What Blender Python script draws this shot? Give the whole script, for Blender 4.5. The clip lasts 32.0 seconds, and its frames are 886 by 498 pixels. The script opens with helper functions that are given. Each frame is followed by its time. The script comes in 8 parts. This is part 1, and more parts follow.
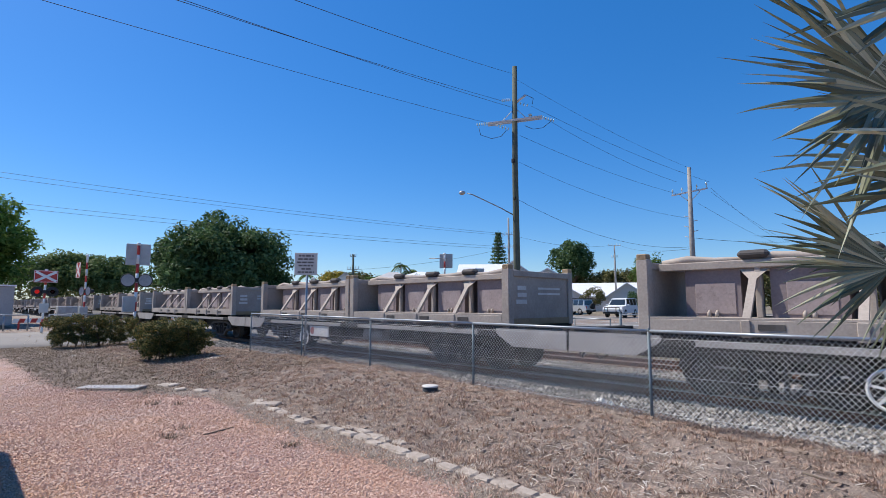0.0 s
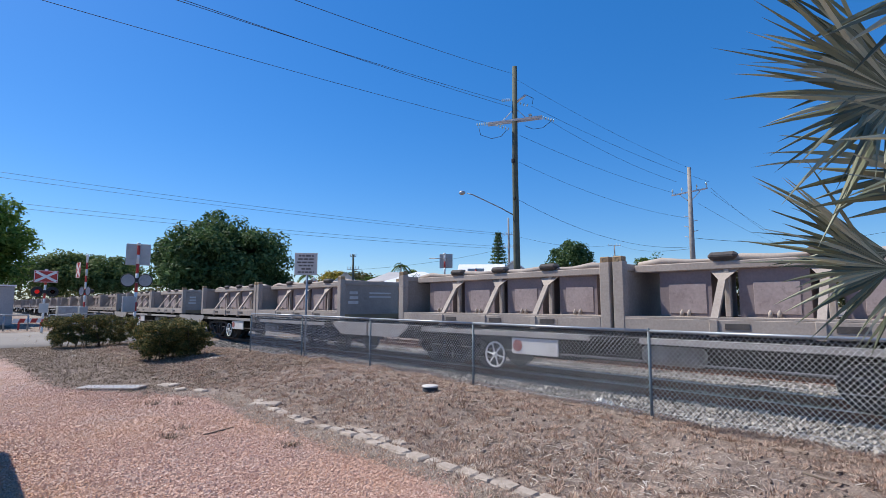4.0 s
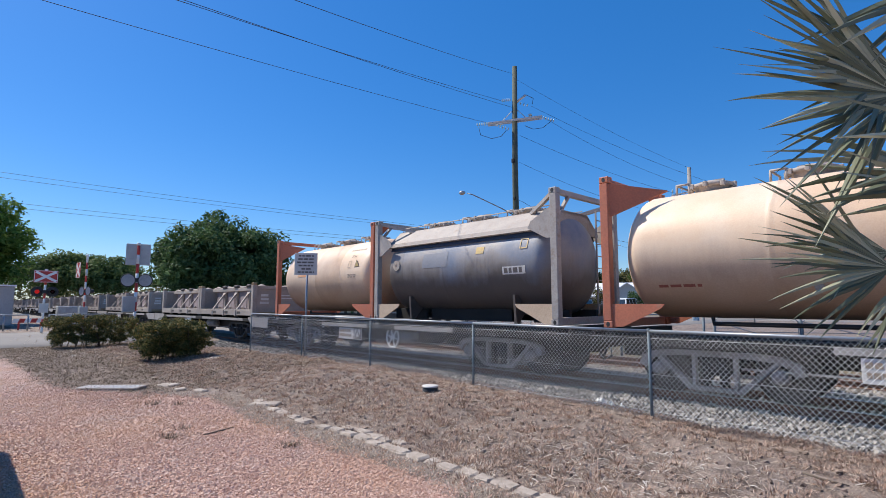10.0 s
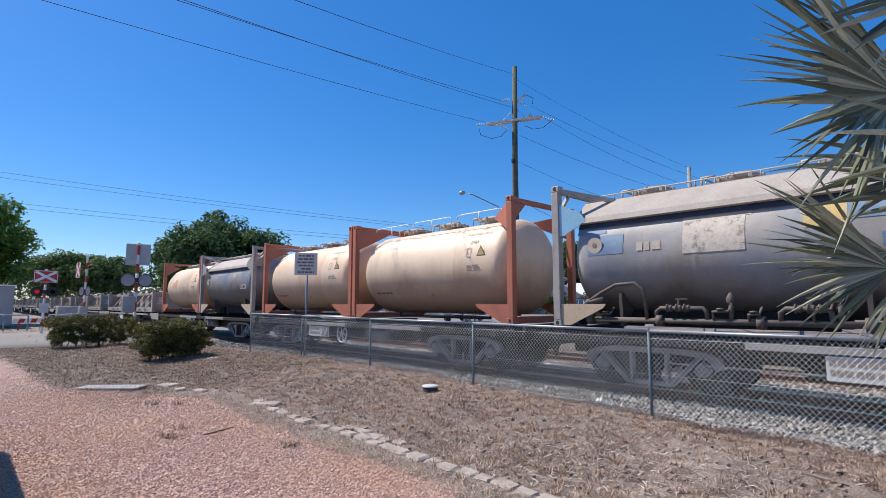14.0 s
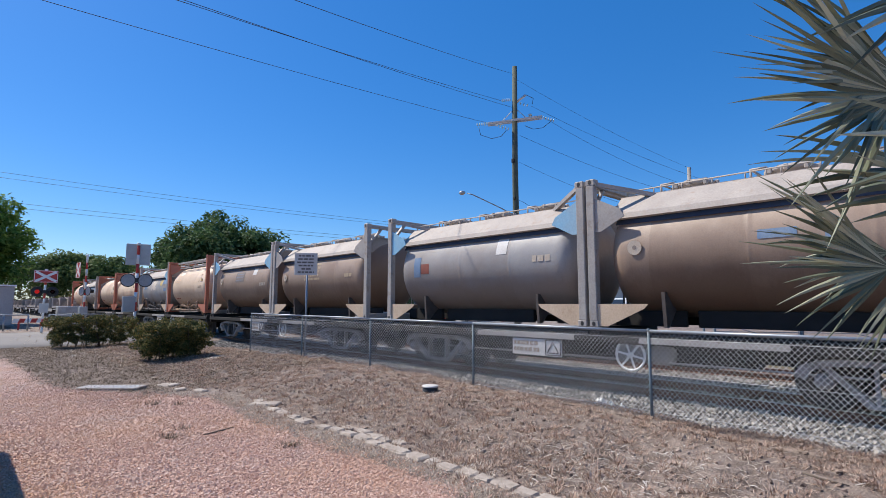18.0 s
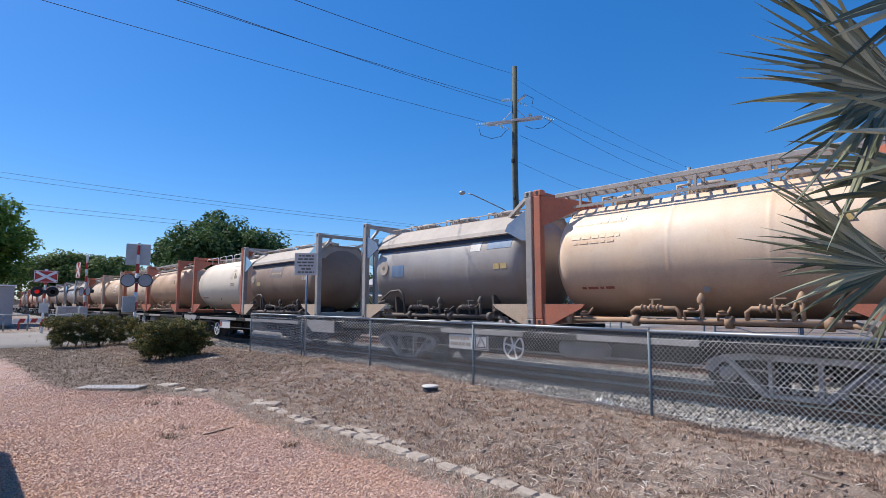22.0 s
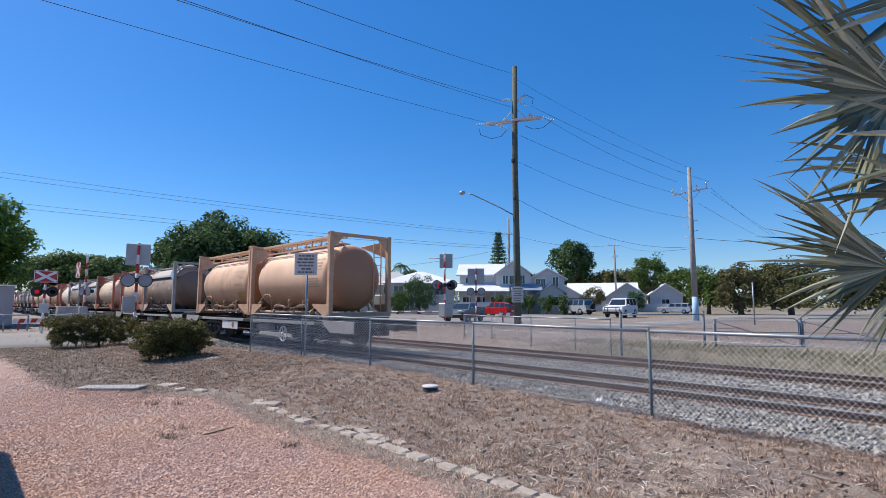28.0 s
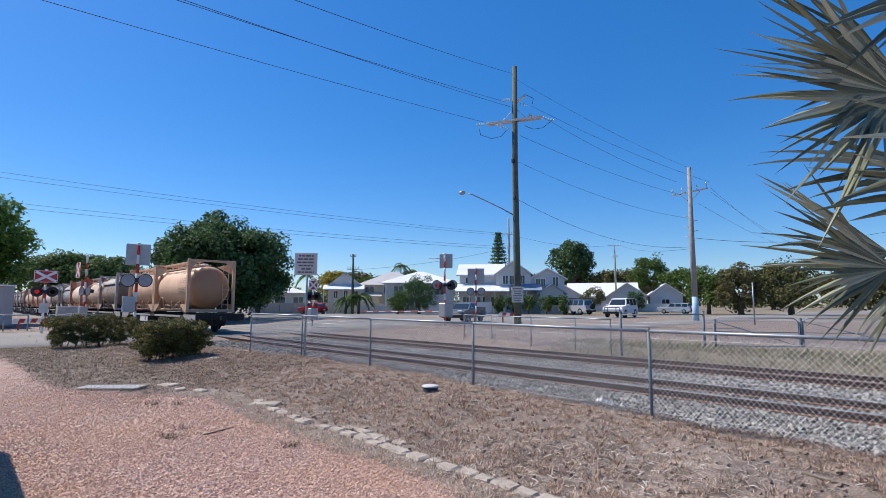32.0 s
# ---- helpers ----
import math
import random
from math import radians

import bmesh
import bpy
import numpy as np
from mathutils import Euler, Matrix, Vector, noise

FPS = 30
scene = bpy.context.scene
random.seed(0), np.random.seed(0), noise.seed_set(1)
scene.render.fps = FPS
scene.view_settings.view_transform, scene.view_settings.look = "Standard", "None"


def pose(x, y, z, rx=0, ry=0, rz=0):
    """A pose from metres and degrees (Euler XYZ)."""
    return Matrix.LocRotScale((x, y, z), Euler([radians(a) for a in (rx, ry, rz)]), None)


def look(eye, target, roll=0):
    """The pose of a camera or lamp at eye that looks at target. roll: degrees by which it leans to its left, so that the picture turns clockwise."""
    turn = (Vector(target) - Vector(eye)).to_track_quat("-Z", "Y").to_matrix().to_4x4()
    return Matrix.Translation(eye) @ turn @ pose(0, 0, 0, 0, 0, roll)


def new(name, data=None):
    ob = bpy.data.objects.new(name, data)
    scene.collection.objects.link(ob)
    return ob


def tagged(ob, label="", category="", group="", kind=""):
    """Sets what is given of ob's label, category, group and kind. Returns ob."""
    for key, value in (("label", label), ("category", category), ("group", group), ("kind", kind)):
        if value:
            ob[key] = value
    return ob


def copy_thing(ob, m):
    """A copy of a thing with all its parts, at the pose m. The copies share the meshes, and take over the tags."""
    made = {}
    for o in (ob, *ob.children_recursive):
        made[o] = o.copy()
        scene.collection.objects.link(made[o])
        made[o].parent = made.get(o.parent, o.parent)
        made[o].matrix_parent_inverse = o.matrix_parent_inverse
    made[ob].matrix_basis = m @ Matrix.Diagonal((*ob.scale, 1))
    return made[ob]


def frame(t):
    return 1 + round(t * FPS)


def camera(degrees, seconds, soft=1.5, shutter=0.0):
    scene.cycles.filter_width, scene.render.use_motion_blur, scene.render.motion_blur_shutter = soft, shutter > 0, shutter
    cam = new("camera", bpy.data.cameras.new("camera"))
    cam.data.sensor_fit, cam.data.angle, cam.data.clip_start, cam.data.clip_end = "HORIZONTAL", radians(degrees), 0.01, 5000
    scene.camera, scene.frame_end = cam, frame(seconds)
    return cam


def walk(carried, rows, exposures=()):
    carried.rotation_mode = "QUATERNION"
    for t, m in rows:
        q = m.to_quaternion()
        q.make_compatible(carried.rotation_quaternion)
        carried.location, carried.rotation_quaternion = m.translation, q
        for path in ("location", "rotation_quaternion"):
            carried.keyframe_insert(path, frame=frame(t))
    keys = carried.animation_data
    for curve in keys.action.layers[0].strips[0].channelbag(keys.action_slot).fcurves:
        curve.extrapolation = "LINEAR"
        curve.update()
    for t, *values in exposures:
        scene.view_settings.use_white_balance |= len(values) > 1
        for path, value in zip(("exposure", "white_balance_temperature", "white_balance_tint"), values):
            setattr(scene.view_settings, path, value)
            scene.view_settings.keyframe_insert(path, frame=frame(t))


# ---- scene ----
cam = camera(81.53, 32.0, soft=0.6)
CAM_TURN = pose(0, 0, 1.6, 96.14, 0, 46.66)
walk(cam, [(0.0, CAM_TURN), (32.0, CAM_TURN)], exposures=[(0.0, 0.25), (32.0, 0.25)])

# ---- light ----
SUN_FROM = Vector((-0.55, -0.24, 0.80)).normalized()
world = bpy.data.worlds.new("sky")
scene.world = world
world.use_nodes = True
sky = world.node_tree.nodes.new("ShaderNodeTexSky")
sky.sky_type = "NISHITA"
sky.sun_disc = False
sky.sun_elevation = math.asin(SUN_FROM.z)
sky.sun_rotation = math.atan2(SUN_FROM.x, SUN_FROM.y)
sky.altitude = 0
sky.air_density, sky.dust_density, sky.ozone_density = 1.0, 0.35, 6.0
world.node_tree.nodes["Background"].inputs["Strength"].default_value = 0.125
deep = world.node_tree.nodes.new("ShaderNodeHueSaturation")
deep.inputs["Saturation"].default_value = 1.32
deep.inputs["Hue"].default_value = 0.508
world.node_tree.links.new(sky.outputs["Color"], deep.inputs["Color"])
even = world.node_tree.nodes.new("ShaderNodeMix")
even.data_type = "RGBA"
even.inputs["Factor"].default_value = 0.24
even.inputs["B"].default_value = (0.5, 2.1, 5.0, 1.0)
world.node_tree.links.new(deep.outputs["Color"], even.inputs["A"])
world.node_tree.links.new(even.outputs["Result"], world.node_tree.nodes["Background"].inputs["Color"])
sun_data = bpy.data.lights.new("sun", "SUN")
sun_data.energy, sun_data.angle, sun_data.color = 5.2, radians(0.53), (1.0, 0.93, 0.835)
sun = new("sun", sun_data)
sun.matrix_basis = look(SUN_FROM * 60, (0, 0, 0))

# ---- shapes ----
RNG = random.Random(7)


class Shape:
    """Collects vertices and faces of one mesh; smooth faces are marked."""

    def __init__(self):
        self.v, self.f, self.s = [], [], []

    def add(self, verts, faces, smooth=False):
        n = len(self.v)
        self.v += [tuple(p) for p in verts]
        self.f += [tuple(i + n for i in f) for f in faces]
        self.s += [smooth] * len(faces)
        return self

    def box(self, c, size, b=0.0, m=None):
        hx, hy, hz = size[0] / 2, size[1] / 2, size[2] / 2
        m = m or Matrix.Identity(3)
        c = Vector(c)
        if b <= 0:
            p = [c + m @ Vector((sx * hx, sy * hy, sz * hz)) for sx in (-1, 1) for sy in (-1, 1) for sz in (-1, 1)]
            return self.add(p, [(0, 1, 3, 2), (4, 6, 7, 5), (0, 4, 5, 1), (2, 3, 7, 6), (0, 2, 6, 4), (1, 5, 7, 3)])
        b = min(b, hx * 0.9, hy * 0.9, hz * 0.9)
        idx, p = {}, []
        for sx in (-1, 1):
            for sy in (-1, 1):
                for sz in (-1, 1):
                    for ax in range(3):
                        h = [hx - b, hy - b, hz - b]
                        h[ax] += b
                        idx[sx, sy, sz, ax] = len(p)
                        p.append(c + m @ Vector((sx * h[0], sy * h[1], sz * h[2])))
        fs = []
        q = [(-1, -1), (1, -1), (1, 1), (-1, 1)]
        for s in (-1, 1):
            for ax in range(3):
                ring = []
                for a, d in q:
                    k = [0, 0, 0]
                    k[ax], k[(ax + 1) % 3], k[(ax + 2) % 3] = s, a, d
                    ring.append(idx[k[0], k[1], k[2], ax])
                fs.append(tuple(ring if s > 0 else ring[::-1]))
        for ax in range(3):
            o1, o2 = (ax + 1) % 3, (ax + 2) % 3
            for a in (-1, 1):
                for d in (-1, 1):
                    k = [0, 0, 0]
                    k[o1], k[o2] = a, d
                    lo, hi = list(k), list(k)
                    lo[ax], hi[ax] = -1, 1
                    fs.append((idx[(*lo, o1)], idx[(*hi, o1)], idx[(*hi, o2)], idx[(*lo, o2)]))
        for sx in (-1, 1):
            for sy in (-1, 1):
                for sz in (-1, 1):
                    fs.append(tuple(idx[sx, sy, sz, a] for a in range(3)))
        return self.add(p, fs)

    def tube(self, pts, r, seg=8, cap=True, smooth=True):
        pts = [Vector(p) for p in pts]
        rs = list(r) if isinstance(r, (list, tuple)) else [r] * len(pts)
        p, fs = [], []
        up = None
        for i, c in enumerate(pts):
            d = (pts[min(i + 1, len(pts) - 1)] - pts[max(i - 1, 0)]).normalized()
            if up is None:
                up = d.orthogonal().normalized()
            up = (up - d * up.dot(d)).normalized()
            side = d.cross(up)
            for k in range(seg):
                a = 2 * math.pi * k / seg
                p.append(c + (up * math.cos(a) + side * math.sin(a)) * rs[i])
        for i in range(len(pts) - 1):
            for k in range(seg):
                j = (k + 1) % seg
                fs.append((i * seg + k, i * seg + j, (i + 1) * seg + j, (i + 1) * seg + k))
        self.add(p, fs, smooth)
        if cap:
            n = len(self.v) - len(p)
            self.f += [tuple(n + k for k in range(seg))[::-1], tuple(n + (len(pts) - 1) * seg + k for k in range(seg))]
            self.s += [False, False]
        return self

    def lathe(self, prof, c=(0, 0, 0), axis="x", seg=32):
        """prof: (along the axis, radius) pairs."""
        p, fs = [], []
        for t, r in prof:
            for k in range(seg):
                a = 2 * math.pi * k / seg
                u, w = r * math.cos(a), r * math.sin(a)
                q = {"x": (t, u, w), "y": (u, t, w), "z": (u, w, t)}[axis]
                p.append((c[0] + q[0], c[1] + q[1], c[2] + q[2]))
        for i in range(len(prof) - 1):
            for k in range(seg):
                j = (k + 1) % seg
                fs.append((i * seg + k, (i + 1) * seg + k, (i + 1) * seg + j, i * seg + j))
        return self.add(p, fs, True)

    def prism(self, poly, a, d, axis="y"):
        """A polygon given in the plane across the axis, pulled from a to d along it. axis y: (x, z); x: (y, z); z: (x, y)."""
        n = len(poly)
        put = {"y": lambda q, t: (q[0], t, q[1]), "x": lambda q, t: (t, q[0], q[1]), "z": lambda q, t: (q[0], q[1], t)}[axis]
        p = [put(q, a) for q in poly] + [put(q, d) for q in poly]
        fs = [tuple(range(n)), tuple(range(2 * n - 1, n - 1, -1))]
        fs += [(i, i + n, (i + 1) % n + n, (i + 1) % n) for i in range(n)]
        return self.add(p, fs)

    def ring(self, c, r, t, axis="y", seg=28):
        pts = []
        for k in range(seg + 1):
            a = 2 * math.pi * k / seg
            u, w = r * math.cos(a), r * math.sin(a)
            pts.append(Vector(c) + Vector({"y": (u, 0, w), "x": (0, u, w), "z": (u, w, 0)}[axis]))
        return self.tube(pts, t, 6, cap=False)

    def leaf(self, c, n, d, length, width):
        """A small pointed leaf of two triangles a side, folded a little."""
        d = (d - n * d.dot(n)).normalized()
        s = n.cross(d)
        a, e = c, c + d * length
        m = c + d * length * 0.5
        return self.add([a, m + s * width / 2 + n * width * 0.12, e, m - s * width / 2 + n * width * 0.12], [(0, 1, 2), (0, 2, 3)])

    def moved(self, m):
        self.v = [tuple(m @ Vector(p)) for p in self.v]
        return self

    def mesh(self, name, material=None):
        me = bpy.data.meshes.new(name)
        me.from_pydata(self.v, [], self.f)
        me.polygons.foreach_set("use_smooth", self.s)
        if material:
            me.materials.append(material)
        bm = bmesh.new()
        bm.from_mesh(me)
        if len(bm.faces) < 6000:
            bmesh.ops.recalc_face_normals(bm, faces=bm.faces)
            bm.to_mesh(me)
        bm.free()
        me.update()
        return me


def part(name, shape, material, parent=None, label=""):
    """One mesh object, under a thing or a part; shape is a Shape or a ready mesh."""
    me = shape.mesh(name, material) if isinstance(shape, Shape) else shape
    ob = new(name, me)
    if parent is not None:
        ob.parent = parent
    if label:
        ob["label"] = label
    return ob


MESHES = {}


def shared(key, material, make):
    """The mesh of that key and material, made once."""
    k = (key, material.name)
    if k not in MESHES:
        MESHES[k] = make().mesh(str(key).split(" ")[0], material)
    return MESHES[k]


def thing(name, m, label, category, group="", kind=""):
    ob = new(name)
    ob.empty_display_size = 0.2
    ob.matrix_basis = m
    return tagged(ob, label, category, group, kind)


def text_mesh(words, size, material, depth=0.0):
    cu = bpy.data.curves.new("words", "FONT")
    cu.body, cu.size, cu.extrude, cu.align_x, cu.align_y = words, size, depth, "CENTER", "CENTER"
    ob = bpy.data.objects.new("words", cu)
    scene.collection.objects.link(ob)
    me = bpy.data.meshes.new_from_object(ob.evaluated_get(bpy.context.evaluated_depsgraph_get()))
    bpy.data.objects.remove(ob)
    me.materials.clear()
    me.materials.append(material)
    return me

# ---- materials ----
def nodes_of(name):
    ma = bpy.data.materials.new(name)
    ma.use_nodes = True
    nt = ma.node_tree
    return ma, nt, nt.nodes["Principled BSDF"]


def ramp(nt, fac, stops):
    r = nt.nodes.new("ShaderNodeValToRGB")
    e = r.color_ramp.elements
    while len(e) < len(stops):
        e.new(0.5)
    for el, (p, c) in zip(e, stops):
        el.position, el.color = p, (*c, 1) if len(c) == 3 else c
    nt.links.new(fac, r.inputs["Fac"])
    return r.outputs["Color"]


def noise_of(nt, vec, scale, detail=5, rough=0.55):
    n = nt.nodes.new("ShaderNodeTexNoise")
    n.inputs["Scale"].default_value, n.inputs["Detail"].default_value, n.inputs["Roughness"].default_value = scale, detail, rough
    nt.links.new(vec, n.inputs["Vector"])
    return n.outputs["Fac"]


def mixed(nt, fac, a, b, mode="MIX"):
    m = nt.nodes.new("ShaderNodeMix")
    m.data_type, m.blend_type = "RGBA", mode
    for sock, val in ((m.inputs["Factor"], fac), (m.inputs["A"], a), (m.inputs["B"], b)):
        if isinstance(val, bpy.types.NodeSocket):
            nt.links.new(val, sock)
        elif isinstance(val, (int, float)):
            sock.default_value = val
        else:
            sock.default_value = (*val, 1)
    return m.outputs["Result"]


def calc(nt, op, a, b=0.0, clamp=False):
    m = nt.nodes.new("ShaderNodeMath")
    m.operation, m.use_clamp = op, clamp
    for sock, val in zip(m.inputs, (a, b)):
        if isinstance(val, bpy.types.NodeSocket):
            nt.links.new(val, sock)
        else:
            sock.default_value = val
    return m.outputs[0]


def place_of(nt, loose=True):
    """Object coordinates, moved by the object's random number so that alike pieces differ."""
    co = nt.nodes.new("ShaderNodeTexCoord").outputs["Object"]
    if not loose:
        return co
    info = nt.nodes.new("ShaderNodeObjectInfo")
    v = nt.nodes.new("ShaderNodeVectorMath")
    v.operation = "MULTIPLY_ADD"
    v.inputs[1].default_value = (1, 1, 1)
    comb = nt.nodes.new("ShaderNodeCombineXYZ")
    for k in range(3):
        nt.links.new(calc(nt, "MULTIPLY", info.outputs["Random"], 17.0 + 9 * k), comb.inputs[k])
    nt.links.new(co, v.inputs[0])
    nt.links.new(comb.outputs[0], v.inputs[2])
    return v.outputs[0]


def bumped(nt, bsdf, height, strength, dist=0.01):
    b = nt.nodes.new("ShaderNodeBump")
    b.inputs["Strength"].default_value, b.inputs["Distance"].default_value = strength, dist
    nt.links.new(height, b.inputs["Height"])
    nt.links.new(b.outputs[0], bsdf.inputs["Normal"])


def plain(name, c1, c2=None, scale=2.5, fine=40.0, rough=0.7, metal=0.0, bump=0.25, dist=0.004, stain=None, amount=0.45, spread=0.065, loose=True):
    """A surface of two tones mixed at two scales, with worn patches of the colour stain."""
    ma, nt, bsdf = nodes_of(name)
    c2 = c2 or tuple(c * 0.72 for c in c1)
    co = place_of(nt, loose)
    big, small = noise_of(nt, co, scale), noise_of(nt, co, fine, 3)
    col = mixed(nt, ramp(nt, big, [(0.35, (0, 0, 0)), (0.68, (1, 1, 1))]), c1, c2)
    col = mixed(nt, 0.5, col, ramp(nt, small, [(0.25, (0.5 - spread * 2,) * 3), (0.75, (0.5 + spread * 2,) * 3)]), "OVERLAY")
    if stain:
        where = ramp(nt, noise_of(nt, co, scale * 2.7, 7, 0.7), [(1 - amount - 0.06, (0, 0, 0)), (1 - amount + 0.1, (1, 1, 1))])
        col = mixed(nt, where, col, stain)
    nt.links.new(col, bsdf.inputs["Base Color"])
    nt.links.new(calc(nt, "ADD", calc(nt, "MULTIPLY", small, 0.2), rough - 0.1, True), bsdf.inputs["Roughness"])
    bsdf.inputs["Metallic"].default_value = metal
    bumped(nt, bsdf, small, bump, dist)
    return ma


def tank_paint(name, c1, c2, dust, top, amount=0.5, rough=0.45, end_shade=0.0):
    """Tank paint with faded patches, brown cement dust over the lower flank, streaks that run down, and shade painted
    on the +x end.
    """
    ma, nt, bsdf = nodes_of(name)
    co = place_of(nt)
    raw = nt.nodes.new("ShaderNodeTexCoord").outputs["Object"]
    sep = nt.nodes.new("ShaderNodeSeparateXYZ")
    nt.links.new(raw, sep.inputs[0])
    big = noise_of(nt, co, 0.9, 4)
    col = mixed(nt, ramp(nt, big, [(0.38, (0, 0, 0)), (0.62, (1, 1, 1))]), c1, c2)
    mp = nt.nodes.new("ShaderNodeMapping")
    mp.inputs["Scale"].default_value = (5.0, 5.0, 0.5)
    nt.links.new(co, mp.inputs[0])
    streak = noise_of(nt, mp.outputs[0], 1.6, 6, 0.65)
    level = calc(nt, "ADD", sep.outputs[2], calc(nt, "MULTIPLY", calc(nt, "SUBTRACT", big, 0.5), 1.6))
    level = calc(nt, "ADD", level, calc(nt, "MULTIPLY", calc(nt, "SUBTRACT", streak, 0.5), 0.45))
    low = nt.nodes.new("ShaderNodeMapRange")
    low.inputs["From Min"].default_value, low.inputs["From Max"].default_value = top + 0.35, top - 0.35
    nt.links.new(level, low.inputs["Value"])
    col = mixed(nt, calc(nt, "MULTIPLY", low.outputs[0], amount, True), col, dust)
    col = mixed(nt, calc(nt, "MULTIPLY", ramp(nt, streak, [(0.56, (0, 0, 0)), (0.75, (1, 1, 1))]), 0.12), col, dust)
    info = nt.nodes.new("ShaderNodeObjectInfo")
    cell = nt.nodes.new("ShaderNodeTexWhiteNoise")
    cell.noise_dimensions = "1D"
    along = calc(nt, "ADD", sep.outputs[0], calc(nt, "MULTIPLY", calc(nt, "SUBTRACT", big, 0.5), 0.25))
    nt.links.new(calc(nt, "ADD", calc(nt, "FLOOR", calc(nt, "MULTIPLY", calc(nt, "ADD", along, 0.4), 0.66)), calc(nt, "MULTIPLY", info.outputs["Random"], 53.0)), cell.inputs["W"])
    worn = calc(nt, "MULTIPLY", ramp(nt, cell.outputs["Value"], [(0.35, (0, 0, 0)), (0.9, (1, 1, 1))]), ramp(nt, noise_of(nt, co, 1.3, 3), [(0.3, (0.25,) * 3), (0.6, (1, 1, 1))]))
    col = mixed(nt, calc(nt, "MULTIPLY", worn, 0.42), col, dust)
    # The +x end's shade is mixed into the paint as dust colour.
    far = calc(nt, "ADD", sep.outputs[0], calc(nt, "MULTIPLY", calc(nt, "SUBTRACT", streak, 0.5), 0.25))
    col = mixed(nt, calc(nt, "MULTIPLY", ramp(nt, calc(nt, "SUBTRACT", far, 2.0), [(0.48, (0, 0, 0)), (0.66, (1, 1, 1))]), end_shade), col, dust)
    small = noise_of(nt, co, 45, 3)
    col = mixed(nt, 0.35, col, ramp(nt, small, [(0.25, (0.38,) * 3), (0.75, (0.62,) * 3)]), "OVERLAY")
    nt.links.new(col, bsdf.inputs["Base Color"])
    nt.links.new(calc(nt, "ADD", calc(nt, "MULTIPLY", streak, 0.3), rough - 0.1, True), bsdf.inputs["Roughness"])
    bumped(nt, bsdf, calc(nt, "ADD", calc(nt, "MULTIPLY", big, 3.0), calc(nt, "MULTIPLY", small, 0.15)), 0.12, 0.03)
    return ma


def leafy(name, c1, c2, c3, glow=0.25, rough=0.7, shine=0.25):
    """Leaves whose tone differs from one to the next; some light passes through."""
    ma, nt, bsdf = nodes_of(name)
    geo = nt.nodes.new("ShaderNodeNewGeometry")
    col = ramp(nt, geo.outputs["Random Per Island"], [(0.0, c1), (0.55, c2), (1.0, c3)])
    co = nt.nodes.new("ShaderNodeTexCoord").outputs["Object"]
    col = mixed(nt, 0.4, col, ramp(nt, noise_of(nt, co, 0.7, 4), [(0.3, (0.36,) * 3), (0.7, (0.64,) * 3)]), "OVERLAY")
    nt.links.new(col, bsdf.inputs["Base Color"])
    bsdf.inputs["Roughness"].default_value = rough
    bsdf.inputs["Specular IOR Level"].default_value = shine
    tr = nt.nodes.new("ShaderNodeBsdfTranslucent")
    nt.links.new(col, tr.inputs["Color"])
    mx = nt.nodes.new("ShaderNodeMixShader")
    mx.inputs[0].default_value = glow
    nt.links.new(bsdf.outputs[0], mx.inputs[1])
    nt.links.new(tr.outputs[0], mx.inputs[2])
    nt.links.new(mx.outputs[0], nt.nodes["Material Output"].inputs["Surface"])
    return ma


def glass(name, tint=(0.02, 0.03, 0.04)):
    ma, nt, bsdf = nodes_of(name)
    bsdf.inputs["Base Color"].default_value = (*tint, 1)
    bsdf.inputs["Roughness"].default_value = 0.06
    bsdf.inputs["Specular IOR Level"].default_value = 0.8
    return ma


def glowing(name, c, strength):
    ma, nt, bsdf = nodes_of(name)
    bsdf.inputs["Base Color"].default_value = (*c, 1)
    bsdf.inputs["Emission Color"].default_value = (*c, 1)
    bsdf.inputs["Emission Strength"].default_value = strength
    return ma


def broken(name, tones, scale, bump, dist, rough=0.9):
    """Loose stones as tone by cell, for what lies between the stones that are built."""
    ma, nt, bsdf = nodes_of(name)
    co = nt.nodes.new("ShaderNodeTexCoord").outputs["Object"]
    vo = nt.nodes.new("ShaderNodeTexVoronoi")
    vo.inputs["Scale"].default_value = scale
    nt.links.new(co, vo.inputs["Vector"])
    sp = nt.nodes.new("ShaderNodeSeparateColor")
    nt.links.new(vo.outputs["Color"], sp.inputs[0])
    col = ramp(nt, sp.outputs[0], tones)
    col = mixed(nt, 0.5, col, ramp(nt, noise_of(nt, co, 0.8, 5), [(0.3, (0.38,) * 3), (0.7, (0.62,) * 3)]), "OVERLAY")
    nt.links.new(col, bsdf.inputs["Base Color"])
    bsdf.inputs["Roughness"].default_value = rough
    bumped(nt, bsdf, calc(nt, "SUBTRACT", 1.0, vo.outputs["Distance"]), bump, dist)
    return ma


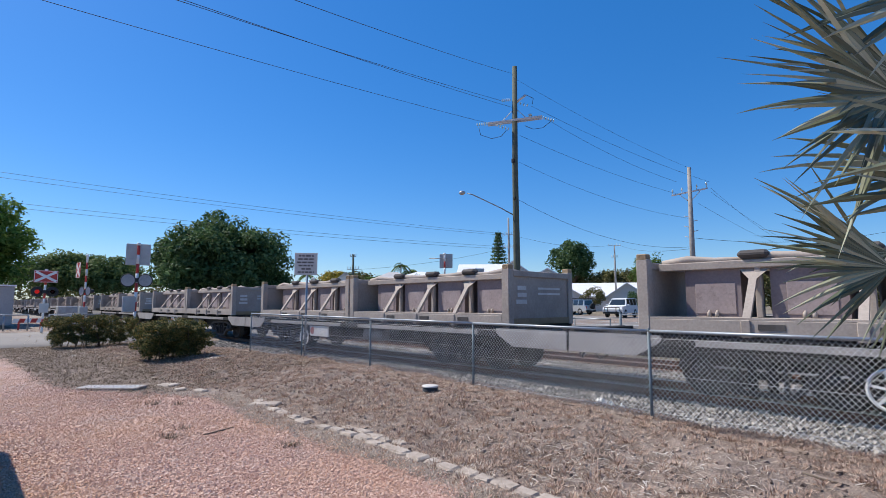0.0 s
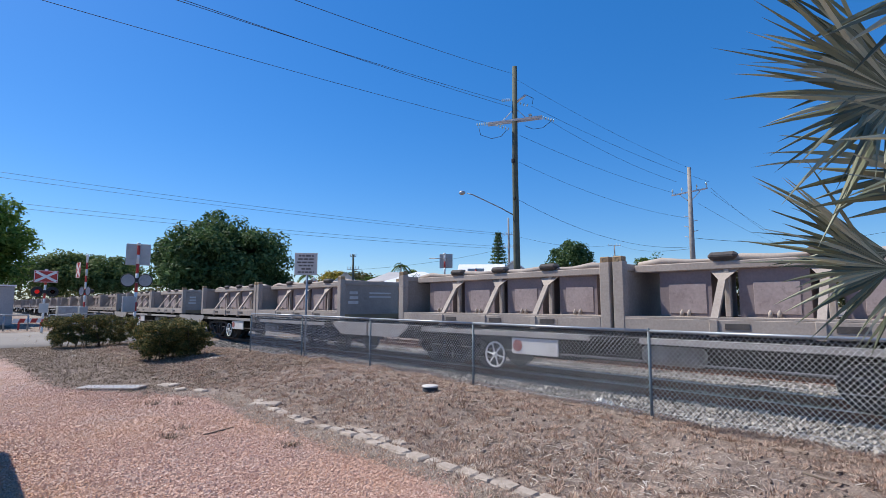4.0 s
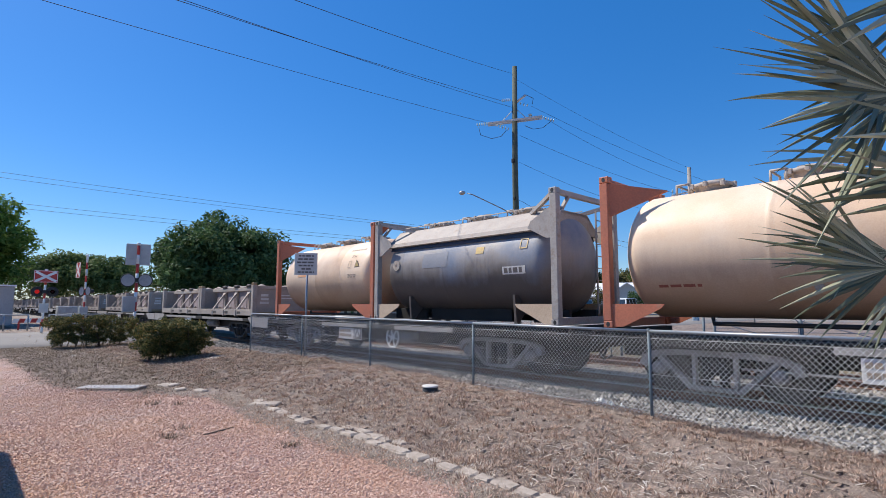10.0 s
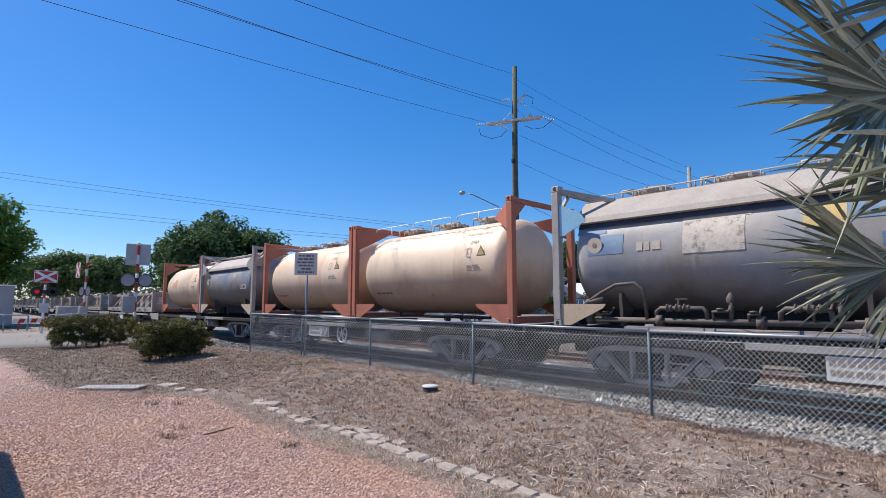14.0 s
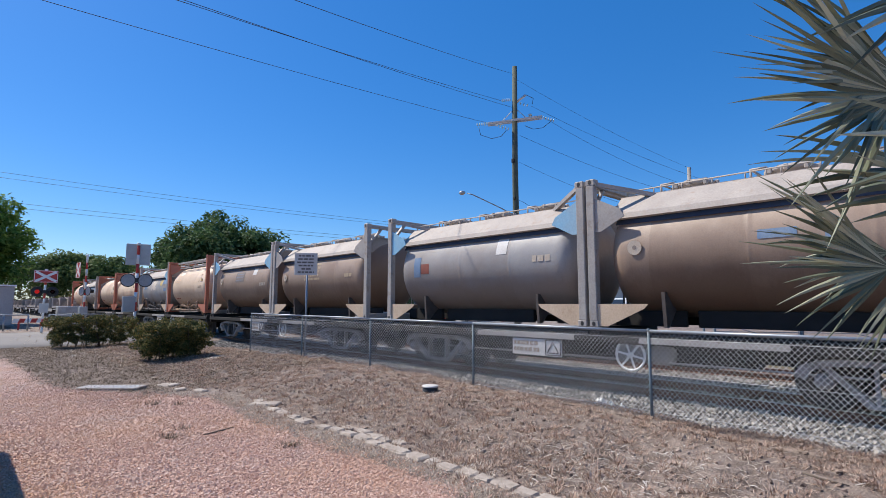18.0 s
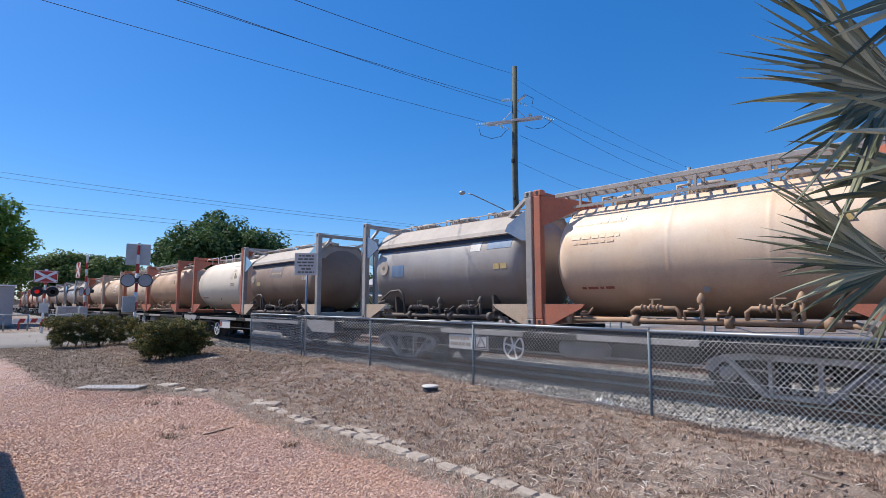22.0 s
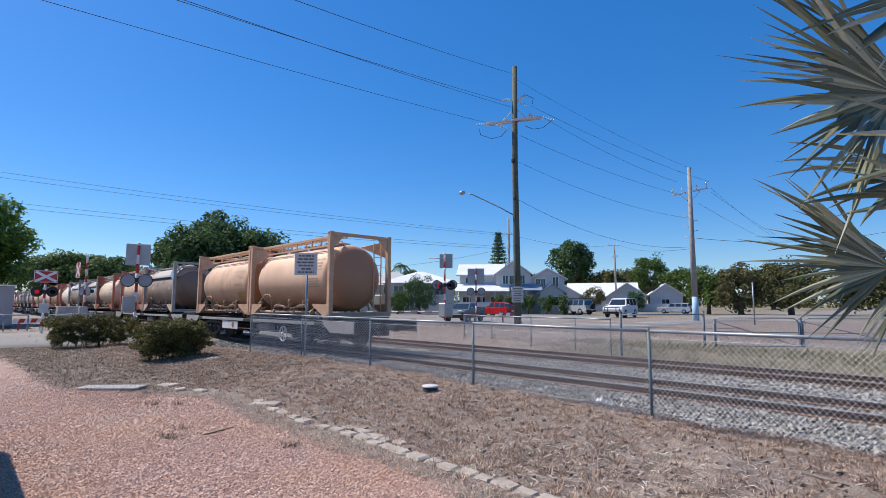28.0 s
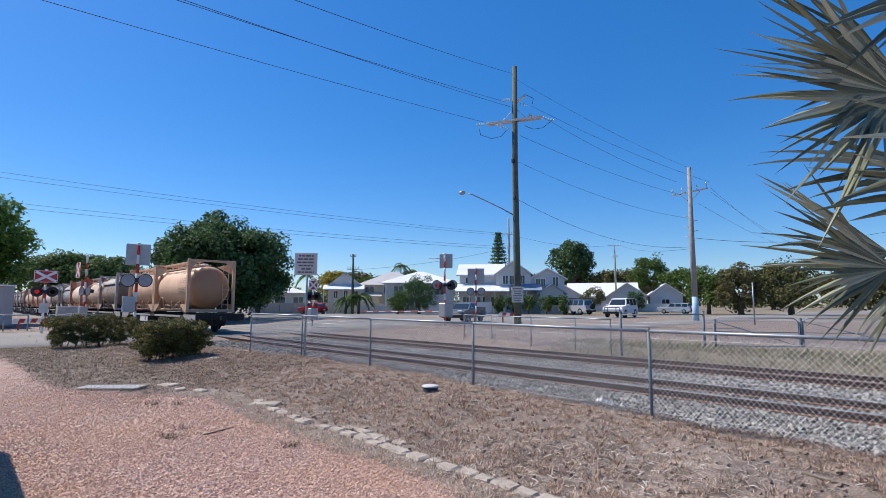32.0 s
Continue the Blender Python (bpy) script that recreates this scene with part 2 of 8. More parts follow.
def ground_mix():
    """Dry grass soil, pink gravel and green verge, mixed by the sheet's own zones."""
    ma, nt, bsdf = nodes_of("ground_soil")
    co = nt.nodes.new("ShaderNodeTexCoord").outputs["Object"]
    big, mid, fine = noise_of(nt, co, 0.35, 5), noise_of(nt, co, 4.0, 6, 0.65), noise_of(nt, co, 60, 4, 0.7)
    soil = mixed(nt, ramp(nt, mid, [(0.36, (0, 0, 0)), (0.62, (1, 1, 1))]), (0.125, 0.09, 0.072), (0.34, 0.268, 0.222))
    soil = mixed(nt, ramp(nt, big, [(0.42, (0, 0, 0)), (0.65, (1, 1, 1))]), soil, (0.235, 0.185, 0.152))
    soil = mixed(nt, 0.8, soil, ramp(nt, fine, [(0.3, (0.3,) * 3), (0.7, (0.7,) * 3)]), "OVERLAY")
    vo = nt.nodes.new("ShaderNodeTexVoronoi")
    vo.inputs["Scale"].default_value = 55
    nt.links.new(co, vo.inputs["Vector"])
    sp = nt.nodes.new("ShaderNodeSeparateColor")
    nt.links.new(vo.outputs["Color"], sp.inputs[0])
    pink = ramp(nt, sp.outputs[0], [(0.0, (0.23, 0.135, 0.105)), (0.35, (0.42, 0.265, 0.21)), (0.7, (0.50, 0.325, 0.26)), (1.0, (0.66, 0.50, 0.43))])
    pink = mixed(nt, ramp(nt, noise_of(nt, co, 0.8, 6, 0.65), [(0.48, (0, 0, 0)), (0.68, (0.75, 0.75, 0.75))]), pink, (0.38, 0.295, 0.26))
    pink = mixed(nt, ramp(nt, noise_of(nt, co, 0.55, 3), [(0.52, (0, 0, 0)), (0.7, (0.6, 0.6, 0.6))]), pink, (0.46, 0.26, 0.17))
    green = mixed(nt, mid, (0.13, 0.115, 0.07), (0.26, 0.205, 0.15))
    def zone(name, soft):
        at = nt.nodes.new("ShaderNodeAttribute")
        at.attribute_name = name
        v = calc(nt, "ADD", at.outputs["Fac"], calc(nt, "MULTIPLY", calc(nt, "SUBTRACT", mid, 0.5), soft))
        return ramp(nt, v, [(0.42, (0, 0, 0)), (0.58, (1, 1, 1))])
    col = mixed(nt, zone("verge", 1.2), soil, green)
    col = mixed(nt, zone("gravel", 0.9), col, pink)
    nt.links.new(col, bsdf.inputs["Base Color"])
    bsdf.inputs["Roughness"].default_value = 0.95
    hgt = calc(nt, "ADD", calc(nt, "MULTIPLY", calc(nt, "SUBTRACT", 1.0, vo.outputs["Distance"]), 0.6), calc(nt, "ADD", mid, calc(nt, "MULTIPLY", fine, 0.6)))
    bumped(nt, bsdf, hgt, 0.9, 0.03)
    return ma


SOIL = ground_mix()
ASPHALT = plain("asphalt", (0.225, 0.208, 0.192), (0.165, 0.153, 0.143), 0.25, 70, 0.9, bump=0.5, stain=(0.135, 0.125, 0.117), amount=0.32, loose=False)
CONCRETE = plain("concrete", (0.40, 0.345, 0.295), (0.28, 0.235, 0.198), 6, 30, 0.9, bump=0.6, stain=(0.21, 0.165, 0.13), amount=0.4)
BALLAST = broken("ballast_bed", [(0.0, (0.07, 0.061, 0.053)), (0.5, (0.20, 0.178, 0.155)), (1.0, (0.36, 0.33, 0.295))], 26, 1.0, 0.03)
STRAW = leafy("straw", (0.34, 0.27, 0.215), (0.50, 0.415, 0.335), (0.68, 0.61, 0.52), 0.2, 0.8)
TUFT = leafy("dry_tuft", (0.20, 0.125, 0.092), (0.40, 0.275, 0.213), (0.62, 0.49, 0.40), 0.2, 0.85)
MULCH = leafy("dead_litter", (0.085, 0.06, 0.047), (0.19, 0.145, 0.11), (0.36, 0.29, 0.23), 0.1, 0.85)
VERGE = leafy("verge_grass", (0.085, 0.098, 0.04), (0.155, 0.15, 0.075), (0.29, 0.245, 0.155), 0.2)
RAIL_SIDE = plain("rusty_rail", (0.16, 0.085, 0.055), (0.11, 0.06, 0.045), 6, 50, 0.85, 0.2)
RAIL_TOP = plain("polished_rail", (0.34, 0.33, 0.33), (0.26, 0.25, 0.25), 3, 80, 0.42, 0.8, bump=0.05)
SLEEPER = plain("weathered_sleeper", (0.30, 0.265, 0.235), (0.20, 0.165, 0.145), 3, 40, 0.9, bump=0.5, stain=(0.14, 0.10, 0.08), amount=0.4)
GALV = plain("galvanised_steel", (0.32, 0.35, 0.38), (0.25, 0.28, 0.31), 5, 60, 0.5, 0.6, bump=0.1)
WIRE_STEEL = plain("fence_wire", (0.57, 0.58, 0.585), (0.42, 0.435, 0.44), 5, 60, 0.5, 0.2, bump=0.05)
POST_BLUE = plain("weathered_post", (0.14, 0.18, 0.205), (0.10, 0.13, 0.15), 5, 60, 0.65, 0.2, bump=0.1)
POLE_WOOD = plain("pole_timber", (0.10, 0.115, 0.085), (0.07, 0.08, 0.06), 3, 30, 0.9, bump=0.6, stain=(0.13, 0.125, 0.10), amount=0.3)
POLE_PALE = plain("old_pole_timber", (0.31, 0.295, 0.28), (0.23, 0.215, 0.205), 3, 30, 0.9, bump=0.6)
POLE_BLUE = plain("blue_pole_paint", (0.28, 0.45, 0.62), (0.34, 0.48, 0.60), 4, 40, 0.6)
ARM_WOOD = plain("grey_crossarm", (0.60, 0.60, 0.60), (0.48, 0.48, 0.48), 5, 40, 0.85)
CABLE = plain("black_cable", (0.03, 0.03, 0.035), rough=0.6)
PORCELAIN = plain("insulator", (0.62, 0.72, 0.72), (0.5, 0.6, 0.6), 5, 40, 0.2)
WHITE = plain("white_paint", (0.78, 0.78, 0.76), (0.68, 0.68, 0.66), 2, 40, 0.5, bump=0.08)
DISC_RED = plain("faded_red_emblem", (0.34, 0.10, 0.085), (0.28, 0.09, 0.08), 6, 40, 0.6, stain=(0.45, 0.38, 0.35), amount=0.35)
RED = plain("red_paint", (0.50, 0.045, 0.035), (0.40, 0.035, 0.03), 3, 40, 0.5)
BLACK = plain("black_paint", (0.018, 0.018, 0.02), (0.03, 0.03, 0.03), 3, 40, 0.55)
SIGN_GREY = plain("sign_back", (0.40, 0.41, 0.42), (0.33, 0.34, 0.35), 2, 40, 0.45, 0.5)
DISC_BACK = plain("lamp_board_back", (0.34, 0.35, 0.36), (0.27, 0.28, 0.29), 4, 40, 0.6)
SIGN_FACE = plain("sign_face", (0.60, 0.575, 0.545), (0.52, 0.50, 0.47), 2, 40, 0.5)
INK = plain("dark_lettering", (0.12, 0.10, 0.095), (0.17, 0.15, 0.14), 12, 60, 0.7)
INK_SOFT = plain("faded_lettering", (0.28, 0.22, 0.17), (0.36, 0.28, 0.21), 12, 60, 0.7)
INK_PALE = plain("worn_lettering", (0.42, 0.33, 0.25), (0.5, 0.40, 0.31), 12, 60, 0.7)
INK_RED = plain("rust_red_lettering", (0.30, 0.09, 0.06), rough=0.7)
INK_BLUE = plain("faded_blue_patch", (0.12, 0.20, 0.33), (0.2, 0.27, 0.36), 4, 40, 0.6)
YELLOW = plain("yellow_panel", (0.60, 0.42, 0.14), (0.48, 0.37, 0.20), 4, 40, 0.6, stain=(0.36, 0.33, 0.30), amount=0.35)
PALE = plain("pale_plate", (0.66, 0.645, 0.62), (0.56, 0.53, 0.50), 3, 30, 0.7, stain=(0.3, 0.25, 0.21), amount=0.25)
ORANGE = plain("orange_frame", (0.48, 0.155, 0.085), (0.40, 0.135, 0.08), 2, 30, 0.6, stain=(0.34, 0.19, 0.125), amount=0.35)
FRAME_GREY = plain("grey_frame", (0.40, 0.365, 0.33), (0.31, 0.29, 0.275), 2, 30, 0.6, stain=(0.27, 0.215, 0.17), amount=0.4)
FRAME_TAN = plain("tan_frame", (0.60, 0.46, 0.33), (0.52, 0.38, 0.26), 2, 30, 0.6, stain=(0.40, 0.24, 0.15), amount=0.35)
FRAME_PEACH = plain("peach_frame", (0.60, 0.38, 0.24), (0.50, 0.29, 0.17), 2, 30, 0.6, stain=(0.38, 0.20, 0.12), amount=0.35)
SKY_BLUE = plain("light_blue_gusset", (0.22, 0.47, 0.66), (0.28, 0.44, 0.56), 3, 30, 0.6)
DARK_BAND = plain("dark_blue_band", (0.035, 0.05, 0.085), (0.05, 0.065, 0.09), 3, 30, 0.6)
PIPE = plain("dusty_pipe", (0.38, 0.245, 0.155), (0.26, 0.16, 0.10), 4, 30, 0.7, stain=(0.25, 0.16, 0.11), amount=0.4)
PIPE_GREY = plain("dusty_grey_pipe", (0.125, 0.10, 0.085), (0.085, 0.068, 0.06), 4, 30, 0.7, stain=(0.17, 0.12, 0.09), amount=0.35)
BIN = plain("bin_steel", (0.40, 0.345, 0.30), (0.30, 0.26, 0.23), 1.2, 25, 0.85, bump=0.2, stain=(0.27, 0.215, 0.19), amount=0.35)
BIN_DARK = plain("bin_panel", (0.25, 0.20, 0.195), (0.19, 0.15, 0.15), 1.0, 25, 0.85, stain=(0.15, 0.115, 0.11), amount=0.3)
BIN_RUST = plain("rusty_bin_corner", (0.33, 0.24, 0.14), (0.26, 0.18, 0.11), 3, 25, 0.85)
COAL = plain("dark_load", (0.05, 0.045, 0.045), (0.10, 0.09, 0.085), 4, 30, 0.9, bump=0.6)
WAGON = plain("wagon_sill", (0.37, 0.345, 0.325), (0.28, 0.26, 0.245), 1.3, 25, 0.8, stain=(0.22, 0.18, 0.155), amount=0.35)
# Near black: the shade beneath the wagons is put into this colour.
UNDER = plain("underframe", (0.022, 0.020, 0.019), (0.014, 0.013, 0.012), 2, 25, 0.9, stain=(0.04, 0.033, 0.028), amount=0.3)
BOGIE = plain("bogie_casting", (0.28, 0.265, 0.255), (0.15, 0.142, 0.137), 3, 25, 0.8, stain=(0.10, 0.08, 0.07), amount=0.35)
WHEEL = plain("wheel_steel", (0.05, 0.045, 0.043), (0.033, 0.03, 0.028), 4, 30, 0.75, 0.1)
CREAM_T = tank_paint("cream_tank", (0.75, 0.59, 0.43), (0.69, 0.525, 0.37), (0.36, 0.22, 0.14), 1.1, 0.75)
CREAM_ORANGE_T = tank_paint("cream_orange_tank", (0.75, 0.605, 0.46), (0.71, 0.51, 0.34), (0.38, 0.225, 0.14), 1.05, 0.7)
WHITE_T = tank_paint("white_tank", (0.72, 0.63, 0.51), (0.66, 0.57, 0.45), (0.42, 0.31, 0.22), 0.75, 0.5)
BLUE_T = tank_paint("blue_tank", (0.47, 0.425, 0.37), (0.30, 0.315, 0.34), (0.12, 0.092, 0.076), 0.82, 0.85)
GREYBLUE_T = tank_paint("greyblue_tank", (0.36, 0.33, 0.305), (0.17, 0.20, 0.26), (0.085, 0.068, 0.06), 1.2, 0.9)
BROWN_T = tank_paint("brown_tank", (0.37, 0.275, 0.205), (0.31, 0.22, 0.16), (0.15, 0.088, 0.055), 1.1, 0.85, end_shade=0.5)
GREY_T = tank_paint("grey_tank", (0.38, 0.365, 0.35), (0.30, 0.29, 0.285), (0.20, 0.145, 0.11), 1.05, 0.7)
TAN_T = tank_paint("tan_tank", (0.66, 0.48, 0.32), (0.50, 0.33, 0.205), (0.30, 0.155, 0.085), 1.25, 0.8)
PEACH_T = tank_paint("peach_tank", (0.75, 0.51, 0.34), (0.67, 0.425, 0.265), (0.38, 0.18, 0.09), 1.05, 0.65, end_shade=0.9)
ROOF_G = plain("dusty_tank_roof", (0.40, 0.355, 0.315), (0.33, 0.29, 0.26), 2, 30, 0.7, stain=(0.33, 0.26, 0.21), amount=0.4)
LEAF_DARK = leafy("dark_foliage", (0.038, 0.078, 0.028), (0.07, 0.13, 0.045), (0.15, 0.225, 0.095), 0.3)
LEAF_MID = leafy("mid_foliage", (0.05, 0.095, 0.02), (0.085, 0.145, 0.03), (0.15, 0.205, 0.055))
LEAF_RAIN = leafy("rain_tree_foliage", (0.065, 0.11, 0.034), (0.11, 0.165, 0.052), (0.175, 0.225, 0.085), 0.3)
LEAF_OLIVE = leafy("olive_foliage", (0.085, 0.09, 0.03), (0.14, 0.135, 0.05), (0.20, 0.18, 0.075))
LEAF_YELLOW = leafy("yellow_foliage", (0.28, 0.22, 0.03), (0.42, 0.32, 0.05), (0.20, 0.21, 0.05))
LEAF_HEDGE = leafy("hedge_foliage", (0.025, 0.04, 0.013), (0.08, 0.10, 0.028), (0.32, 0.22, 0.075), 0.25)
LEAF_BRIGHT = leafy("bright_foliage", (0.075, 0.15, 0.03), (0.135, 0.235, 0.045), (0.24, 0.34, 0.085), 0.35)
LEAF_BROWN = leafy("dry_foliage", (0.09, 0.10, 0.04), (0.13, 0.135, 0.055), (0.20, 0.13, 0.065))
BARK = plain("bark", (0.16, 0.125, 0.095), (0.10, 0.08, 0.065), 4, 30, 0.9, bump=0.8)
ROOF_WHITE = plain("white_metal_roof", (0.74, 0.75, 0.76), (0.66, 0.67, 0.69), 0.5, 12, 0.4, bump=0.1)
ROOF_GREY = plain("grey_metal_roof", (0.50, 0.48, 0.46), (0.44, 0.42, 0.41), 0.5, 12, 0.5)
ROOF_BLUE = plain("blue_grey_roof", (0.20, 0.25, 0.33), (0.25, 0.29, 0.36), 0.5, 12, 0.5)
WALL_WHITE = plain("white_weatherboard", (0.60, 0.58, 0.56), (0.53, 0.515, 0.50), 0.6, 14, 0.6)
WALL_CREAM = plain("cream_render", (0.66, 0.58, 0.44), (0.58, 0.51, 0.38), 0.6, 14, 0.7)
WALL_GREY = plain("grey_render", (0.40, 0.39, 0.38), (0.34, 0.33, 0.32), 0.6, 14, 0.7)
GLASS = glass("window_glass")
CAR_WHITE = plain("white_car_paint", (0.72, 0.73, 0.74), (0.68, 0.69, 0.70), 0.8, 60, 0.25, bump=0.02, spread=0.02)
CAR_SILVER = plain("silver_car_paint", (0.50, 0.51, 0.52), (0.46, 0.47, 0.48), 0.8, 60, 0.3, 0.4, bump=0.02, spread=0.02)
CAR_RED = plain("red_car_paint", (0.48, 0.02, 0.02), (0.42, 0.02, 0.02), 0.8, 60, 0.22, bump=0.02, spread=0.02)
CAR_BLUE = plain("blue_car_paint", (0.06, 0.18, 0.42), (0.05, 0.16, 0.38), 0.8, 60, 0.25, bump=0.02, spread=0.02)
CAR_DARK = plain("dark_car_paint", (0.10, 0.11, 0.13), (0.08, 0.09, 0.11), 0.8, 60, 0.25, bump=0.02, spread=0.02)
RUBBER = plain("tyre_rubber", (0.02, 0.02, 0.02), rough=0.9)
LAMP_RED = glowing("lit_red_lens", (0.75, 0.03, 0.03), 0.35)
LENS_DARK = glass("dark_lens", (0.05, 0.01, 0.01))

# ---- ground, road, tracks ----
def smooth(a, b, v):
    t = np.clip((v - a) / (b - a), 0, 1)
    return t * t * (3 - 2 * t)


MOUND_X = np.array([-60.0, -20.0, -15.8, -12.5, -9.5, -6.4, -3.2, 0.0, 8.0, 30.0])
MOUND_H = np.array([0.02, 0.05, 0.14, 0.22, 0.25, 0.20, 0.10, 0.06, 0.04, 0.02])
RAIL_Z, NEAR_Y, FAR_Y, GAUGE = 0.12, 9.71, 13.35, 1.067


def ground_height(x, y):
    """Height of the ground sheet: flat path, low mound before the fence, sunk track bed, higher road beyond."""
    x, y = np.asarray(x, float), np.asarray(y, float)
    h = np.interp(x, MOUND_X, MOUND_H) * smooth(3.4, 6.0, y)
    lumps = 0.03 * np.sin(x * 2.3 + 1.7 * np.sin(y * 1.9)) * np.sin(y * 2.9 + x * 0.8) + 0.012 * np.sin(x * 5.1 + y * 3.3)
    lumps = lumps + 0.016 * np.sin(x * 10.3 + 2.1 * np.sin(y * 6.1 + x)) * np.sin(y * 12.7 + 1.6 * np.sin(x * 5.7))
    h = h + lumps * smooth(3.3, 4.2, y) * (1 - smooth(14, 18, y)) * (np.abs(x) < 60)
    h = h - 0.06 * np.exp(-((x + 12.6) ** 2 / 4 + (y - 2.9) ** 2 / 0.8))
    bed = smooth(6.9, 7.7, y) * (1 - smooth(15.0, 16.2, y))
    h = h * (1 - bed) + (-0.16) * bed
    h = h * (1 - smooth(15.0, 19.0, y)) + 0.3 * smooth(15.0, 21.0, y)
    road = smooth(-39.0, -36.5, x) * (1 - smooth(-24.5, -22.5, x))
    deck = 0.02 + 0.09 * smooth(3.0, 7.8, y) + 0.19 * smooth(15.2, 23.0, y)
    return h * (1 - road) + (deck - 0.05) * road


EDGE_X = np.array([-60, -20.9, -16.7, -13.2, -11.96, -11.35, -10.62, -9.4, -8.0, -7.4, -6.0, -4.5, -3.6, -3.1, -2.0, 5.0])
EDGE_Y = np.array([0.5, 1.11, 1.34, 1.46, 1.76, 2.14, 2.6, 3.3, 3.2, 3.1, 3.15, 3.2, 3.25, 3.2, 3.2, 3.2])


def make_ground():
    near_x = np.concatenate([[-3000, -1500, -800, -400, -250, -180, -130, -100, -80, -65, -55, -48, -43], np.arange(-40, -16, 0.5), np.arange(-16, 4, 0.1), np.arange(4, 20, 1.0), [22, 26, 32, 40, 55, 80, 120, 180, 300, 600, 1500, 3000]])
    near_y = np.concatenate([[-3000, -1000, -400, -150, -60, -30, -16, -10, -7, -5], np.arange(-4, 0, 0.5), np.arange(0, 2.8, 0.2), np.arange(2.8, 7.4, 0.1), np.arange(7.4, 8, 0.2), np.arange(8, 24, 0.5), [25, 27, 30, 34, 40, 48, 58, 70, 85, 105, 130, 170, 250, 400, 800, 1500, 3000]])
    gx, gy = np.meshgrid(near_x, near_y, indexing="ij")
    gz = ground_height(gx, gy)
    nx, ny = len(near_x), len(near_y)
    verts = np.stack([gx, gy, gz], -1).reshape(-1, 3)
    i = np.arange(nx - 1)[:, None] * ny + np.arange(ny - 1)[None, :]
    faces = np.stack([i, i + ny, i + ny + 1, i + 1], -1).reshape(-1, 4)
    me = bpy.data.meshes.new("ground")
    me.from_pydata(verts.tolist(), [], faces.tolist())
    me.polygons.foreach_set("use_smooth", [True] * len(me.polygons))
    fx, fy = verts[:, 0], verts[:, 1]
    gravel = np.clip(0.5 + (np.interp(fx, EDGE_X, EDGE_Y) - fy) * 0.9, 0, 1)
    verge = np.clip(smooth(14.6, 15.6, fy) * (1 - smooth(18.5, 21, fy)) * smooth(-12, -8, fx) * 0.9 + 0.75 * smooth(52, 60, fy), 0, 1)
    for name, vals in (("gravel", gravel), ("verge", verge)):
        me.attributes.new(name, "FLOAT", "POINT").data.foreach_set("value", vals.astype(np.float32))
    me.materials.append(SOIL)
    tagged(new("ground", me), "dry brown grass and soil with pink gravel before it", "ground", kind="structure")


def sheet(name, xs, ys, lift, material, label, category, kind="structure", zf=None):
    """A strip laid on the ground's height, with a rim that goes down into it."""
    gx, gy = np.meshgrid(np.array(xs, float), np.array(ys, float), indexing="ij")
    gz = (zf or ground_height)(gx, gy) + lift
    gz[0, :] -= 0.12
    gz[-1, :] -= 0.12
    gz[:, 0] -= 0.12
    gz[:, -1] -= 0.12
    nx, ny = gx.shape
    sh = Shape()
    i = np.arange(nx - 1)[:, None] * ny + np.arange(ny - 1)[None, :]
    sh.add(np.stack([gx, gy, gz], -1).reshape(-1, 3).tolist(), np.stack([i, i + ny, i + ny + 1, i + 1], -1).reshape(-1, 4).tolist(), True)
    ob = new(name, sh.mesh(name, material))
    return tagged(ob, label, category, kind=kind)


def crossing_height(x, y):
    return 0.02 + 0.09 * smooth(3.0, 7.8, y) + 0.19 * smooth(15.2, 23.0, y) + 0 * x


def make_roads():
    sheet("road_crossing", [-37.6, -37.5, -33, -29, -25.1, -25.0], [-80, -79.9, -40, -20, -8, 0, 3, 5, 6.5, 7.8, 8.4, 9, 10, 12, 14, 15.2, 17, 19, 21, 23, 24.9, 25], 0.0, ASPHALT,
          "worn grey asphalt road over the level crossing", "road", zf=crossing_height)
    sheet("road_lane", [-13.3, -13.2, -6, 5, 20, 40, 80, 160, 259.9, 260], [46.9, 47.0, 49, 51.9, 52], 0.008, ASPHALT, "narrow asphalt lane along the far verge", "road")
    sheet("road_street", [-260, -259.9, -200, -120, -80, -60, -45, -37.5, -25, -16, -13.4, -13.3], [24.9, 25.0, 30, 36, 42, 50, 51.9, 52], 0.012, ASPHALT,
          "wide sunlit asphalt street before the houses", "road")
    sheet("road_side", [-24, -23.9, -18, -12, -11.1, -11], [51.8, 51.9, 70, 100, 150, 219, 220], 0.02, ASPHALT, "grey asphalt side street running away past parked cars", "road")
    for k, (x, y, sx, sy) in enumerate([(-16, 35.5, 3, 0.12), (-20, 35.5, 3, 0.12), (-26, 35.5, 3, 0.12), (-32, 35.5, 3, 0.12), (-38, 35.5, 3, 0.12), (-28.5, 27.3, 5.5, 0.3), (-33.5, 19.5, 5.5, 0.3), (-17, 30.2, 6, 0.12), (-30, 45, 8, 0.12), (-44, 45, 8, 0.12)]):
        z = float(crossing_height(x, y)) if y < 25 else 0.312
        line = new("road_marking", Shape().box((x, y, z + 0.006), (sx, sy, 0.008)).mesh("road_marking", WHITE))
        tagged(line, "worn white painted line on the asphalt", "road marking", "road markings", "structure")


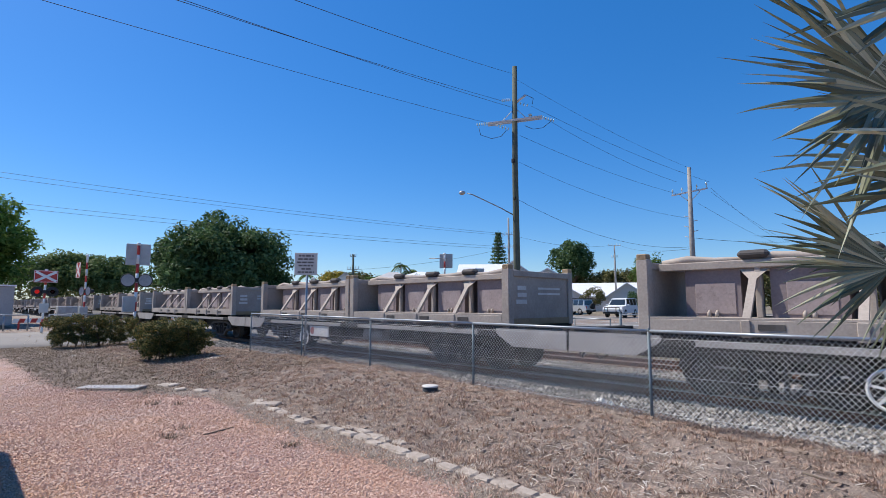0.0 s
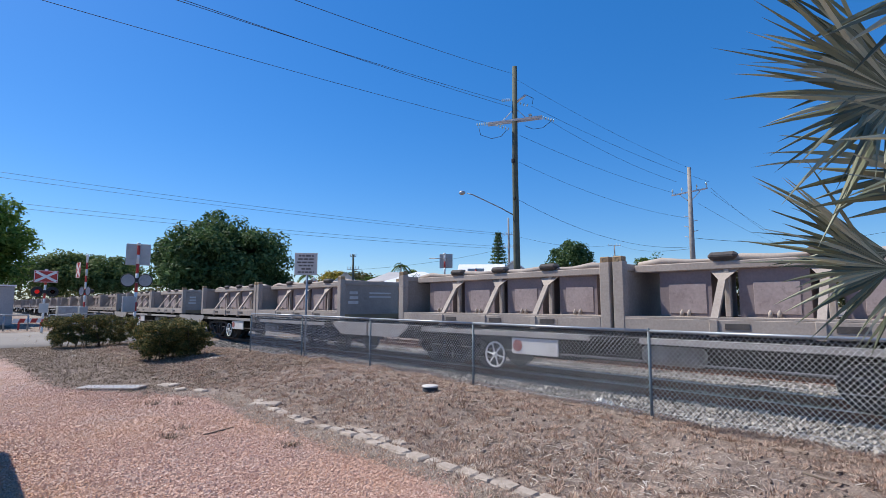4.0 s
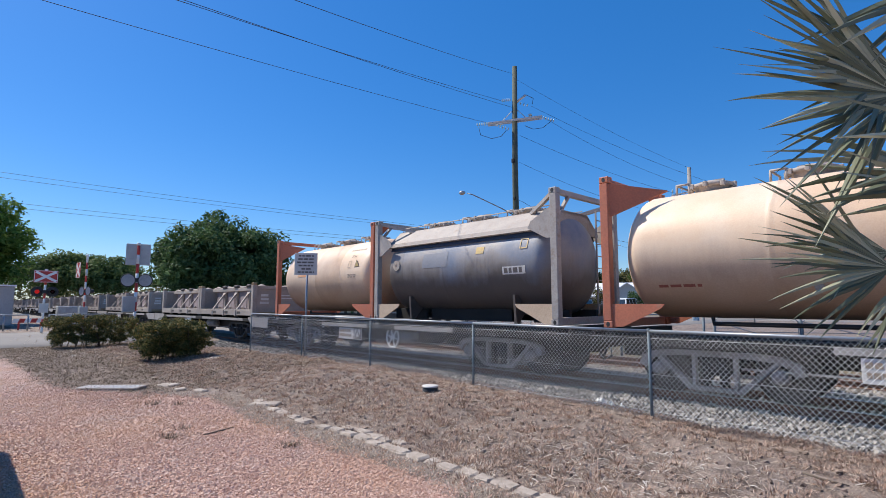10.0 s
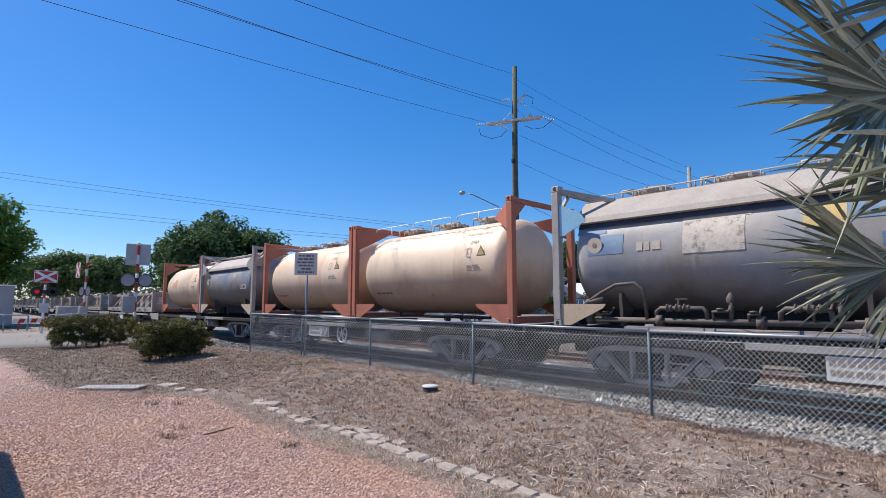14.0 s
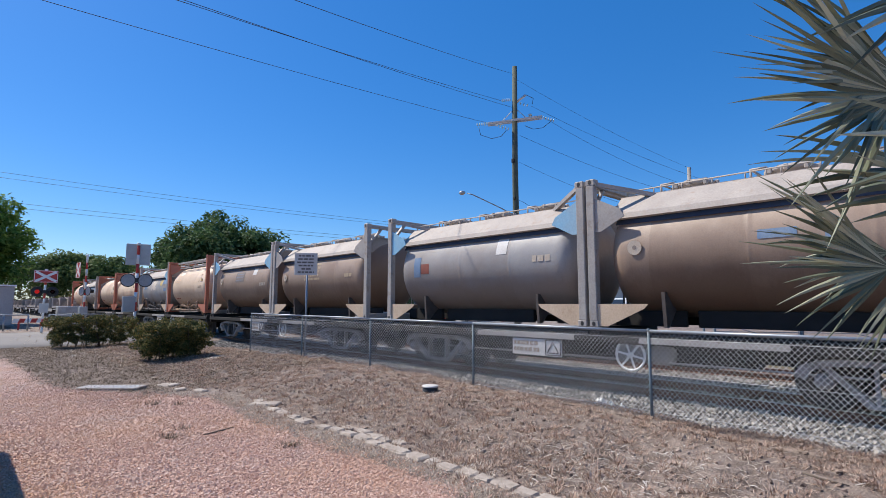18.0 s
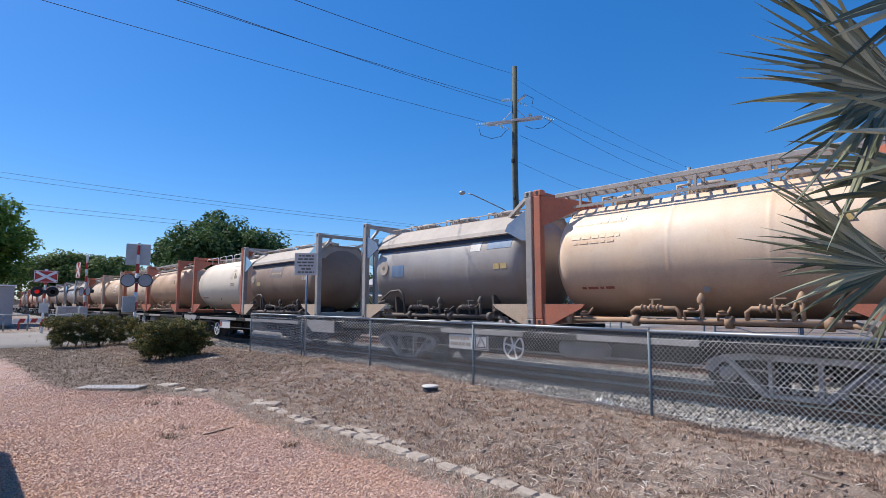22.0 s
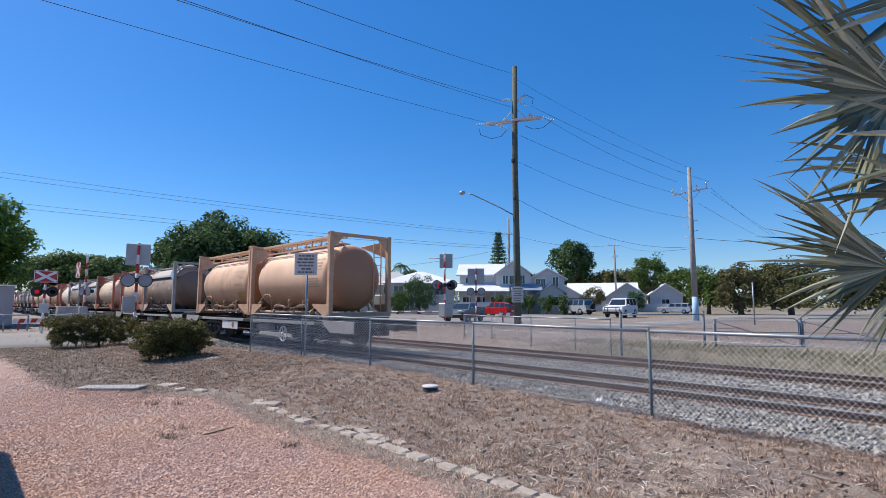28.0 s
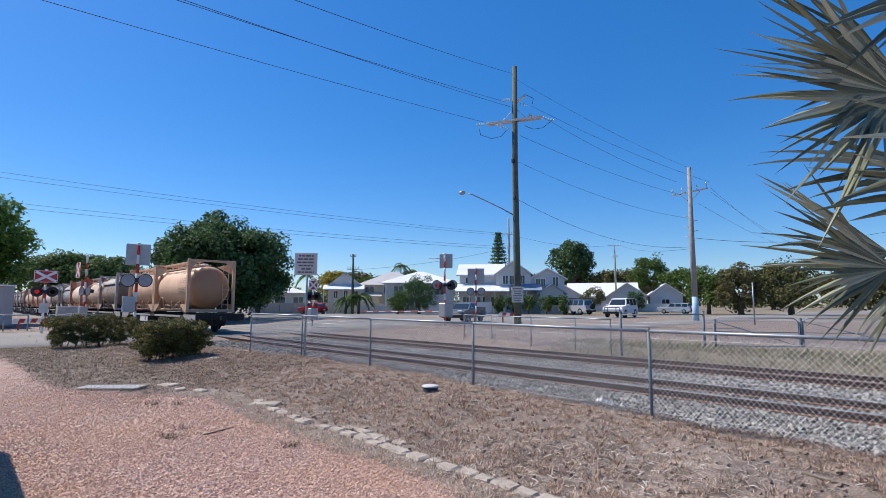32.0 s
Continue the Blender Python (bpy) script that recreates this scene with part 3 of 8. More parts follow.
def make_track():
    spans = [(-620.0, -37.7), (-24.9, 260.0)]
    for a, d in spans:
        xs = [a, a + 0.1] + list(np.arange(max(a + 1, -60), min(d - 1, 12), 0.5)) + [d - 0.1, d]
        xs = sorted(set(round(v, 3) for v in xs))
        ys = [6.9, 7.25, 7.6, 8.0, 8.4, 8.9, 9.3, 9.7, 10.1, 10.6, 11.1, 11.5, 12.0, 12.5, 13.0, 13.5, 14.0, 14.5, 15.0, 15.5]
        prof = lambda x, y: np.interp(y, [6.9, 7.3, 8.1, 15.0, 15.5], [-0.10, -0.06, -0.035, -0.035, -0.10]) + 0.018 * np.sin(x * 7.1 + y * 5.3) * np.sin(y * 9.7 - x * 3.1)
        sheet("ballast", xs, ys, 0.0, BALLAST, "grey crushed stone ballast under the rails", "ballast", zf=prof)
    lamp = lambda y: [(y - 0.07, -0.02), (y + 0.07, -0.02), (y + 0.07, 0.0), (y + 0.012, 0.015), (y + 0.012, 0.085), (y + 0.036, 0.098), (y + 0.036, 0.114), (y - 0.036, 0.114), (y - 0.036, 0.098), (y - 0.012, 0.085), (y - 0.012, 0.015), (y - 0.07, 0.0)]
    for cy, group in ((NEAR_Y, "near track"), (FAR_Y, "far track")):
        for side in (-1, 1):
            y = cy + side * (GAUGE / 2 + 0.035)
            rail = part("rail", Shape().prism(lamp(y), -620, 260, "x"), RAIL_SIDE)
            tagged(rail, "long rusty steel rail with a polished head", "rail", "rails", "structure")
            part("rail_head", Shape().box((-180, y, 0.117), (880, 0.06 if cy == NEAR_Y else 0.03, 0.006)), RAIL_TOP, rail, "polished running surface")
    base = Shape().box((0, 0, 0), (0.23, 2.13, 0.13), 0.012).mesh("sleeper", SLEEPER)
    rng = random.Random(3)
    for cy, name in ((NEAR_Y, "sleepers of the track beside the fence"), (FAR_Y, "sleepers of the second track")):
        bed = thing("sleepers", pose(0, cy, -0.085), "weathered grey sleepers " + ("under the track beside the fence" if cy == NEAR_Y else "under the second track"), "sleepers", "track sleepers", "structure")
        for k in range(48):
            ob = part("sleeper", base, None, bed)
            ob.matrix_basis = pose(-24.5 + k * 0.685 + rng.uniform(-0.03, 0.03), rng.uniform(-0.04, 0.04), rng.uniform(-0.012, 0.006), 0, 0, rng.uniform(-1.5, 1.5))
        rest = Shape()
        for k in range(130):
            for x in (-38.0 - k * 0.685, -24.5 + (48 + k) * 0.685):
                if k < 60 or x < 0:
                    rest.box((x, rng.uniform(-0.04, 0.04), rng.uniform(-0.012, 0.006)), (0.23, 2.13, 0.13))
        tagged(part("far_sleepers", rest, SLEEPER, bed), kind="stuff")


def rock(rng, r):
    """A broken stone of eight corners."""
    return [Vector((sx * rng.uniform(0.5, 1), sy * rng.uniform(0.5, 1), sz * rng.uniform(0.35, 0.8))) * r for sx in (-1, 1) for sy in (-1, 1) for sz in (-1, 1)]


ROCK_FACES = [(0, 1, 3, 2), (4, 6, 7, 5), (0, 4, 5, 1), (2, 3, 7, 6), (0, 2, 6, 4), (1, 5, 7, 3)]


def scatter_stones(name, n, spot, size, material, label, category, seed):
    rng = random.Random(seed)
    many = np.random.RandomState(seed)
    forms = np.array([[tuple(v) for v in rock(rng, 1.0)] for _ in range(24)])
    p = np.array([spot(rng) for _ in range(n)])
    r = many.uniform(*size, n)
    q = many.normal(size=(n, 4))
    q /= np.linalg.norm(q, axis=1, keepdims=True)
    a, b, c, d = q.T
    turn = np.stack([1 - 2 * (c * c + d * d), 2 * (b * c - a * d), 2 * (b * d + a * c), 2 * (b * c + a * d), 1 - 2 * (b * b + d * d), 2 * (c * d - a * b), 2 * (b * d - a * c), 2 * (c * d + a * b), 1 - 2 * (b * b + c * c)], 1).reshape(n, 3, 3)
    shape = forms[many.randint(0, 24, n)] * r[:, None, None]
    p[:, 2] += r * 0.25
    verts = (np.einsum("nij,nkj->nki", turn, shape) + p[:, None, :]).reshape(-1, 3).tolist()
    faces = (np.arange(n)[:, None, None] * 8 + np.array(ROCK_FACES)[None]).reshape(-1, 4).tolist()
    me = bpy.data.meshes.new(name)
    me.from_pydata(verts, [], faces)
    me.materials.append(material)
    return tagged(new(name, me), label, category, kind="stuff")


def make_scatter():
    def on_ballast(rng):
        while True:
            x = -25 + 27 * (1 - rng.random() ** 0.6) if rng.random() < 0.25 else rng.uniform(-13, 1.5)
            y = 7.05 + 8.2 * rng.random() ** 1.5
            if min(abs(y - c - s * 0.57) for c in (NEAR_Y, FAR_Y) for s in (-1, 1)) > 0.09:
                return x, y, float(np.interp(y, [6.9, 7.3, 8.1, 15.0, 15.5], [-0.09, -0.05, -0.03, -0.03, -0.09]))
    scatter_stones("ballast_stones", 36000, on_ballast, (0.018, 0.040), loose_tones("loose_ballast", [(0.0, (0.085, 0.076, 0.066)), (0.5, (0.205, 0.186, 0.165)), (1.0, (0.42, 0.395, 0.36))]), "loose grey crushed stones of the track bed", "ballast stones", 5)
    def on_path(rng):
        while True:
            x = -1.0 - abs(rng.gauss(0, 6.5))
            y = rng.uniform(-1.6, 3.6)
            if y > rng.uniform(-1.6, 0.0) and y < np.interp(x, EDGE_X, EDGE_Y) + rng.gauss(0, 0.22) and x < -1.0:
                dust = 0.45 * math.exp(-((x + 8.3) / 2.4) ** 2 - ((y - 2.4) / 0.9) ** 2) + 0.5 * noise.noise(Vector((x * 0.7, y * 0.9, 3.0)))
                if dust < rng.uniform(0.15, 1.1):
                    return x, y, 0.0
    def on_bank(rng):
        x, y = 1.0 - 17 * rng.random() ** 1.3, rng.uniform(3.7, 7.0)
        return x, y, float(ground_height(x, y))
    scatter_stones("soil_clods", 2400, on_bank, (0.008, 0.026), loose_tones("loose_soil", [(0.0, (0.14, 0.10, 0.078)), (0.5, (0.25, 0.185, 0.15)), (1.0, (0.38, 0.30, 0.25))]), "small brown soil clods among the dry grass", "soil clods", 8)
    scatter_stones("gravel_stones", 85000, on_path, (0.005, 0.0118), loose_tones("loose_pink_gravel", [(0.0, (0.41, 0.245, 0.188)), (0.5, (0.58, 0.38, 0.30)), (1.0, (0.71, 0.54, 0.455))], (0.58, 0.36, 0.23)), "small pink and orange gravel stones on the path", "gravel", 6)


def loose_tones(name, tones, patch=None):
    """Stones whose tone differs from one to the next; patch: a tone that prevails in wide areas."""
    ma, nt, bsdf = nodes_of(name)
    geo = nt.nodes.new("ShaderNodeNewGeometry")
    col = ramp(nt, geo.outputs["Random Per Island"], tones)
    if patch:
        where = noise_of(nt, nt.nodes.new("ShaderNodeTexCoord").outputs["Object"], 0.45, 3)
        col = mixed(nt, ramp(nt, where, [(0.42, (0, 0, 0)), (0.62, (0.6, 0.6, 0.6))]), col, patch)
    nt.links.new(col, bsdf.inputs["Base Color"])
    bsdf.inputs["Roughness"].default_value = 0.92
    bumped(nt, bsdf, noise_of(nt, nt.nodes.new("ShaderNodeTexCoord").outputs["Object"], 90, 3), 0.3, 0.004)
    return ma


def blades(name, n, spot, length, width, lie, material, label, category, seed, clump=1):
    """Thin blades of grass or straw, standing or lying."""
    rng = random.Random(seed)
    many = np.random.RandomState(seed)
    spots = np.repeat(np.array([spot(rng) for _ in range(n // clump)]), clump, 0)
    k = len(spots)
    off = many.normal(size=(k, 2)) * 0.035 * (clump > 1)
    x, y = spots[:, 0] + off[:, 0], spots[:, 1] + off[:, 1]
    z = ground_height(x, y) + 0.004
    a = many.uniform(0, 6.283, k)
    if clump > 1:
        a = np.arctan2(off[:, 1], off[:, 0]) + many.uniform(-0.6, 0.6, k)
    le, w, el = many.uniform(*length, k)[:, None], many.uniform(*width, k)[:, None], many.uniform(*lie, k)
    d = np.stack([np.cos(a) * np.cos(el), np.sin(a) * np.cos(el), np.sin(el)], 1)
    s = np.stack([-np.sin(a), np.cos(a), many.uniform(-0.4, 0.4, k)], 1) * w
    p = np.stack([x, y, z], 1)
    mid = p + d * le * 0.55 + le * np.array([[0, 0, 0.06]])
    verts = np.stack([p - s, p + s, mid + s * 0.7, p + d * le, mid - s * 0.7], 1).reshape(-1, 3).tolist()
    i = np.arange(k)[:, None] * 5
    faces = (i + (0, 1, 2, 4)).tolist() + (i + (4, 2, 3)).tolist()
    me = bpy.data.meshes.new(name)
    me.from_pydata(verts, [], faces)
    me.materials.append(material)
    return tagged(new(name, me), label, category, kind="stuff")


DEAD_LEAF = leafy("bleached_leaf", (0.30, 0.25, 0.215), (0.46, 0.405, 0.355), (0.66, 0.61, 0.555), 0.15, 0.8)


def make_grass():
    def bank(rng):
        while True:
            x, y = 1.5 - 24 * rng.random() ** 1.5, rng.uniform(3.3, 7.2)
            bare = math.exp(-((x + 1.6) / 1.9) ** 2 - ((y - 5.3) / 1.1) ** 2)
            if (y > 3.75 or rng.random() < 0.3) and rng.random() > 0.8 * bare:
                return x, y
    blades("dry_grass", 190000, bank, (0.02, 0.062), (0.0018, 0.0045), (0.1, 1.1), TUFT, "short brown dry grass on the bank", "dry grass", 11, clump=26)
    blades("grass_tufts", 12000, bank, (0.04, 0.09), (0.003, 0.007), (0.4, 1.2), TUFT, "thicker dead tufts standing on the bank", "dry grass", 18, clump=26)
    def yard(rng):
        while True:
            x, y = rng.uniform(-27, -10.5), rng.uniform(-1.5, 6.6)
            if y > np.interp(x, EDGE_X, EDGE_Y) + rng.gauss(0.05, 0.15) and not -25.4 > x:
                return x, y
    blades("mulch", 60000, yard, (0.04, 0.11), (0.004, 0.010), (-0.05, 0.6), MULCH, "brown leaf litter and dead grass round the shrubs", "leaf litter", 17, clump=5)
    blades("straw_litter", 30000, bank, (0.05, 0.17), (0.0012, 0.0032), (-0.05, 0.25), STRAW, "pale dead straw lying on the bank", "straw", 12)
    def litter(rng):
        return rng.gauss(-2.75, 0.75), rng.gauss(4.75, 0.5)
    blades("dead_leaves", 1100, litter, (0.04, 0.14), (0.003, 0.007), (-0.05, 0.25), DEAD_LEAF, "pale dry leaf strips scattered on the bank", "dead leaves", 13)
    def edge(rng):
        x = -1.6 - 9 * rng.random() ** 1.2
        return x, float(np.interp(x, EDGE_X, EDGE_Y)) + abs(rng.gauss(0, 0.25))
    blades("edge_grass", 7000, edge, (0.03, 0.09), (0.001, 0.0025), (0.05, 1.1), STRAW, "thin dry grass along the gravel edge", "dry grass", 14, clump=6)
    def verge(rng):
        return rng.uniform(-11, 4), rng.uniform(14.9, 18.5)
    blades("verge_grass", 15000, verge, (0.06, 0.22), (0.003, 0.006), (0.5, 1.5), VERGE, "uncut green and yellow grass beyond the tracks", "grass", 15, clump=8)
    def middle(rng):
        return rng.uniform(-26, -5), rng.uniform(15.4, 23.5)
    blades("dry_verge", 15000, middle, (0.05, 0.18), (0.003, 0.006), (0.2, 1.3), TUFT, "dry brown grass between the second track and the street", "dry grass", 19, clump=9)
    def weed(rng):
        x, y = rng.choice(((-9.4, 2.42), (-6.93, 1.99), (-7.26, 2.25), (-9.05, 2.7), (-10.2, 2.5), (-5.6, 2.9)))
        return rng.gauss(x, 0.07), rng.gauss(y, 0.05)
    blades("path_weeds", 500, weed, (0.03, 0.10), (0.002, 0.005), (0.1, 1.1), MULCH, "small dark dead weeds growing in the gravel", "weeds", 20, clump=10)
    def strip(rng):
        return -14 - 60 * rng.random(), rng.uniform(15.6, 24) if rng.random() < 0.6 else rng.uniform(2.0, 6.5)
    blades("rough_grass", 5000, strip, (0.06, 0.2), (0.004, 0.008), (0.3, 1.4), STRAW, "sparse dry grass beside the crossing", "dry grass", 16, clump=8)


make_ground()
make_roads()
make_track()

# ---- the train ----
LEN, WID, HGT, DECK = 6.058, 2.434, 2.745, 1.186
HL, HW = LEN / 2, WID / 2
AX = 1.30     # height of the tank's axis
RT = 1.12     # radius of the tank


def corner_post(x, y):
    sx, sy = (1 if x > 0 else -1), (1 if y > 0 else -1)
    sh = Shape().box((x - sx * 0.08, y - sy * 0.075, HGT / 2), (0.16, 0.15, HGT - 0.24), 0.012)
    for z in (0.06, HGT - 0.06):
        sh.box((x - sx * 0.09, y - sy * 0.081, z), (0.18, 0.162, 0.12), 0.012)
    return sh


def tank_shell(r=RT, half=2.87):
    prof = [(-half, 0.001)]
    for k in range(1, 9):
        a = math.pi / 2 * k / 8
        prof.append((-half + 0.46 * (1 - math.cos(a)), r * (math.sin(a) * 0.75 + 0.25 * (k / 8) ** 0.5)))
    prof += [(-2.28, r), (-1.4, r), (-0.46, r), (-0.42, r), (-0.40, r + 0.003), (-0.36, r + 0.003), (-0.34, r), (-0.30, r), (0.4, r), (1.04, r), (1.08, r), (1.10, r + 0.003), (1.14, r + 0.003), (1.16, r), (1.20, r), (2.28, r)]
    prof += [(-t, q) for t, q in prof[8::-1]]
    return Shape().lathe(prof, (0, 0, AX), "x", 44)


def gusset(sx, sy, top):
    """A triangular plate from the corner post to the tank."""
    x0, y0 = sx * (HL - 0.15), sy * (HW - 0.03)
    z = HGT - 0.13 if top else 0.10
    if top:
        return Shape().add([(x0, y0, z), (x0, y0 - sy * 0.02, z), (x0 - sx * 0.85, sy * 0.62, z - 0.18), (x0 - sx * 0.85, sy * 0.62 - sy * 0.02, z - 0.2), (x0, y0 - sy * 0.05, z - 0.62), (x0, y0 - sy * 0.07, z - 0.62)],
                           [(0, 2, 4), (1, 5, 3), (0, 1, 3, 2), (2, 3, 5, 4), (4, 5, 1, 0)])
    return Shape().prism([(x0, 0.04), (x0, 0.40), (x0 - sx * 0.80, 0.40), (x0 - sx * 0.66, 0.32)], y0 - sy * 0.02, y0, "y")


def end_frame(sx):
    x = sx * (HL - 0.07)
    return Shape().box((x, 0, HGT - 0.075), (0.10, WID - 0.3, 0.11), 0.01), Shape().box((x, 0, 0.08), (0.12, WID - 0.3, 0.15), 0.01)


def knee(sx, sy):
    """The slanting plate between top rail and post at an end."""
    x = sx * (HL - 0.06)
    y = sy * (HW - 0.14)
    z = HGT - 0.12
    return Shape().prism([(y, z), (y - sy * 0.42, z), (y, z - 0.40)], x - 0.02, x + 0.02, "x")


def stay(sx, sy):
    """A square strut from the post's head down to the tank's top, as on the grey frames."""
    return Shape().tube([(sx * (HL - 0.12), sy * (HW - 0.09), HGT - 0.08), (sx * (HL - 1.05), sy * 0.62, HGT - 0.36)], 0.055, 4, smooth=False)


def side_plate(sx, sy):
    """The kite-shaped plate that ties a grey frame's post to the tank's shoulder."""
    x0, y0 = sx * (HL - 0.155), sy * (HW - 0.05)
    return Shape().prism([(x0, 2.38), (x0, 1.74), (x0 - sx * 0.12, 1.74), (x0 - sx * 0.58, 1.98), (x0 - sx * 0.50, 2.12)], y0, y0 + sy * 0.02, "y")


def foot_plate(sx, sy):
    x0, y0 = sx * (HL - 0.155), sy * (HW - 0.05)
    return Shape().prism([(x0, 0.02), (x0, 0.42), (x0 - sx * 0.95, 0.42), (x0 - sx * 0.88, 0.34), (x0 - sx * 0.2, 0.02)], y0, y0 + sy * 0.02, "y")


def manhole():
    sh = Shape().lathe([(-0.06, 0.29), (0.09, 0.29), (0.09, 0.35), (0.15, 0.35), (0.15, 0.27), (0.20, 0.20), (0.215, 0.001)], (0, 0, 0), "z", 20)
    for k in range(8):
        a = k * math.pi / 4
        sh.box((0.36 * math.cos(a), 0.36 * math.sin(a), 0.11), (0.07, 0.07, 0.10), 0.012)
    for x in (-0.52, -0.30):
        sh.tube([(x, -0.28, -0.02), (x, -0.28, 0.17), (x, 0.28, 0.17), (x, 0.28, -0.02)], 0.022, 5)
    return sh.box((0, 0, 0.22), (0.40, 0.05, 0.035)).tube([(-0.52, -0.28, 0.17), (-0.30, -0.28, 0.17)], 0.022, 5)


def walkway():
    """An open gangway on short stanchions along the tank's top."""
    sh = Shape()
    for y in (-0.78, -0.42):
        sh.box((0, y, HGT - 0.10), (LEN - 0.5, 0.05, 0.09), 0.008)
    for k in range(26):
        sh.box((-2.7 + k * 0.216, -0.60, HGT - 0.075), (0.03, 0.36, 0.03))
    for k in range(5):
        x = -2.2 + k * 1.1
        sh.box((x, -0.78, HGT - 0.25), (0.05, 0.04, 0.24))
        sh.box((x, -0.42, HGT - 0.23), (0.05, 0.04, 0.20))
    sh.box((0, -0.80, HGT - 0.39), (LEN - 1.0, 0.03, 0.05))
    return sh


def thin_rail():
    sh = Shape()
    z = HGT - 0.13
    for k in range(3):
        a, d = -2.5 + k * 1.7, -1.0 + k * 1.7
        sh.tube([(a, -0.74, z - 0.28), (a, -0.74, z - 0.04), (a + 0.08, -0.74, z), (d - 0.08, -0.74, z), (d, -0.74, z - 0.04), (d, -0.74, z - 0.28)], 0.013, 6)
        sh.tube([((a + d) / 2, -0.74, z - 0.28), ((a + d) / 2, -0.74, z)], 0.014, 6)
    return sh


def roof_lid():
    """The sloped dust cover and shoulder ledge of a grey tank, seen along its upper flank."""
    sh = Shape()
    a, d = -2.62, 2.62
    for s in (-1, 1):
        sh.prism([(s * 1.00, 1.94), (s * 1.06, 1.96), (s * 1.02, 2.06), (s * 0.62, 2.42), (s * 0.50, 2.42), (s * 0.92, 2.02)], a, d, "x")
    sh.prism([(-0.62, 2.36), (-0.62, 2.43), (0.62, 2.43), (0.62, 2.36)], a, d, "x")
    for x in (a, d):
        sh.prism([(-1.0, 1.96), (-0.62, 2.42), (0.62, 2.42), (1.0, 1.96)], x - 0.01 if x > 0 else x, x if x > 0 else x + 0.01, "x")
    return sh


def ledge_rail(s):
    sh = Shape().tube([(-2.5, s * 0.60, 2.42), (-2.5, s * 0.60, 2.53), (2.5, s * 0.60, 2.53), (2.5, s * 0.60, 2.42)], 0.014, 5)
    for k in range(9):
        sh.tube([(-2.0 + k * 0.5, s * 0.60, 2.42), (-2.0 + k * 0.5, s * 0.60, 2.53)], 0.012, 5)
    return sh


def pipework(grand):
    """Discharge pipes, valves and couplings along the tank's foot."""
    sh = Shape()
    y = -1.06
    sh.tube([(-2.3, y, 0.14), (2.0, y, 0.14)], 0.048, 10)
    sh.tube([(2.0, y, 0.14), (2.2, y, 0.10), (2.3, y, -0.06)], 0.048, 10)
    for x in (-2.3, -1.0, 0.5, 1.75):
        sh.lathe([(x - 0.05, 0.001), (x - 0.05, 0.10), (x + 0.05, 0.10), (x + 0.05, 0.001)], (0, y, 0.14), "x", 12)
    for x, w in ((-1.05, 0.75), (0.75, 0.55)):
        sh.tube([(x, y, 0.14), (x, y - 0.02, 0.29), (x + 0.07, y - 0.03, 0.35), (x + w, y - 0.03, 0.35), (x + w + 0.05, y - 0.02, 0.29), (x + w + 0.05, y, 0.15)], 0.036, 10)
        for q in (0.18, 0.33, 0.46):
            sh.lathe([(x + q, 0.001), (x + q, 0.07), (x + q + 0.02, 0.07), (x + q + 0.02, 0.05), (x + q + 0.07, 0.058), (x + q + 0.09, 0.05), (x + q + 0.09, 0.001)], (0, y - 0.03, 0.35), "x", 12)
        sh.box((x + 0.37, y - 0.03, 0.44), (0.03, 0.03, 0.12)).box((x + 0.42, y - 0.03, 0.50), (0.20, 0.025, 0.02))
    if grand:
        sh.tube([(-2.35, y - 0.02, 0.46), (-2.05, y - 0.06, 0.62), (-1.75, y - 0.08, 0.76), (-1.4, y - 0.08, 0.78), (-1.25, y - 0.06, 0.66), (-1.22, y - 0.02, 0.16)], 0.032, 10)
        sh.tube([(-2.6, y + 0.05, 0.16), (-2.35, y, 0.46), (-2.0, y - 0.04, 0.50)], 0.06, 10)
    for x, h, w in ((-2.05, 0.24, 0.16), (-0.15, 0.30, 0.22), (0.35, 0.26, 0.14), (1.15, 0.34, 0.2), (1.9, 0.28, 0.18)):
        sh.tube([(x, y - 0.02, 0.14), (x, y - 0.06, h), (x + w, y - 0.06, h), (x + w, y + 0.1, h + 0.1)], 0.022, 8)
        sh.lathe([(h + 0.02, 0.02), (h + 0.03, 0.06), (h + 0.05, 0.06), (h + 0.06, 0.001)], (x + w * 0.5, y - 0.06, 0), "z", 10)
    for x in (1.45, 0.1):
        sh.tube([(x, y, 0.14), (x, y, 0.50)], 0.035, 8)
        sh.lathe([(0.44, 0.06), (0.50, 0.07), (0.58, 0.03), (0.60, 0.001)], (x, y, 0.0), "z", 10)
    return sh


def on_side(x, z, w, h, lift=0.005, n=8):
    """A patch bent to the tank's near flank."""
    p, fs = [], []
    for k in range(n + 1):
        zz = z - h / 2 + h * k / n
        y = -math.sqrt(max(RT * RT - (zz - AX) ** 2, 0.01)) - lift
        p += [(x - w / 2, y, zz), (x + w / 2, y, zz)]
    for k in range(n):
        fs.append((2 * k, 2 * k + 1, 2 * k + 3, 2 * k + 2))
    return Shape().add(p, fs, True)


def words_on_side(words, x, z, size, material, parent):
    me = text_mesh(words, size, material)
    slope = math.asin(max(-0.9, min(0.9, (z - AX) / RT)))
    y = -math.sqrt(RT * RT - (z - AX) ** 2) - 0.006 - size * 0.03
    ob = part("lettering", me, material, parent)
    ob.matrix_basis = Matrix.Translation((x, y, z)) @ Euler((math.pi / 2 - slope, 0, 0)).to_matrix().to_4x4()


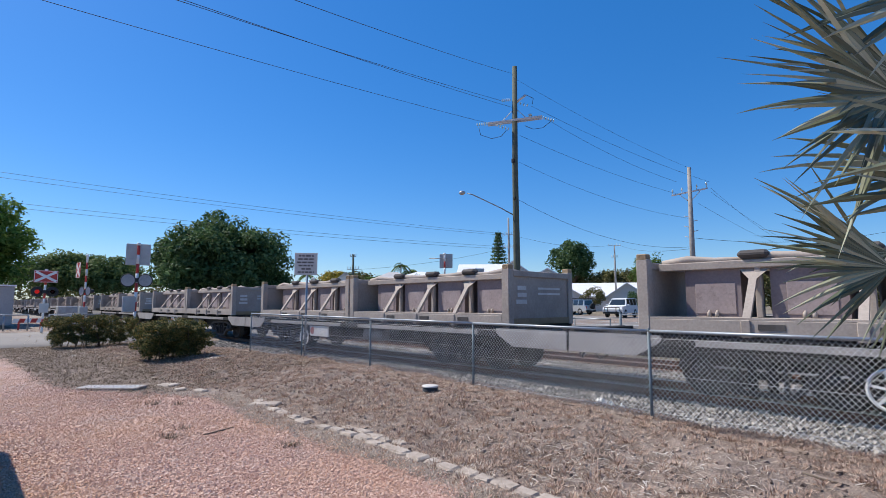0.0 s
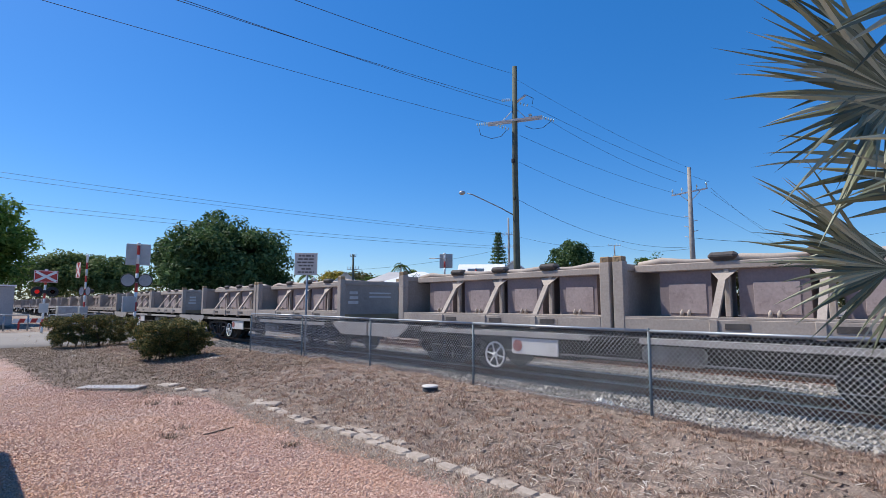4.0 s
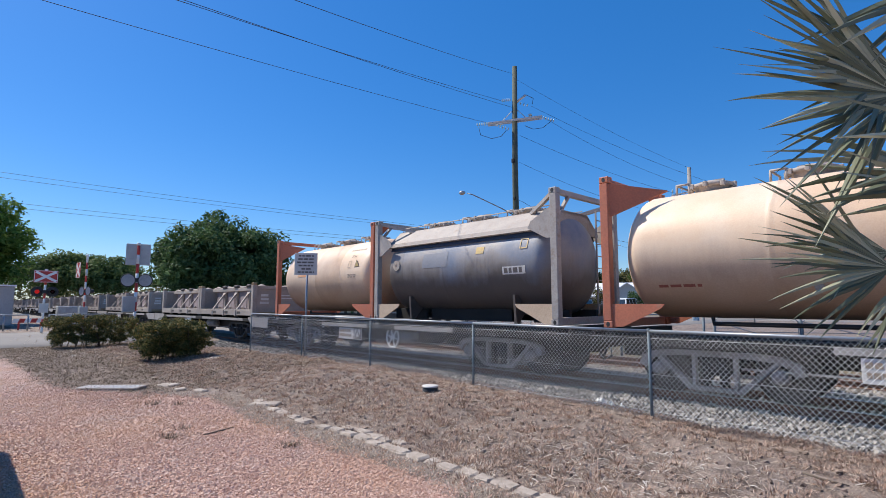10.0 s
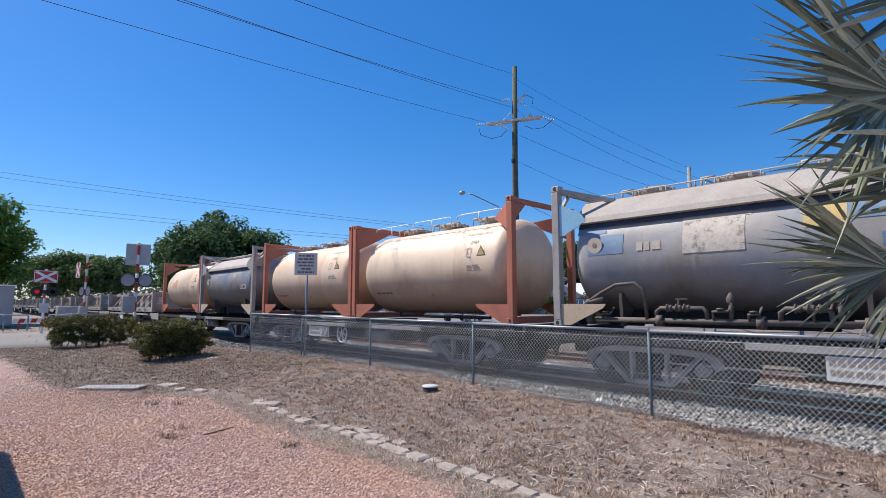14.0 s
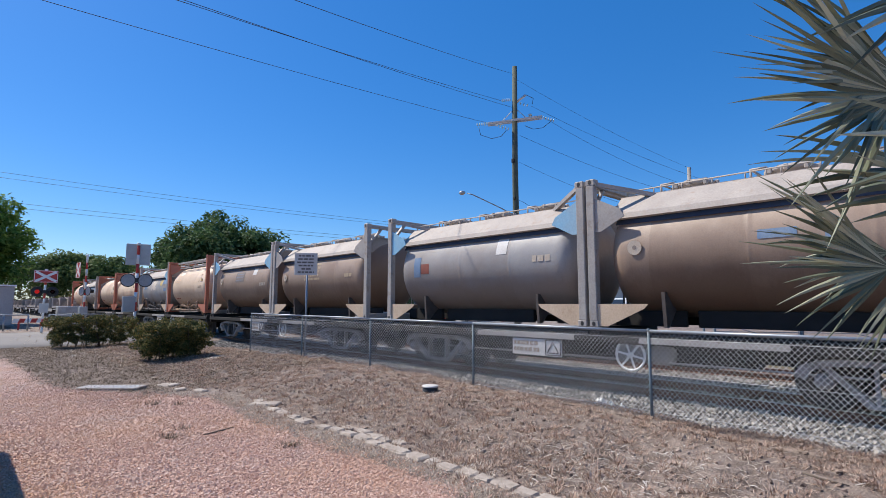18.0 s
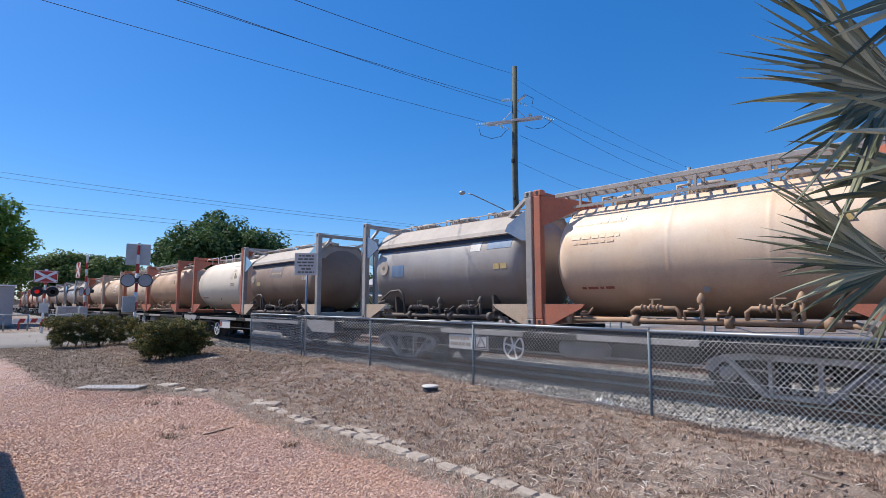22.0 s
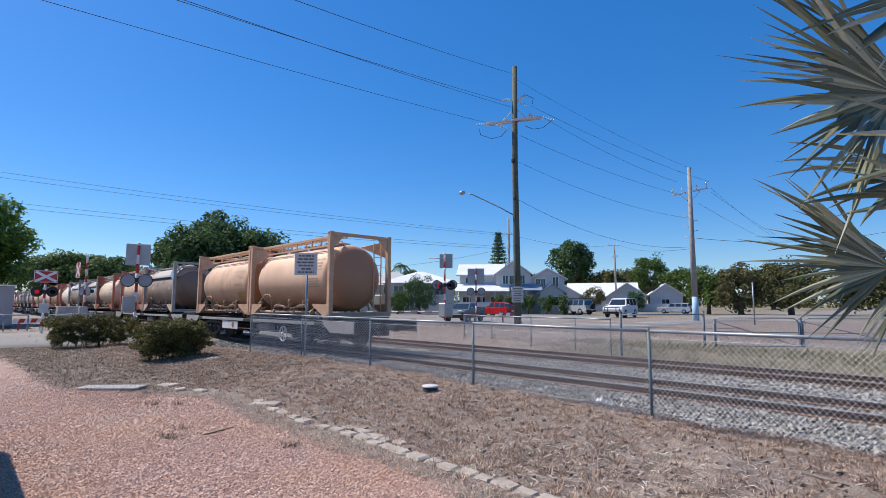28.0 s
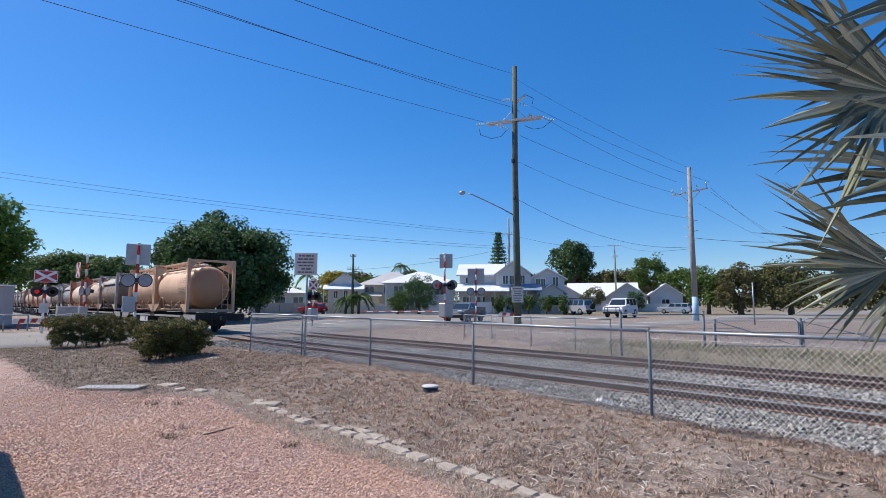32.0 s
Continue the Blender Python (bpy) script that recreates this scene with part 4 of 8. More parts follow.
def bars(x, z, w, rows, pitch, thick, material, parent, seed=0):
    """Lines of lettering that cannot be read, as bars."""
    rng = random.Random(seed)
    sh = Shape()
    for k in range(rows):
        a = x - w / 2
        zz = z - k * pitch
        while a < x + w / 2 - 0.05:
            d = min(a + rng.uniform(0.06, 0.22), x + w / 2)
            q = on_side((a + d) / 2, zz, d - a, thick, 0.007, 1)
            sh.add(q.v, q.f)
            a = d + 0.035
    part("lettering", sh, material, parent)


def saddle(x):
    return Shape().prism([(-0.94, 0.02), (-0.84, 0.02), (-0.55, 0.30), (0.55, 0.30), (0.84, 0.02), (0.94, 0.02), (0.99, 0.62), (0.90, 0.62), (0.66, 0.38), (-0.66, 0.38), (-0.90, 0.62), (-0.99, 0.62)], x - 0.03, x + 0.03, "x")


def ladder(x):
    sh = Shape()
    for y in (0.62, 0.92):
        sh.box((x, y, 1.35), (0.03, 0.03, 2.3))
    for k in range(8):
        sh.box((x, 0.77, 0.4 + k * 0.27), (0.02, 0.28, 0.02))
    return sh


def tank_container(style, frame, tank, label, gussets=None, walk_on="", pipes="", marks=()):
    """A tank in a box frame. style: 'plated' (corner gussets) or 'stayed' (struts and shoulder cover)."""
    gussets = gussets or frame
    root = thing("tank_container", pose(0, 0, 0), label, "tank container", "tank containers on the train")
    for sx in (-1, 1):
        for sy in (-1, 1):
            part("corner_post", shared(f"corner_post {sx}{sy}", frame, lambda: corner_post(sx * HL, sy * HW)), frame, root)
            for z in (0.06, HGT - 0.06):
                part("casting_hole", shared(f"casting_hole {sx}{sy}{z}", BLACK, lambda: Shape().prism([(sx * (HL - 0.09) + 0.035 * math.cos(k * 0.628), z + 0.045 * math.sin(k * 0.628)) for k in range(10)], sy * HW, sy * (HW + 0.003), "y")), BLACK, root)
            part("foot_gusset", shared(f"foot_gusset {sx}{sy}", FRAME_TAN if style == "stayed" and frame is FRAME_GREY else frame, lambda: foot_plate(sx, sy)), None, root)
            if style == "plated":
                part("top_gusset", shared(f"top_gusset {sx}{sy}", gussets, lambda: gusset(sx, sy, True)), gussets, root)
                part("knee_plate", shared(f"knee_plate {sx}{sy}", gussets, lambda: knee(sx, sy)), gussets, root)
            else:
                part("strut", shared(f"strut {sx}{sy}", frame, lambda: stay(sx, sy)), frame, root)
                part("shoulder_plate", shared(f"shoulder_plate {sx}{sy}", gussets, lambda: side_plate(sx, sy)), gussets, root)
                part("knee_brace", shared(f"knee_brace {sx}{sy}", frame, lambda: Shape().tube([(sx * (HL - 0.06), sy * (HW - 0.55), HGT - 0.1), (sx * (HL - 0.06), sy * (HW - 0.1), HGT - 0.62)], 0.045, 4, smooth=False)), frame, root)
        part("end_top_rail", shared(f"end_top_rail {sx}", frame, lambda: end_frame(sx)[0]), frame, root)
        part("end_bottom_rail", shared(f"end_bottom_rail {sx}", frame, lambda: end_frame(sx)[1]), frame, root)
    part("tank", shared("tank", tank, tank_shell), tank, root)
    if style == "stayed":
        # Saddles use the dark pipe colour in place of the tank's shade.
        for x in (-1.75, 1.75):
            part("saddle", shared(f"saddle {x}", PIPE_GREY, lambda: saddle(x)), PIPE_GREY, root, "dark slanting saddle")
        # Added near-black beams that stand for the dark gap beneath the tank.
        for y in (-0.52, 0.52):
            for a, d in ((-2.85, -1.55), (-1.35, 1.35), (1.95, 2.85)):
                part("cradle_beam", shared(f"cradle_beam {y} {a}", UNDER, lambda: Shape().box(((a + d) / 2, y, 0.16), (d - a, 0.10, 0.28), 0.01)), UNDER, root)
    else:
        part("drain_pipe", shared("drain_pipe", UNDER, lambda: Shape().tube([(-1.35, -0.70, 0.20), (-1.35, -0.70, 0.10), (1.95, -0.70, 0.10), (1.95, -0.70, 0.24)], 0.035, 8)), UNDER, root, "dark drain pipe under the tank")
    part("ladder", shared("ladder", frame, lambda: ladder(HL - 0.20)), frame, root)
    lid = shared("manhole", ROOF_G, manhole)
    for x in (-1.5, 0.0, 1.5):
        part("manhole", lid, ROOF_G, root).matrix_basis = pose(x, 0.05, 2.40 if style == "plated" else 2.47)
    if style == "stayed":
        part("roof_cover", shared("roof_cover", ROOF_G, roof_lid), ROOF_G, root, "dusty sloping cover")
        for s in (-1, 1):
            part("side_band", shared(f"side_band {s}", DARK_BAND, lambda: Shape().prism([(s * 0.99, 1.85), (s * 1.012, 1.85), (s * 0.955, 1.96), (s * 0.90, 1.96)], -2.55, 2.55, "x")), DARK_BAND, root, "dark blue band under the ledge")
            part("ledge_rail", shared(f"ledge_rail {s}", ROOF_G, lambda: ledge_rail(s)), ROOF_G, root, "low pipe rail along the roof")
    if walk_on == "gangway":
        part("gangway", shared("gangway", frame if frame is FRAME_PEACH else FRAME_GREY, walkway), FRAME_GREY, root, "open steel gangway along the top")
    elif walk_on == "rail":
        part("handrail", shared("handrail", WHITE, thin_rail), WHITE, root, "thin white handrail")
    if pipes:
        part("pipework", shared("pipework " + pipes, PIPE_GREY if pipes == "grey" else PIPE, lambda: pipework(pipes != "short")), PIPE, root, "discharge pipes and valves")
    for k, mark in enumerate(marks):
        kind = mark[0]
        if kind == "patch":
            part("painted_patch", on_side(*mark[1:5]), mark[5], root)
        elif kind == "bars":
            bars(*mark[1:7], mark[7], root, k)
        elif kind == "words":
            words_on_side(mark[1], mark[2], mark[3], mark[4], mark[5], root)
        elif kind == "warning":
            x, z, s = mark[1:4]
            y = -math.sqrt(RT * RT - (z - AX) ** 2) - 0.02
            for name, q, t, ma in (("warning_triangle", s, 0.0, INK), ("warning_face", s * 0.72, 0.004, YELLOW)):
                tri = [(x - q * 0.58, z - q * 0.45), (x + q * 0.58, z - q * 0.45), (x, z + q * 0.55)]
                part(name, Shape().prism(tri, y - t - 0.004, y - t, "y"), ma, root)
        elif kind == "disc":
            x, z, r, ma = mark[1:5]
            y = -math.sqrt(RT * RT - (z - AX) ** 2) - 0.02
            part("round_mark", Shape().prism([(x + r * math.cos(k * 0.314), z + r * math.sin(k * 0.314)) for k in range(20)], y - 0.006, y, "y"), ma, root)
            if r > 0.1:
                part("round_mark_centre", Shape().prism([(x + 0.3 * r * math.cos(k * 0.628), z + 0.3 * r * math.sin(k * 0.628)) for k in range(10)], y - 0.010, y - 0.006, "y"), INK_DIM, root)
        elif kind == "outline":
            x, z, w, h, ma = mark[1:6]
            sh = Shape()
            for q in (on_side(x, z + h / 2, w, 0.02, 0.012, 1), on_side(x, z - h / 2, w, 0.02, 0.012, 1), on_side(x - w / 2, z, 0.02, h, 0.012, 3), on_side(x + w / 2, z, 0.02, h, 0.012, 3)):
                sh.add(q.v, q.f)
            part("panel_outline", sh, ma, root)
    return root


INK_BLUE_G = plain("grey_touch_up", (0.24, 0.25, 0.28), (0.2, 0.21, 0.24), 2, 30, 0.6)
POSTER = plain("torn_poster", (0.62, 0.56, 0.48), (0.54, 0.46, 0.37), 3, 20, 0.8, stain=(0.17, 0.15, 0.16), amount=0.42)
DISC_TAN = plain("worn_round_mark", (0.52, 0.45, 0.37), (0.44, 0.36, 0.28), 5, 40, 0.6, stain=(0.34, 0.26, 0.2), amount=0.35)
INK_DIM = plain("dull_brown_patch", (0.20, 0.165, 0.145), (0.24, 0.19, 0.16), 3, 30, 0.6)
TAN_INK = plain("tan_scrawl", (0.5, 0.38, 0.25), rough=0.7)
PLATE_GOLD = plain("ochre_plate", (0.50, 0.27, 0.07), rough=0.6)
LOGO_INK = plain("faded_orange_logo", (0.72, 0.47, 0.28), (0.74, 0.56, 0.39), 3, 30, 0.6, stain=(0.74, 0.60, 0.45), amount=0.4)
LOGO_STRONG = plain("orange_emblem", (0.70, 0.33, 0.16), (0.70, 0.42, 0.24), 3, 30, 0.6, stain=(0.70, 0.52, 0.36), amount=0.3)
LOGO_PALE = plain("faded_white_logo", (0.76, 0.72, 0.64), (0.74, 0.66, 0.54), 3, 30, 0.6)
CF_LOGO = [("bars", -1.75, 1.80, 1.0, 1, 0.1, 0.30, LOGO_INK), ("bars", -1.75, 1.58, 0.9, 1, 0.1, 0.05, LOGO_INK), ("bars", -1.45, 2.02, 0.6, 1, 0.1, 0.14, LOGO_PALE)]
TANK_NOTES = [("bars", 1.75, 2.07, 0.8, 1, 0.1, 0.045, INK_PALE), ("words", "2PB4", 1.72, 1.86, 0.13, INK_SOFT), ("warning", 2.02, 1.62, 0.25), ("outline", 1.62, 1.62, 0.13, 0.2, INK_PALE), ("bars", 1.8, 1.30, 0.45, 2, 0.07, 0.035, INK_SOFT)]
FOOT_NOTES = [("bars", -1.75, 0.72, 0.7, 1, 0.1, 0.045, INK_RED), ("disc", 0.15, 0.66, 0.06, INK_SOFT)]


def raked(x0, x1, x2, x3, z0, z1, sy, thick):
    """A plate in the raked plane of the braces: x0..x1 wide at z0, x2..x3 at z1."""
    def at(x, z, out):
        f = (1.06 - z) / 0.80
        return (x, sy * (HW - 0.60 + 0.56 * f + out), z)
    p = [at(x0, z0, 0), at(x1, z0, 0), at(x3, z1, 0), at(x2, z1, 0), at(x0, z0, -thick), at(x1, z0, -thick), at(x3, z1, -thick), at(x2, z1, -thick)]
    return Shape().add(p, [(0, 1, 2, 3), (7, 6, 5, 4), (0, 4, 5, 1), (1, 5, 6, 2), (2, 6, 7, 3), (3, 7, 4, 0)])


BRACES = (-1.38, -0.02, 1.33)
BIN_PALE = plain("pale_bin_panel", (0.34, 0.28, 0.27), (0.28, 0.225, 0.22), 3, 22, 0.85, stain=(0.22, 0.175, 0.17), amount=0.4)


def bin_container():
    """An open-topped half-height bin: narrow hopper, raked braces, ledge and sill."""
    h = 1.15
    root = thing("bin_container", pose(0, 0, 0), "dusty grey-brown open steel ore bin with raked side braces", "bin container", "bins on the train")
    inn = HW - 0.60
    for sx in (-1, 1):
        for sy in (-1, 1):
            x, y = sx * HL, sy * HW
            part("corner_post", Shape().box((x - sx * 0.10, y - sy * 0.09, h / 2 + 0.04), (0.20, 0.18, h + 0.08), 0.014), BIN, root)
            part("corner_casting", Shape().box((x - sx * 0.095, y - sy * 0.085, h + 0.11), (0.18, 0.165, 0.12), 0.014), BIN_RUST, root, "rusty yellow corner casting")
            part("casting_hole", Shape().lathe([(y + sy * 0.002, 0.04), (y - sy * 0.01, 0.04), (y - sy * 0.01, 0.001)], (x - sx * 0.095, 0, h + 0.11), "y", 10), BLACK, root)
        part("end_wall", Shape().box((sx * (HL - 0.07), 0, 0.60), (0.05, WID - 0.3, 1.0)), BIN, root)
        part("end_top_rail", Shape().box((sx * (HL - 0.06), 0, h - 0.02), (0.12, WID - 0.36, 0.13), 0.01), BIN, root)
        part("end_bottom_rail", Shape().box((sx * (HL - 0.06), 0, 0.09), (0.12, WID - 0.36, 0.14), 0.01), BIN_RUST, root)
        rng = random.Random(4)
        for k in range(3):
            part("end_lettering", Shape().box((sx * (HL - 0.042), -0.70 + rng.uniform(-0.03, 0.03), 0.82 - k * 0.15), (0.006, rng.uniform(0.28, 0.5), 0.09)), PALE, root)
        for k in range(2):
            part("end_lettering", Shape().box((sx * (HL - 0.042), 0.30, 0.82 - k * 0.12), (0.006, 0.85, 0.045)), PALE, root)
    for sy in (-1, 1):
        y = sy * HW
        part("top_rail", Shape().box((0, sy * (inn + 0.02), h - 0.05), (LEN - 0.32, 0.12, 0.13), 0.012), BIN, root)
        lip = [(-HL + 0.2 + 0.43 * k, sy * (inn - 0.02), h + 0.05 + 0.022 * math.sin(k * 2.3 + sy)) for k in range(14)]
        part("rolled_lip", Shape().tube(lip, [0.05 + 0.02 * math.sin(k * 1.7) for k in range(14)], 8), BIN, root, "sagging rolled cover edge")
        part("bottom_sill", Shape().box((0, y - sy * 0.05, 0.12), (LEN - 0.4, 0.09, 0.22), 0.012), BIN, root)
        part("ledge", Shape().box((0, y - sy * 0.31, 0.245), (LEN - 0.4, 0.60, 0.03)), BIN, root)
        for k, x in enumerate(BRACES):
            part("brace", raked(x - 0.055, x + 0.055, x - 0.055, x + 0.055, 0.86, 0.25, sy, 0.07), BIN, root)
            part("brace_head", raked(x - 0.27, x + 0.27, x - 0.055, x + 0.055, 1.08, 0.86, sy, 0.03), BIN, root)
            part("brace_foot", Shape().box((x, y - sy * 0.045, 0.10), (0.13, 0.13, 0.26), 0.01), BIN, root)
            part("tie_pad", Shape().box((x, sy * (inn + 0.01), h + 0.10), (0.44, 0.22, 0.13), 0.05), COAL, root, "dark worn pad over the brace")
            part("inner_post", Shape().box((x + 0.05, sy * (inn + 0.02), 0.66), (0.09, 0.09, 0.80), 0.01), BIN, root)
            part("sill_pocket", Shape().box((x + 0.33, y - sy * 0.002, 0.13), (0.34, 0.012, 0.085)), COAL, root, "dark lifting pocket in the sill")
    # Sheet added to shut the sun out of the slots and end bays.
    part("cover", Shape().box((0, 0, h + 0.0), (LEN - 0.36, 2 * inn - 0.16, 0.03)), BIN_DARK, root, "dusty sheet closing the top")
    for x, half in ((-2.02, 0.43), (-0.70, 0.48), (0.66, 0.48), (2.00, 0.43)):
        hop = Shape()
        for sy in (-1, 1):
            hop.box((x, sy * (inn - 0.03), 0.66), (2 * half, 0.05, 0.82))
        for sx in (-1, 1):
            hop.box((x + sx * (half - 0.02), 0, 0.66), (0.04, 2 * inn - 0.11, 0.82))
        hop.box((x, 0, 0.28), (2 * half - 0.08, 2 * inn - 0.11, 0.05))
        pod = part("hopper", hop, BIN_DARK, root, "pinkish-brown hopper box")
        for sy in (-1, 1):
            # a paler rectangle on each hopper side
            part("worn_patch", Shape().box((x + 0.04, sy * (inn + 0.001), 0.56), (0.62, 0.012, 0.50), 0.005), BIN_PALE, pod, "paler patch on the hopper side")
            for dx in (-0.05, 0.07):
                part("lug", Shape().tube([(x + dx, sy * (inn + 0.05), 0.26), (x + dx, sy * (inn + 0.05), 0.33), (x + dx, sy * (inn + 0.03), 0.37)], [0.035, 0.03, 0.012], 7), BIN, pod)
    part("floor", Shape().box((0, 0, 0.10), (LEN - 0.5, WID - 0.6, 0.1)), BIN_DARK, root)
    return root


def side_frame():
    """A three-piece bogie's arched side casting."""
    sh = Shape()
    top = [(-1.20, 0.47), (-1.15, 0.62), (-0.95, 0.70), (-0.62, 0.74), (0.62, 0.74), (0.95, 0.70), (1.15, 0.62), (1.20, 0.47), (1.08, 0.42), (1.02, 0.56), (0.86, 0.62), (0.56, 0.655), (-0.56, 0.655), (-0.86, 0.62), (-1.02, 0.56), (-1.08, 0.42)]
    sh.prism(top, -0.07, 0.07, "y")
    for s in (-1, 1):
        sh.prism([(s * 0.90, 0.61), (s * 0.83, 0.63), (s * 0.34, 0.185), (s * 0.34, 0.12), (s * 0.40, 0.12)], -0.06, 0.06, "y")
        sh.prism([(s * 0.33, 0.12), (s * 0.28, 0.12), (s * 0.28, 0.66), (s * 0.33, 0.66)], -0.06, 0.06, "y")
        sh.lathe([(-0.10, 0.001), (-0.10, 0.10), (0.05, 0.12), (0.08, 0.12)], (s * 0.88, 0, 0.42), "y", 14)
    sh.box((0, 0, 0.15), (0.74, 0.12, 0.065), 0.01)
    return sh


def wheel_set():
    sh = Shape()
    for s in (-1, 1):
        y = s * 0.535
        sh.lathe([(y - s * 0.07, 0.001), (y - s * 0.07, 0.39), (y - s * 0.04, 0.445), (y - s * 0.01, 0.445), (y, 0.42), (y + s * 0.10, 0.415), (y + s * 0.10, 0.35), (y + s * 0.05, 0.31), (y + s * 0.05, 0.14), (y + s * 0.09, 0.11), (y + s * 0.09, 0.001)], (0, 0, 0), "y", 28)
    return sh.tube([(0, -0.9, 0), (0, 0.9, 0)], 0.07, 10)


def wheel_spoke():
    return Shape().box((0.145, 0, 0), (0.22, 0.016, 0.03))


def wheel_hub():
    return Shape().lathe([(-0.04, 0.001), (-0.04, 0.05), (0.03, 0.05), (0.03, 0.001)], (0, 0, 0), "y", 12)


def coupler(s, end):
    sh = Shape().box((s * (end + 0.14), 0, 0.78), (0.42, 0.14, 0.18), 0.03)
    sh.box((s * (end + 0.40), 0.03, 0.78), (0.20, 0.26, 0.24), 0.05)
    return sh


def flat_wagon(left, right, style):
    """A flat wagon for two boxes; left and right: how far the deck goes past them. Its origin lies midway between the boxes, at rail height."""
    pair = LEN + 0.03
    a, d = -pair - left, pair + right
    deck = DECK - RAIL_Z
    plated = style in ("tank", "skeletal")
    root = thing("flat_wagon", pose(0, 0, 0), "dusty grey container flat wagon with dark underframe" if not plated else "grey skeletal container wagon with arched bogies", "wagon", "wagons of the train")
    sill = Shape()
    for y in (-1.16, 1.16):
        sill.box(((a + d) / 2, y, deck - 0.21), (d - a, 0.09, 0.13), 0.012)
    sill.box(((a + d) / 2, 0, deck - 0.19), (d - a - 0.1, 0.7, 0.08))
    for k in range(14):
        sill.box((a + 0.4 + k * (d - a - 0.8) / 13, 0, deck - 0.21), (0.12, 2.26, 0.11))
    # Full-width plate, added to keep light out of the space below.
    sill.box(((a + d) / 2, 0, deck - 0.245), (d - a - 0.1, 2.2, 0.03))
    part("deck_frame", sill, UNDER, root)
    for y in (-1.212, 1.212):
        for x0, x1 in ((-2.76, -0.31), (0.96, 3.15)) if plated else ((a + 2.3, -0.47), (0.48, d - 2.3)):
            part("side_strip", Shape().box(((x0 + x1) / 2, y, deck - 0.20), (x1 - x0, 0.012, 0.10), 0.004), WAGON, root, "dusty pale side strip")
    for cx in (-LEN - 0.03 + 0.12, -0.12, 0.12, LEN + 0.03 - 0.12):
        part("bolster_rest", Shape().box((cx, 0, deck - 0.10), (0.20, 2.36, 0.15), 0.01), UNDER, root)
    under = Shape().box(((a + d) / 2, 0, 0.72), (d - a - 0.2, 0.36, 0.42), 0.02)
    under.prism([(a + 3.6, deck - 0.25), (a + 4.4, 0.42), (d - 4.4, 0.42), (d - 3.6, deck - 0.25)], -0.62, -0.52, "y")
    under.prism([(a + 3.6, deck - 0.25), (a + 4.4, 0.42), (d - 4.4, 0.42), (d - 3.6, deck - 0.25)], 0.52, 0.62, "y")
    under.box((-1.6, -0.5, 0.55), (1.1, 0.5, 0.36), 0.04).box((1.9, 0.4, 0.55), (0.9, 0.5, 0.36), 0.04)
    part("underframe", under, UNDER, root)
    tank = Shape().lathe([(-0.5, 0.001), (-0.5, 0.12), (-0.42, 0.17), (0.42, 0.17), (0.5, 0.12), (0.5, 0.001)], (0.9, -0.86, 0.62), "x", 16)
    part("air_reservoir", tank, BOGIE, root)
    for x in (a, d):
        s = -1 if x == a else 1
        part("end_beam", Shape().box((x - s * 0.05, 0, deck - 0.22), (0.10, 2.36, 0.34), 0.015), UNDER, root)
        part("coupler", coupler(s, abs(x)), UNDER, root)
        part("brake_hose", Shape().tube([(x, -0.42, 0.78), (x + s * 0.12, -0.44, 0.62), (x + s * 0.22, -0.40, 0.42), (x + s * 0.34, -0.30, 0.50)], 0.025, 6), BLACK, root)
    rods = Shape().tube([(a + 2.4, -0.95, 0.50), (d - 2.4, -0.95, 0.50)], 0.02, 6)
    rods.tube([(a + 2.4, -1.02, 0.88), (d - 2.4, -1.02, 0.88)], 0.016, 6)
    part("brake_rod", rods, BOGIE, root)
    if not plated:
        for s, x in ((-1, a), (1, d)):
            y = -1.215
            for ya in (y, 1.185):
                part("end_side_plate", Shape().prism([(x, deck - 0.10), (x, deck - 0.46), (x - s * 1.30, deck - 0.46), (x - s * 1.75, deck - 0.20), (x - s * 1.75, deck - 0.10)], ya, ya + 0.03, "y"), WAGON, root, "pale dusty side plate")
    px, pw, disc, wheel_x, wheel_z = {"tank": (-1.20, 1.20, 0, 0.74, 0.60), "skeletal": (-1.88, 1.22, 0, -0.64, 0.60), "bin": (-1.74, 1.14, -2.16, -2.85, 0.40), "end": (-1.92, 1.66, -1.58, 2.81, 0.44)}[style]
    part("number_plate", Shape().box((px, -1.18, deck - 0.43), (pw, 0.02, 0.34), 0.006), PALE, root, "pale plate with worn lettering")
    if plated:
        rng = random.Random(5)
        for k in range(2):
            x = px - 0.53
            while x < px + 0.1:
                w = rng.uniform(0.05, 0.09)
                part("plate_lettering", Shape().box((x, -1.193, deck - 0.36 - k * 0.13), (w, 0.004, 0.08)), INK_SOFT, root)
                x += w + 0.025
        tr = Shape()
        sx = px + 0.40
        for p, q in (((-0.13, -0.53), (0.13, -0.53)), ((-0.13, -0.53), (0.0, -0.32)), ((0.13, -0.53), (0.0, -0.32))):
            tr.tube([(sx + p[0], -1.195, deck + p[1]), (sx + q[0], -1.195, deck + q[1])], 0.014, 5)
        for p, q in (((-0.17, -0.57), (0.17, -0.57)), ((-0.17, -0.29), (0.17, -0.29)), ((-0.17, -0.57), (-0.17, -0.29)), ((0.17, -0.57), (0.17, -0.29))):
            tr.tube([(sx + p[0], -1.195, deck + p[1]), (sx + q[0], -1.195, deck + q[1])], 0.012, 5)
        part("load_symbol", tr, INK, root)
    else:
        part("red_disc", Shape().prism([(disc + 0.12 * math.cos(k * 0.314), deck - 0.43 + 0.12 * math.sin(k * 0.314)) for k in range(20)], -1.198, -1.19, "y"), DISC_RED, root, "worn round red emblem")
